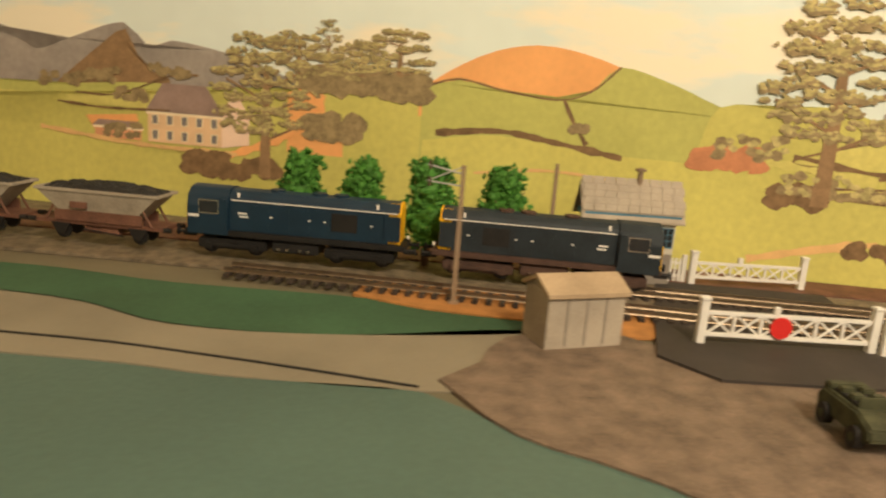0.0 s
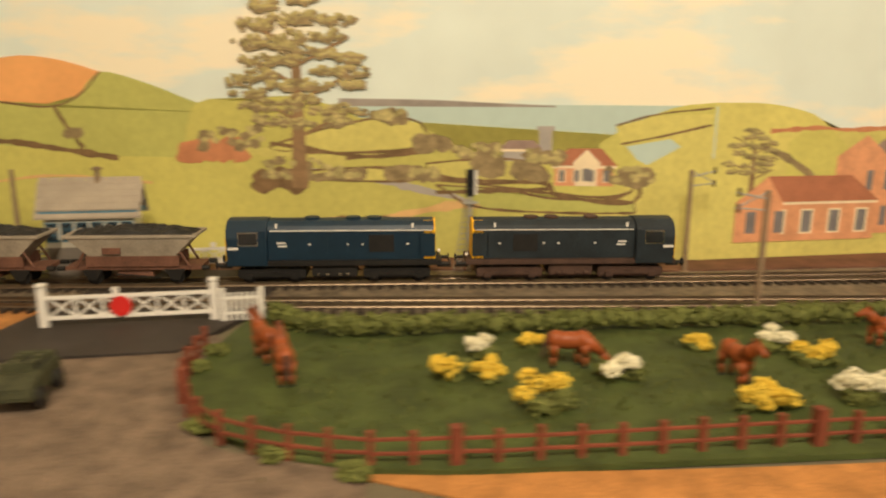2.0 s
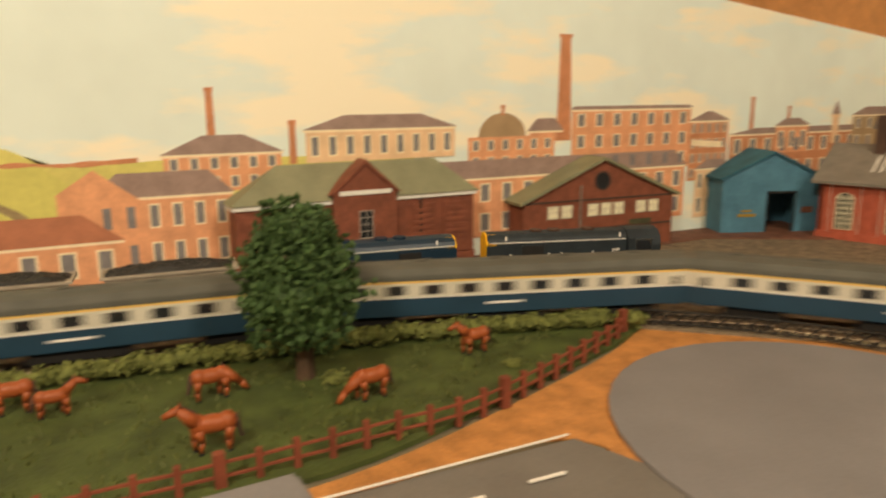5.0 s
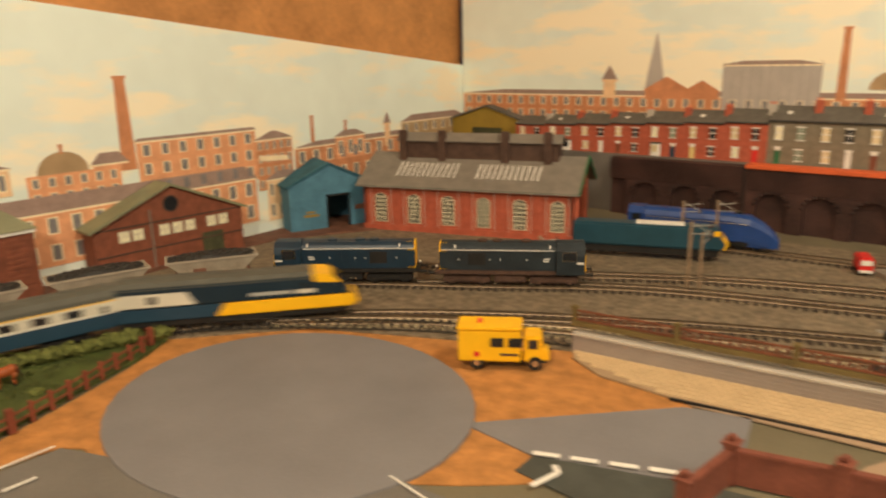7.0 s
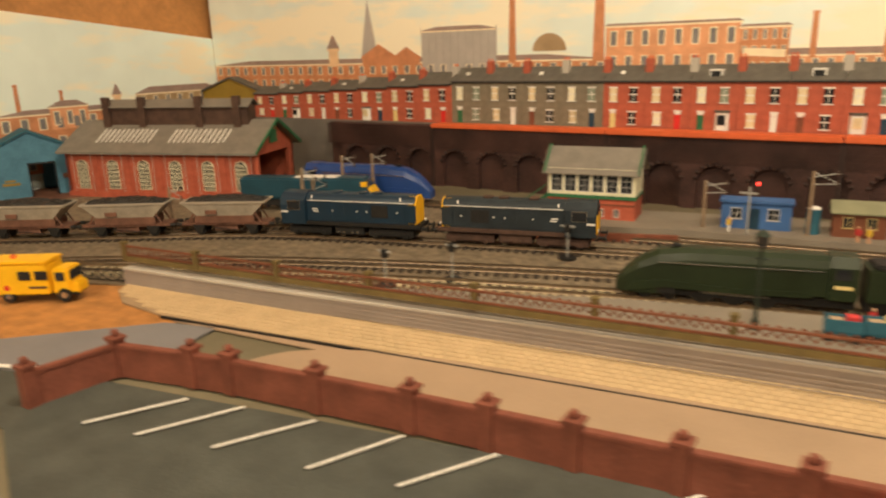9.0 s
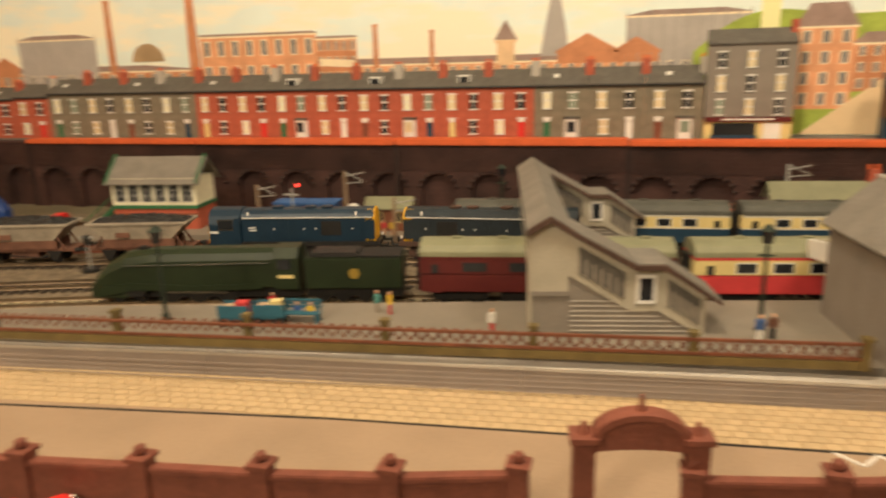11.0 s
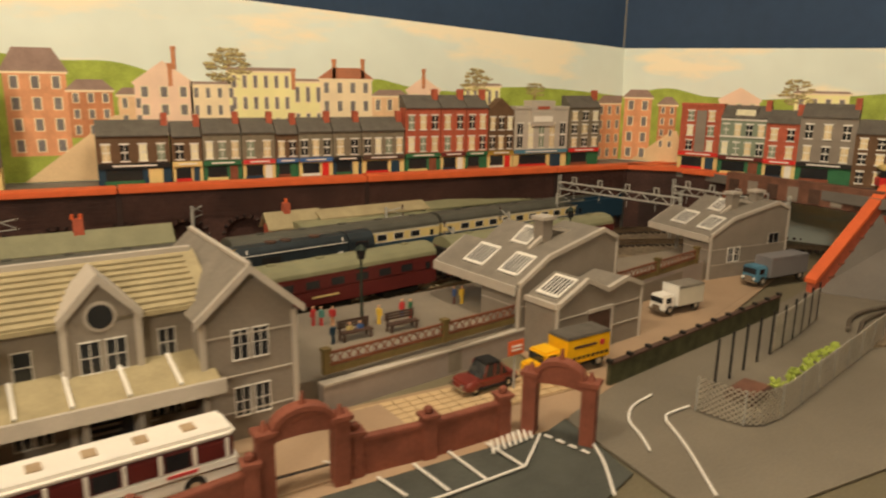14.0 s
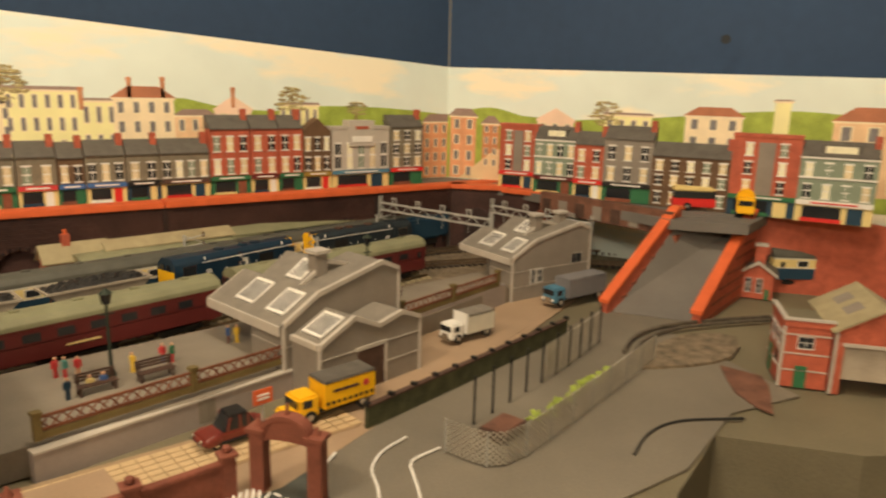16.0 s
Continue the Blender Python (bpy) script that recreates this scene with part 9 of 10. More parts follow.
def lorry(x, y, turn, cab_m, body_m, roof_m, label, L=80, gap=4, bonnet=False, H=34, name="lorry", size=0.82):
    ob = thing(name, pose(x, y, 0.0045, 0, 0, turn) @ Matrix.Diagonal((size, size, size, 1)), label, "lorry", "model lorries")
    h = L / 2
    part("chassis", B(-h, -9, 6, h + 20, 9, 9), "black", ob)
    cab = part("cab", B(h - 2, -12, 5, h + 20, 12, 26), cab_m, ob, bevel=2.0)
    part("windscreen", B(h + 18, -10, 16, h + 20.6, 10, 23.6), "glass_dark", cab, bevel=0.4)
    for y0 in (-12, 12):
        part("side_window", B(h + 6, y0 - 0.4, 16, h + 15, y0 + 0.4, 23), "glass_dark", cab)
    part("grille", B(h + 19.6, -6, 7, h + 21, 6, 13), "chrome", cab)
    part("bumper", B(h + 19, -12, 4.5, h + 21.6, 12, 7), "chrome" if not bonnet else cab_m, cab)
    for y0 in (-8.5, 8.5):
        part("headlamp", rod(bmesh.new(), (h + 20, y0, 10), (h + 21.4, y0, 10), 1.8, 10), "white", cab)
    if bonnet:
        part("bonnet", B(h + 18, -9, 5, h + 32, 9, 16), cab_m, cab, bevel=2.0)
    part("body", B(-h, -13.5, 9.2, h - 2 - gap, 13.5, H), body_m, ob, bevel=0.6)
    part("roof", B(-h - 0.5, -14, H, h - 1.5 - gap, 14, H + 3), roof_m, ob, bevel=1.2)
    wheels(ob, (-h + 14, h + 8), 11.5, 6.2, "hut_grey")
    return ob, h


vn = thing("yellow_van", pose(0.142, 0.622, 0.0035, 0, 0, 32), "yellow works van with dark side windows", "van")
part("body", B(-34, -14, 7, 20, 14, 36), "yellow", vn, bevel=1.2)
part("roof_rib", B(-35, -14.5, 35.5, 21, 14.5, 38), "yellow", vn, bevel=0.8)
part("cab", B(22, -12, 6, 38, 12, 30), "yellow", vn, bevel=1.6)
part("bonnet", B(34, -9, 6, 44, 9, 16), "yellow", vn, bevel=1.4)
part("windscreen", B(37, -10, 19, 38.6, 10, 28), "glass_dark", vn)
part("chassis", B(-34, -9, 5, 42, 9, 8), "black", vn)
for y0 in (-14.2, 14.2):
    for x0 in (-6, 9):
        part("side_window", B(x0, y0 - 0.5, 21, x0 + 11, y0 + 0.5, 29), "black", vn)
    part("cab_window", B(26, y0 * 0.86 - 0.5, 19, 34, y0 * 0.86 + 0.5, 27), "glass_dark", vn)
    part("emblem", rod(bmesh.new(), (-18, y0 - 0.3, 14), (-18, y0 + 0.3, 14), 2.6, 10), "red", vn)
    part("lettering_bar", B(2, y0 - 0.3, 13, 18, y0 + 0.3, 15), "brown_frame", vn)
part("roof_lamp", rod(bmesh.new(), (-16, 0, 38), (-16, 0, 41), 2.4, 10), "coping_orange", vn)
wheels(vn, (-18, 32), 12, 6)

# bus and mixer lorry up on the bridge
sb_ = thing("town_bus", pose(2.205, 0.945, 0.0995, 0, 0, -40), "red and cream single-deck bus on the bridge", "bus")
part("lower_body", B(-42, -13, 4, 42, 13, 15), "red", sb_, bevel=1.2)
part("window_band", B(-41, -12.6, 15.1, 41, 12.6, 24), "glass_dark", sb_, bevel=0.5)
part("roof", B(-42, -13, 23.6, 42, 13, 30), "cream", sb_, bevel=2.0)
wheels(sb_, (-24, 26), 11.5, 5)
mx = thing("mixer_lorry", pose(2.215, 0.898, 0.0995, 0, 0, 215), "yellow concrete mixer lorry on the bridge", "lorry")
part("cab", B(16, -10, 5, 34, 10, 24), "yellow", mx, bevel=1.4)
part("windscreen", B(33, -8, 15, 34.6, 8, 21), "glass_dark", mx)
part("drum", rod(bmesh.new(), (14, 0, 22), (-26, 0, 28), 11, 16, 6), "yellow", mx)
part("chassis", B(-30, -8, 5, 32, 8, 9), "black", mx)
wheels(mx, (-18, -6, 24), 9, 5)

# ---------------------------------------------------------------- works yard
sheet("yard_hump", [(1.90, 0.772), (1.955, 0.798), (2.02, 0.805), (2.05, 0.775), (2.00, 0.742), (1.95, 0.748)], 0.005, 0.003, "ballast", "rough straw-coloured ballast patch", "ground")
sheet("brown_patch", [(1.975, 0.735), (1.985, 0.70), (1.955, 0.668), (1.93, 0.648), (1.938, 0.690)], 0.0034, 0.001, "hopper_brown", "brown worn patch beside the works", "ground")
yk = thing("yard_kerb", pose(0, 0, 0), "low dark curved kerb track in the works yard", "kerb", kind="structure")
ln = smooth_line([Vector(p) for p in ((1.925, 0.790), (1.965, 0.815), (2.02, 0.822), (2.10, 0.80), (2.16, 0.775))], 0.01)
for off_ in (0.0, 0.012):
    bm = bmesh.new()
    for a, b in zip(ln, ln[1:]):
        rod(bm, (a.x * 1000, (a.y + off_) * 1000, 5), (b.x * 1000, (b.y + off_) * 1000, 5), 2.2, 5)
    part("kerb", bm, "dark_ballast", yk)
ln = smooth_line([Vector(p) for p in ((1.795, 0.660), (1.825, 0.676), (1.86, 0.678), (1.905, 0.655))], 0.008)
bm = bmesh.new()
for a, b in zip(ln, ln[1:]):
    rod(bm, (a.x * 1000, a.y * 1000, 3), (b.x * 1000, b.y * 1000, 3), 1.2, 5)
part("cable", bm, "black", yk, "thin dark cable at the board's edge")

# painted knot and cracks on the blue wall, loose litter
kn = thing("wall_knot", pose(2.31, 0.995, 0.315, 90, 0, CA), "round dark knot in the blue boarding", "knot")
part("knot", rod(bmesh.new(), (0, 0, -1), (0, 0, 1.2), 6, 14), "pit_dark", kn)


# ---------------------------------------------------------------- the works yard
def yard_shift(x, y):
    """How far the yard's end of the board is moved to fit the camera's view."""
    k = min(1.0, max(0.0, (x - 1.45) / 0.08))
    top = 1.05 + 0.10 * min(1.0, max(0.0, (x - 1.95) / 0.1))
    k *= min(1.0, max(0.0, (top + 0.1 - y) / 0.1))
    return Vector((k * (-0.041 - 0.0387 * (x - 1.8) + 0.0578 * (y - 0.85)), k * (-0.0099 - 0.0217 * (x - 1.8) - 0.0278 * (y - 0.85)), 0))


def fit_yard_to_view():
    """Shifts the yard's things to where they look right from the camera."""
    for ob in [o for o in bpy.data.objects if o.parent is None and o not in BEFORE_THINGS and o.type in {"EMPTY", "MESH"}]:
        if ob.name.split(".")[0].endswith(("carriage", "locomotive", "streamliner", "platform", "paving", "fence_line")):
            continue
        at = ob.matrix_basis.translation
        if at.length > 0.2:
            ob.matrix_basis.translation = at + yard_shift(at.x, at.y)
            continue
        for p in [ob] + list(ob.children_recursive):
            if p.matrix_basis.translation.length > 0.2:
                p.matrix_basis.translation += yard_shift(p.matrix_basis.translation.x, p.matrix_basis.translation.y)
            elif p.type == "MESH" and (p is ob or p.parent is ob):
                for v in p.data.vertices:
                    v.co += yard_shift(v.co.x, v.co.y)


def fit_board_to_view():
    """Moves all that stands on the station side of the board to fit the camera's view; long things follow it bit by
    bit.
    """
    bpy.context.view_layer.update()
    fixed = ("wall_", "floor", "ceiling", "ground", "well_board", "backscene", "retaining_wall", "street", "corner_wall", "terraced_house", "town_shop", "room_lamp", "mustard_shed")
    long_ones = ("platform", "pavement", "car_park_wall", "yard_wall", "mesh_fence", "road_ramp", "yard_kerb", "platform_fence")
    done = set()
    for ob in [o for o in bpy.data.objects if o.parent is None and o.type in {"EMPTY", "MESH"}]:
        name = ob.name.split(".")[0]
        if name.startswith(fixed) or ob in MOVING or name.endswith(("carriage", "locomotive", "bogie_wagon", "green_unit")):
            continue
        at = ob.matrix_basis.translation
        if at.length > 0.2 and not name.startswith(long_ones):
            ob.matrix_basis.translation = at + board_shift(at.x, at.y)
            continue
        for p in [ob] + list(ob.children_recursive):
            if p.type != "MESH":
                continue
            mw = p.matrix_world.copy()
            if p.data.users > 1:
                w = mw.translation
                p.matrix_basis.translation += ob.matrix_world.to_3x3().inverted() @ board_shift(w.x, w.y)
            elif p.data not in done:
                done.add(p.data)
                back = mw.inverted()
                for v in p.data.vertices:
                    w = mw @ v.co
                    v.co = back @ (w + board_shift(w.x, w.y))


fit_yard_to_view()
fit_board_to_view()

# ---------------------------------------------------------------- ramp, goods sheds and yard, beyond the station
RAMP_L0, RAMP_R0, RAMP_L1, RAMP_R1 = (2.000, 0.905), (2.056, 0.826), (2.120, 0.918), (2.225, 0.880)
rp = thing("road_ramp", pose(0, 0, 0), "grey road ramp up to the bridge", "ramp", kind="structure")
bm = bmesh.new()
q = [(*RAMP_L0, 0.003), (*RAMP_R0, 0.003), (*RAMP_R1, 0.0995), (*RAMP_L1, 0.0995)]
top, low = [bm.verts.new(p) for p in q], [bm.verts.new((p[0], p[1], 0)) for p in q]
bm.faces.new(top)
bm.faces.new(low[::-1])
for i in range(4):
    bm.faces.new((low[i], low[(i + 1) % 4], top[(i + 1) % 4], top[i]))
part("ramp_surface", bm, "tarmac_light", rp)
for a, b in ((RAMP_L0, RAMP_L1), (RAMP_R0, RAMP_R1)):
    v = Vector(b) - Vector(a)
    m = pose(a[0], a[1], 0, 0, 0, math.degrees(math.atan2(v.y, v.x)))
    L = v.length * 1000
    w_ = part("ramp_wall", prism(bmesh.new(), [(-6, 0), (L + 8, 0), (L + 8, 108), (L, 108), (-6, 14)], "y", -5, 4), "brick_red", rp, "brick ramp side wall")
    w_.matrix_basis = m
    c_ = part("ramp_coping", prism(bmesh.new(), [(-8, 13.5), (L, 108.2), (L + 10, 108.2), (L + 10, 112), (L - 1, 112), (-8, 18)], "y", -7, 6), "coping_orange", rp, "orange ramp coping")
    c_.matrix_basis = m
    for i in range(6):
        bc = part("brick_course", prism(bmesh.new(), [(i * L / 7, 3 + i * 13), (L, 3 + i * 13), (L, 5 + i * 13), (i * L / 7 + 2, 5 + i * 13)], "y", -6, -4.9), "brick_dark", rp)
        bc.matrix_basis = m
# red slope to the right of the ramp
rs = thing("red_embankment", pose(2.236, 0.880, 0, 0, 0, -48), "plain red brick embankment wall falling away from the bridge", "wall", kind="structure")
part("wall", prism(bmesh.new(), [(0, 0), (420, 0), (420, 55), (0, 112)], "y", 0, 10), "brick_red", rs)

def goods_shed(m, w, dpt, label, annex=True):
    """A grey stone shed: low eave, steep lit slope, long shallow roof, and a canopy that runs on over the platform."""
    ob = thing("goods_shed", m, label, "goods shed", "goods sheds")
    prof = [(0, 57), (w * 0.27, 76), (w * 0.84, 92), (w, 83)]
    part("wall", prism(bmesh.new(), [(0, 0), (w, 0)] + prof[::-1], "y", 0, dpt), "stone_grey", ob)
    for (xa, za), (xb, zb) in zip(prof, prof[1:]):
        part("roof", prism(bmesh.new(), [(xa - (3 if xa == 0 else 0), za - (1.6 if xa == 0 else 0)), (xb, zb), (xb, zb + 2.2), (xa - (3 if xa == 0 else 0), za + (0.6 if xa == 0 else 2.2))], "y", 1.5, dpt + 1), "slate", ob)
        part("coping", prism(bmesh.new(), [(xa, za - 1), (xb, zb - 1), (xb, zb + 3.2), (xa, za + 3.2)], "y", -1.8, 1.4), "stone_trim", ob)
    can = part("canopy", prism(bmesh.new(), [(-3, 55.4), (w * 0.27, 76), (w * 0.27 + 14, 70), (w * 0.27 + 14, 72), (w * 0.27, 78.2), (-3, 57.8)], "y", dpt + 1.1, dpt + 62), "slate", ob)
    part("fascia", B(-5, 0, 50, -3.1, dpt + 62, 58), "stone_trim", can, "pale canopy fascia")
    part("canopy_end", prism(bmesh.new(), [(-4, 50), (6, 52), (w * 0.27, 62), (w * 0.27 + 14, 58), (w * 0.27 + 14, 71), (w * 0.27, 77.5), (-4, 57)], "y", dpt + 62.1, dpt + 64), "stone_trim", can)
    back = part("rear_gable", prism(bmesh.new(), [(w * 0.30, 76), (w * 0.52, 94), (w * 0.74, 86)], "y", dpt * 0.6, dpt + 40), "slate", ob)
    part("gable_coping", prism(bmesh.new(), [(w * 0.29, 76), (w * 0.52, 93), (w * 0.75, 86), (w * 0.75, 89), (w * 0.52, 97), (w * 0.29, 80)], "y", dpt * 0.6 - 3, dpt * 0.6), "stone_trim", back)

    def roof_light(parent, a, b, lift, y0, y1):
        """A white-framed light let into a slope from a to b."""
        (xa, za), (xb, zb) = a, b
        at = lambda k, d: (xa + (xb - xa) * k, za + (zb - za) * k + lift + d)
        fr = part("roof_light", prism(bmesh.new(), [at(0.16, 0), at(0.84, 0), at(0.84, 1.2), at(0.16, 1.2)], "y", y0, y1), "glass_dark", parent)
        for e in (0.16, 0.80):
            part("frame_rail", prism(bmesh.new(), [at(e, 0.4), at(e + 0.06, 0.4), at(e + 0.06, 2.0), at(e, 2.0)], "y", y0 - 1, y1 + 1), "white", fr)
        n = 6
        for i in range(n + 1):
            y = y0 + (y1 - y0) * i / n
            t = 1.0 if i in (0, n) else 0.5
            part("glazing_bar", prism(bmesh.new(), [at(0.16, 0.4), at(0.84, 0.4), at(0.84, 1.8), at(0.16, 1.8)], "y", y - t, y + t), "white", fr)

    roof_light(ob, prof[0], prof[1], 2.0, 10, 32)
    roof_light(can, prof[0], prof[1], 2.0, dpt + 8, dpt + 32)
    roof_light(back, (w * 0.30, 76), (w * 0.52, 94), 0.2, dpt * 0.6 + 8, dpt + 8)
    for i in range(1 if annex else 2):
        x = w * (0.46 + 0.32 * i)
        ch = part("chimney", B(x - 6, 24, 78, x + 6, 36, 103), "stone_grey", ob)
        part("chimney_cap", B(x - 8, 22, 103, x + 8, 38, 106), "stone_trim", ch)
    for z in (19, 39):
        part("course_line", B(0.5, -0.6, z, w - 0.5, 0.2, z + 0.7), "stone_trim", ob)
        part("course_line", B(-0.6, 0.5, z, 0.2, dpt - 0.5, z + 0.7), "stone_trim", ob)
    part("corner_stone", B(-1.2, -1.2, 0, 1.2, 1.2, 56), "stone_trim", ob)
    part("corner_stone", B(w - 1.2, -1.2, 0, w + 1.2, 1.2, 82), "stone_trim", ob)
    if annex:
        ap = [(6, 48), (40, 64), (66, 52), (92, 58), (114, 49)]
        an = part("annex", prism(bmesh.new(), [(6, 0), (114, 0)] + ap[::-1], "y", -38, -2.2), "stone_grey", ob)
        for (xa, za), (xb, zb) in zip(ap, ap[1:]):
            part("annex_roof", prism(bmesh.new(), [(xa, za), (xb, zb), (xb, zb + 1.6), (xa, za + 1.6)], "y", -36, -2.4), "slate", an)
            part("annex_coping", prism(bmesh.new(), [(xa, za - 1), (xb, zb - 1), (xb, zb + 3), (xa, za + 3)], "y", -40, -36.4), "stone_trim", an)
        part("annex_coping", B(4, -36.4, 46, 7.5, -2.2, 50.4), "stone_trim", an)
        roof_light(an, ap[0], ap[1], 1.6, -31, -9)
        part("loading_bay", B(44, -38.8, 0, 72, -37.8, 36), "brown_frame", an)
        part("bay_frame", B(72, -39.4, 0, 75, -37.6, 38), "stone_trim", an)
        part("bay_lintel", B(42, -39.4, 36, 75, -37.6, 39), "stone_trim", an)
        for z in (19, 37):
            part("course_line", B(6.5, -38.7, z, 43, -37.8, z + 0.7), "stone_trim", an)
            part("course_line", B(76, -38.7, z, 113.5, -37.8, z + 0.7), "stone_trim", an)
        for x in (6, 114):
            part("corner_stone", B(x - 1.2, -39.2, 0, x + 1.2, -36.8, 47), "stone_trim", an)
    else:
        for dx in (-5.5, 5.5):
            window(ob, w * 0.3 + dx, 22, 8, 18, 0, "white", (1, 1))
        window(ob, w * 0.82, 40, 18, 13, 0, "stone_trim", (1, 0))
    return ob


goods_shed(pose(1.608, 0.883, 0.001, 0, 0, 13), 124, 46, "grey stone goods shed with roof lights and annex")
goods_shed(pose(1.926, 0.985, 0.001, 0, 0, 1) @ Matrix.Diagonal((0.98, 0.9, 0.92, 1)), 128, 46, "grey stone parcels shed with twin chimneys", annex=False)

gateway(1.543, 0.760, -50, 38, "red-brown brick gateway arch over the car park exit")
# dark boarded wall along the yard
dw = thing("yard_wall", pose(1.635, 0.796, 0.002, 0, 0, 15.2), "dark olive yard wall with small capped posts", "wall")
part("wall_panel", B(0, -1.8, 0, 275, 1.8, 17), "khaki", dw)
part("capping", B(0, -2.4, 17, 275, 2.4, 18.6), "brown_frame", dw)
for i in range(12):
    part("post_cap", B(25 * i - 1.6, -2.2, 18, 25 * i + 1.6, 2.2, 21), "black", dw)

tx = car(1.547, 0.828, 188, "taxi_red", "dark red vintage taxi with black roof on the road", L=56, W=22, H=24, roof="black")
part("running_board", B(-16, -12.4, 4, 16, 12.4, 5.4), "black", tx)
for y0 in (-9.5, 9.5):
    part("front_wing", ball(bmesh.new(), (19, y0, 7), 6.5, 2, (1.3, 0.5, 0.8)), "taxi_red", tx, smooth=True)

lo, h = lorry(1.632, 0.833, 188, "yellow", "yellow", "slate_dark", "yellow bonneted box lorry with grey roof", L=62, bonnet=True, H=33)
for y0 in (-13.8, 13.8):
    part("lettering_bar", B(-12, y0 - 0.3, 24, 16, y0 + 0.3, 26.5), "brown_frame", lo)
    part("emblem", rod(bmesh.new(), (-20, y0 - 0.3, 25), (-20, y0 + 0.3, 25), 3.2, 12), "cloth_red", lo)
    for i in range(9):
        part("side_slot", B(-28 + 6 * i, y0 - 0.4, 13, -24.5 + 6 * i, y0 + 0.4, 16), "black", lo)
lo, h = lorry(1.816, 0.912, 186, "white", "coach_grey", "slate", "white box van with grey sides in the goods yard", L=56, H=33, size=0.74)
part("headboard", B(h - 6.6, -13.8, 10, h - 5, 13.8, 37), "white", lo)
lorry(2.000, 0.950, 183, "sky_blue_shed", "disc_grey", "disc_grey", "blue-cabbed articulated lorry with grey container", L=82, H=33, size=0.84)

# station sign
sn = thing("station_sign", pose(1.566, 0.818, 0.003, 0, 0, 10), "orange-red station sign board on a grey post", "sign")
part("post", rod(bmesh.new(), (0, 0, 0), (0, 0, 34), 0.9, 8), "steel_grey", sn)
part("board", B(-7.5, -1.6, 27, 7.5, -0.6, 38), "coping_orange", sn, bevel=0.3)
for z in (30.5, 33.2):
    part("emblem_bar", B(-4.5, -2.2, z, 4.5, -1.5, z + 1.3), "white", sn)

mf = thing("mesh_fence", pose(1.664, 0.737, 0.003), "bent silver wire-mesh fence around a dead-end siding", "fence")
near = Line([(1.664, 0.737), (1.677, 0.706), (1.704, 0.703), (1.765, 0.722), (1.85, 0.750), (1.923, 0.775)])
far = Line([(1.705, 0.760), (1.765, 0.780), (1.835, 0.803), (1.915, 0.836)])
o = Vector((1.664, 0.737))
for line, hgt, mat_, step in ((near, 24, "mesh_wire", 0.0045), (far, 30, "mesh_wire", 0.0045)):
    bm, n = bmesh.new(), int(line.run[-1] / step)
    for i in range(n):
        p, q = (line.at(line.run[-1] * i / n) - o) * 1000, (line.at(line.run[-1] * (i + 1) / n) - o) * 1000
        if line is far and i < n * 0.45:
            continue
        for z in range(1, hgt, 4):
            rod(bm, (p.x, p.y, z), (q.x, q.y, z + 4), 0.55, 3)
            rod(bm, (p.x, p.y, z + 4), (q.x, q.y, z), 0.55, 3)
    tagged(part("wire_mesh", bm, mat_, mf), kind="stuff")
    for i in range(10):
        p = (line.at(line.run[-1] * i / 9) - o) * 1000
        part("post", rod(bmesh.new(), (p.x, p.y, 0), (p.x, p.y, hgt + (8 if line is far else 1)), 1.0 if line is far else 0.7, 6), "steel_grey" if line is near else "black", mf)
hp = thing("inspection_pit_cover", pose(1.715, 0.738, 0.003, 0, 0, 18), "brown dished cover box inside the mesh fence", "cover")
part("box", B(-16, -11, 0, 16, 11, 7), "brown_frame", hp, bevel=0.8)
part("lid", B(-14, -9, 7, 14, 9, 7.8), "hopper_brown", hp)
gs = thing("grass_strip", pose(1.785, 0.752, 0.0025, 0, 0, 20), "bright lichen strip beside the siding", "grass", kind="stuff")
bm = bmesh.new()
for i in range(26):
    foliage(bm, (-40 + 5.2 * i, random.uniform(-5, 5), 2), 5, 14, 1.6, (1, 1, 0.5), core=False)
part("lichen", bm, "p_hill", gs)
rh = thing("red_cottage", pose(2.190, 0.866, 0.002, 0, 0, -58) @ Matrix.Diagonal((0.82, 0.82, 0.9, 1)), "small red brick cottage with tall chimney", "house")
part("wall", prism(bmesh.new(), [(0, 0), (46, 0), (46, 36), (23, 50), (0, 36)], "y", 0, 44), "brick_red", rh)
for s, e in ((-1, 0), (1, 46)):
    part("roof", prism(bmesh.new(), [(e + 4 * s, 33), (23, 50), (23, 52.5), (e + 5 * s, 35)], "y", -4, 48), "slate_dark", rh)
    part("barge_board", prism(bmesh.new(), [(e + 5 * s, 31.5), (23, 48.5), (23, 53), (e + 5 * s, 35.5)], "y", -5, -4), "stone_trim", rh)
ch = part("chimney", B(17, 4, 46, 32, 14, 72), "brick_red", rh)
part("chimney_cap", B(15.5, 2.5, 72, 33.5, 15.5, 75), "stone_trim", ch)
for x in (12, 27):
    window(rh, x, 9, 8, 19, 0, "white", (1, 2))
part("door", B(35, -0.7, 0, 41, 0.4, 14), "green_paint", rh)

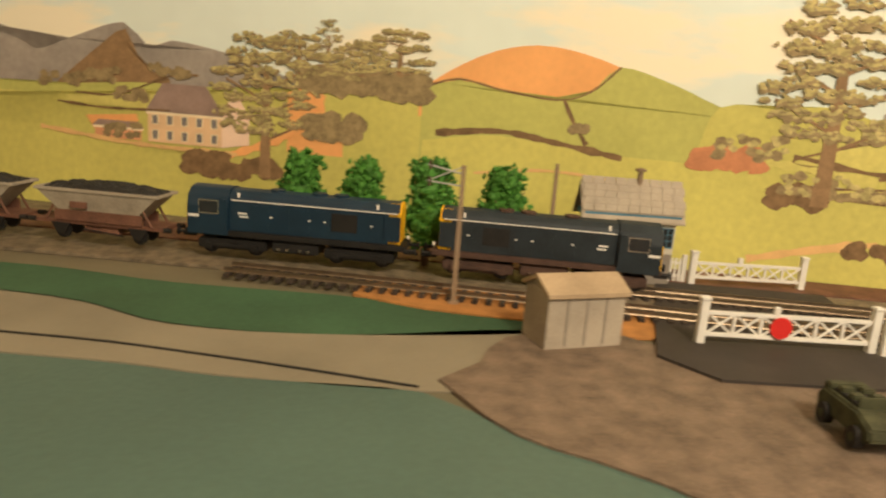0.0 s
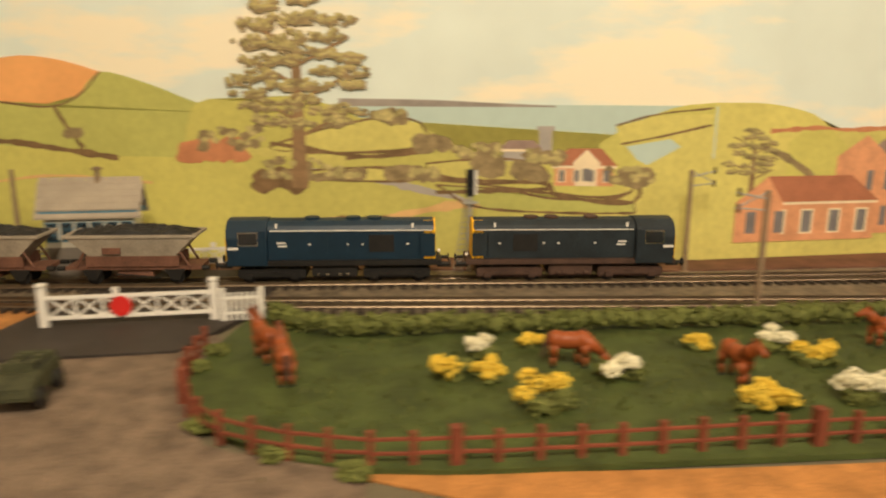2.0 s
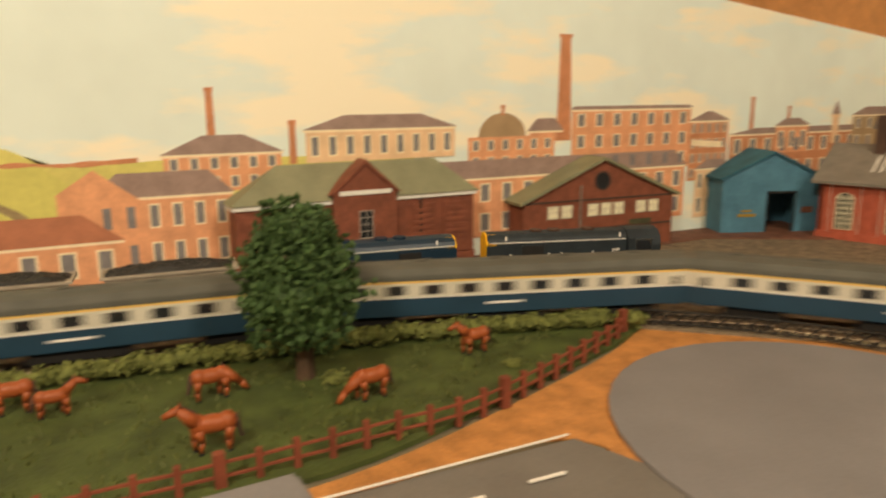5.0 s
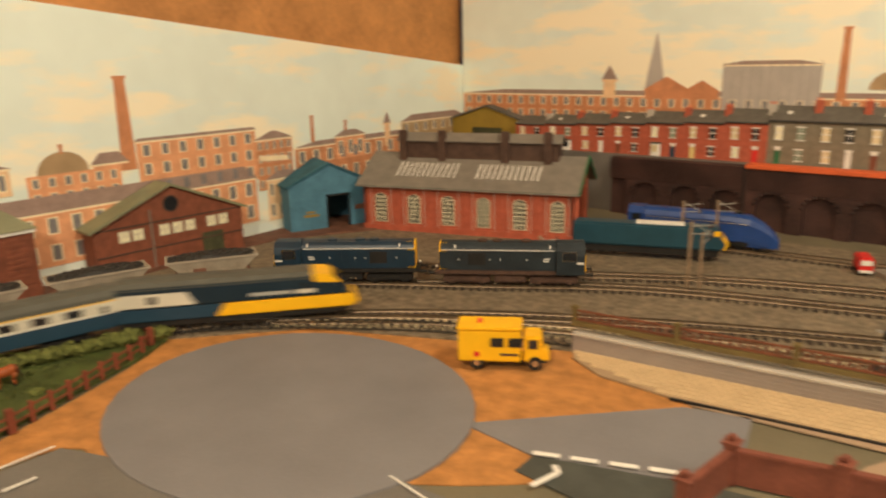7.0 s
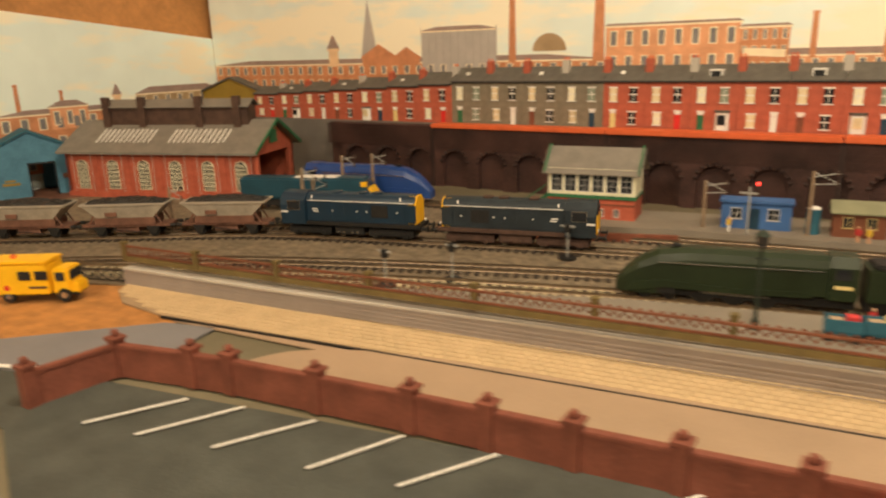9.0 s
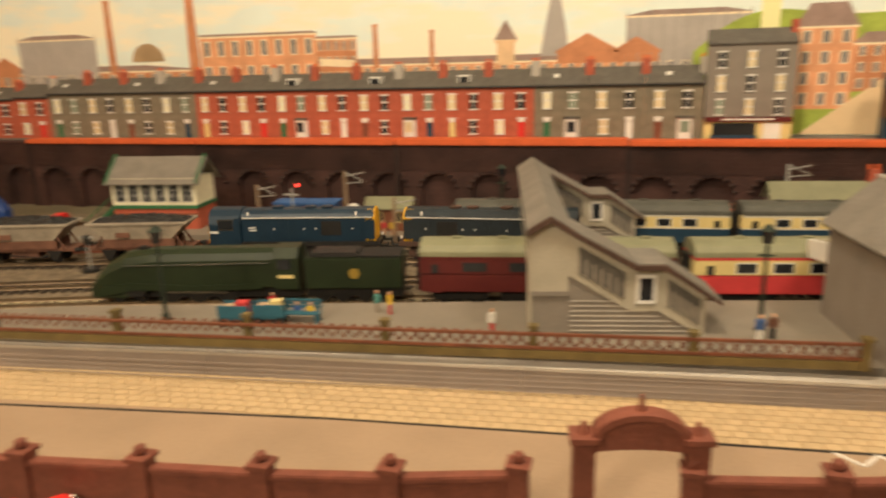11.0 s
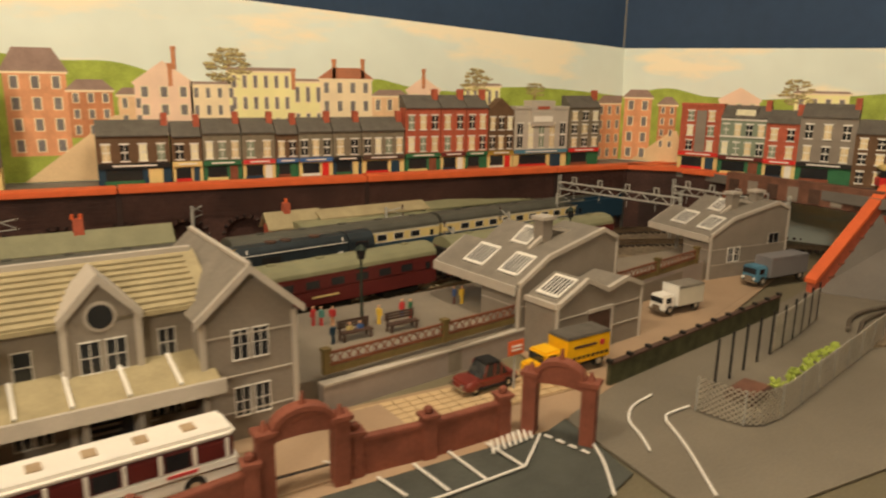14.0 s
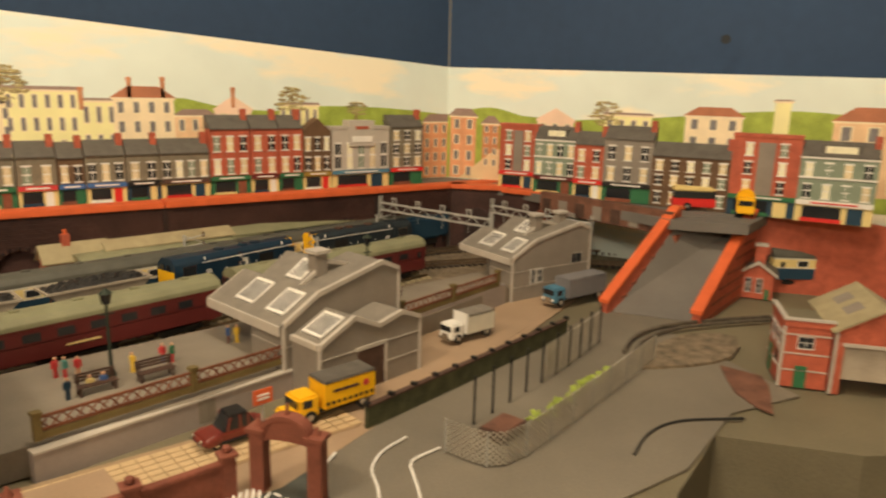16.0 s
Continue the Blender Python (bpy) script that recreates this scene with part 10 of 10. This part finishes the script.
re_ = thing("red_works", pose(1.974, 0.684, 0.002, 0, 0, -49) @ Matrix.Diagonal((0.88, 0.88, 0.93, 1)), "red brick works with flat-roofed office and pale shed roof", "works")
part("office_wall", B(0, 0, 0, 42, 60, 58), "brick_red", re_)
part("parapet", B(-1, -1, 58, 43, 2, 64), "brick_red", re_)
part("parapet", B(-1, 2, 58, 2, 61, 64), "brick_red", re_)
part("parapet_cap", B(-2, -2, 64, 44, 2.6, 66), "stone_trim", re_)
part("parapet_cap", B(-2, 2.6, 64, 2.6, 62, 66), "stone_trim", re_)
part("flat_roof", B(2, 2, 58, 42, 60, 59), "olive_board", re_)
part("shed_wall", prism(bmesh.new(), [(44, 0), (52, 0), (52, 46), (112, 46), (112, 0), (122, 0), (122, 60), (83, 82), (44, 60)], "y", -6, 0), "brick_red", re_)
part("shed_side", B(44, 0, 0, 48, 90, 60), "brick_red", re_)
part("shed_side", B(118, 0, 0, 122, 90, 60), "brick_red", re_)
part("roller_door", B(52, -3, 14, 112, -1.4, 46), "hut_grey", re_)
part("door_lintel", B(50, -7, 46, 114, -5.6, 49), "stone_trim", re_)
for s, e in ((-1, 44), (1, 122)):
    slope = part("shed_roof", prism(bmesh.new(), [(e + 4 * s, 57.5), (83, 82), (83, 84), (e + 5 * s, 59.5)], "y", -10, 94), "tile_tan", re_)
    for y0 in (16, 52):
        k0, k1 = (0.32, 0.68)
        part("roof_light", prism(bmesh.new(), [(e + (83 - e) * k0, 60 + 23 * k0 + 0.9), (e + (83 - e) * k1, 60 + 23 * k1 + 0.9), (e + (83 - e) * k1, 60 + 23 * k1 + 2.0), (e + (83 - e) * k0, 60 + 23 * k0 + 2.0)], "y", y0, y0 + 22), "stone_grey", slope)
for z in (16, 32, 50):
    part("string_course", B(-0.8, -0.8, z, 42, 0.2, z + 1.2), "stone_trim", re_)
    part("string_course", B(-0.8, 0, z, 0.2, 60, z + 1.2), "stone_trim", re_)
window(re_, 20, 38, 14, 11, 0, "white", (1, 1))
part("door", B(13, -0.8, 0, 24, 0.4, 21), "green_paint", re_, "bright green door")
part("corner_stone", B(-1.4, -1.4, 0, 1.2, 1.2, 58), "stone_trim", re_)
part("corner_stone", B(43, -7.6, 0, 45.4, -5.4, 60), "stone_trim", re_)
for y0 in (14, 30, 46):
    win = part("side_window", B(-0.8, y0 - 4, 38, 0.4, y0 + 4, 49), "glass_dark", re_)
    part("window_frame", B(-1.2, y0 - 5, 36.6, -0.6, y0 + 5, 37.8), "white", win)
    part("window_frame", B(-1.2, y0 - 0.5, 38, -0.6, y0 + 0.5, 49), "white", win)
    part("window_frame", B(-1.2, y0 - 5, 49, -0.6, y0 + 5, 50.2), "white", win)
win = part("side_window", B(-0.8, 16, 17, 0.4, 26, 28), "glass_dark", re_)
part("window_frame", B(-1.2, 15, 16, -0.6, 27, 17.2), "white", win)
part("side_door", B(-0.8, 40, 0, 0.4, 54, 26), "green_paint", re_)


# car park bays, hatching and the curved lines of the works road
for p in (((1.433, 0.745), (1.441, 0.721)), ((1.457, 0.750), (1.464, 0.716)), ((1.482, 0.754), (1.488, 0.718)), ((1.508, 0.754), (1.515, 0.721)), ((1.395, 0.708), (1.461, 0.713)), ((1.461, 0.713), (1.516, 0.721)), ((1.516, 0.721), (1.545, 0.750))):
    mark(*p[0], *p[1], 0.0014, 0.0045)
for i in range(4):
    mark(1.547 + 0.0034 * i, 0.748 - 0.0085 * i, 1.549 + 0.0034 * i, 0.743 - 0.0085 * i, 0.0016, 0.0045)
for i in range(8):
    mark(1.506 + 0.0045 * i, 0.741 + 0.001 * i, 1.512 + 0.0045 * i, 0.755 + 0.001 * i, 0.0016, 0.0045)
for i in range(6):
    mark(1.372 + 0.003 * i, 0.690 + 0.0065 * i, 1.396 + 0.003 * i, 0.694 + 0.0065 * i, 0.003, 0.0045)
for pts in ([(1.652, 0.768), (1.626, 0.758), (1.610, 0.742), (1.604, 0.724), (1.596, 0.706)], [(1.664, 0.743), (1.638, 0.738), (1.630, 0.724), (1.620, 0.700), (1.596, 0.653)], [(1.600, 0.774), (1.585, 0.760), (1.574, 0.740), (1.562, 0.708), (1.545, 0.676)]):
    ln = smooth_line([Vector(p) for p in pts], 0.006)
    for a, b in zip(ln, ln[1:]):
        mark(a.x, a.y, b.x, b.y, 0.0016, 0.0040)

# ---------------------------------------------------------------- rails and sleepers
lay_track(freight_line, "brown-sleepered outer running line", 3.0, 8.3, "sleeper", 120)
lay_track(express_line, "brown-sleepered inner running line", 3.6, 8.6, "sleeper", 120)
lay_track(Line(LOOP), "pale-sleepered loop line", count=60)
lay_track(Line(PLATFORM), "pale-sleepered platform line", sleeper="pale_sleeper", count=120)
lay_track(Line(BRANCH), "siding below the retaining wall", count=40)

motions()
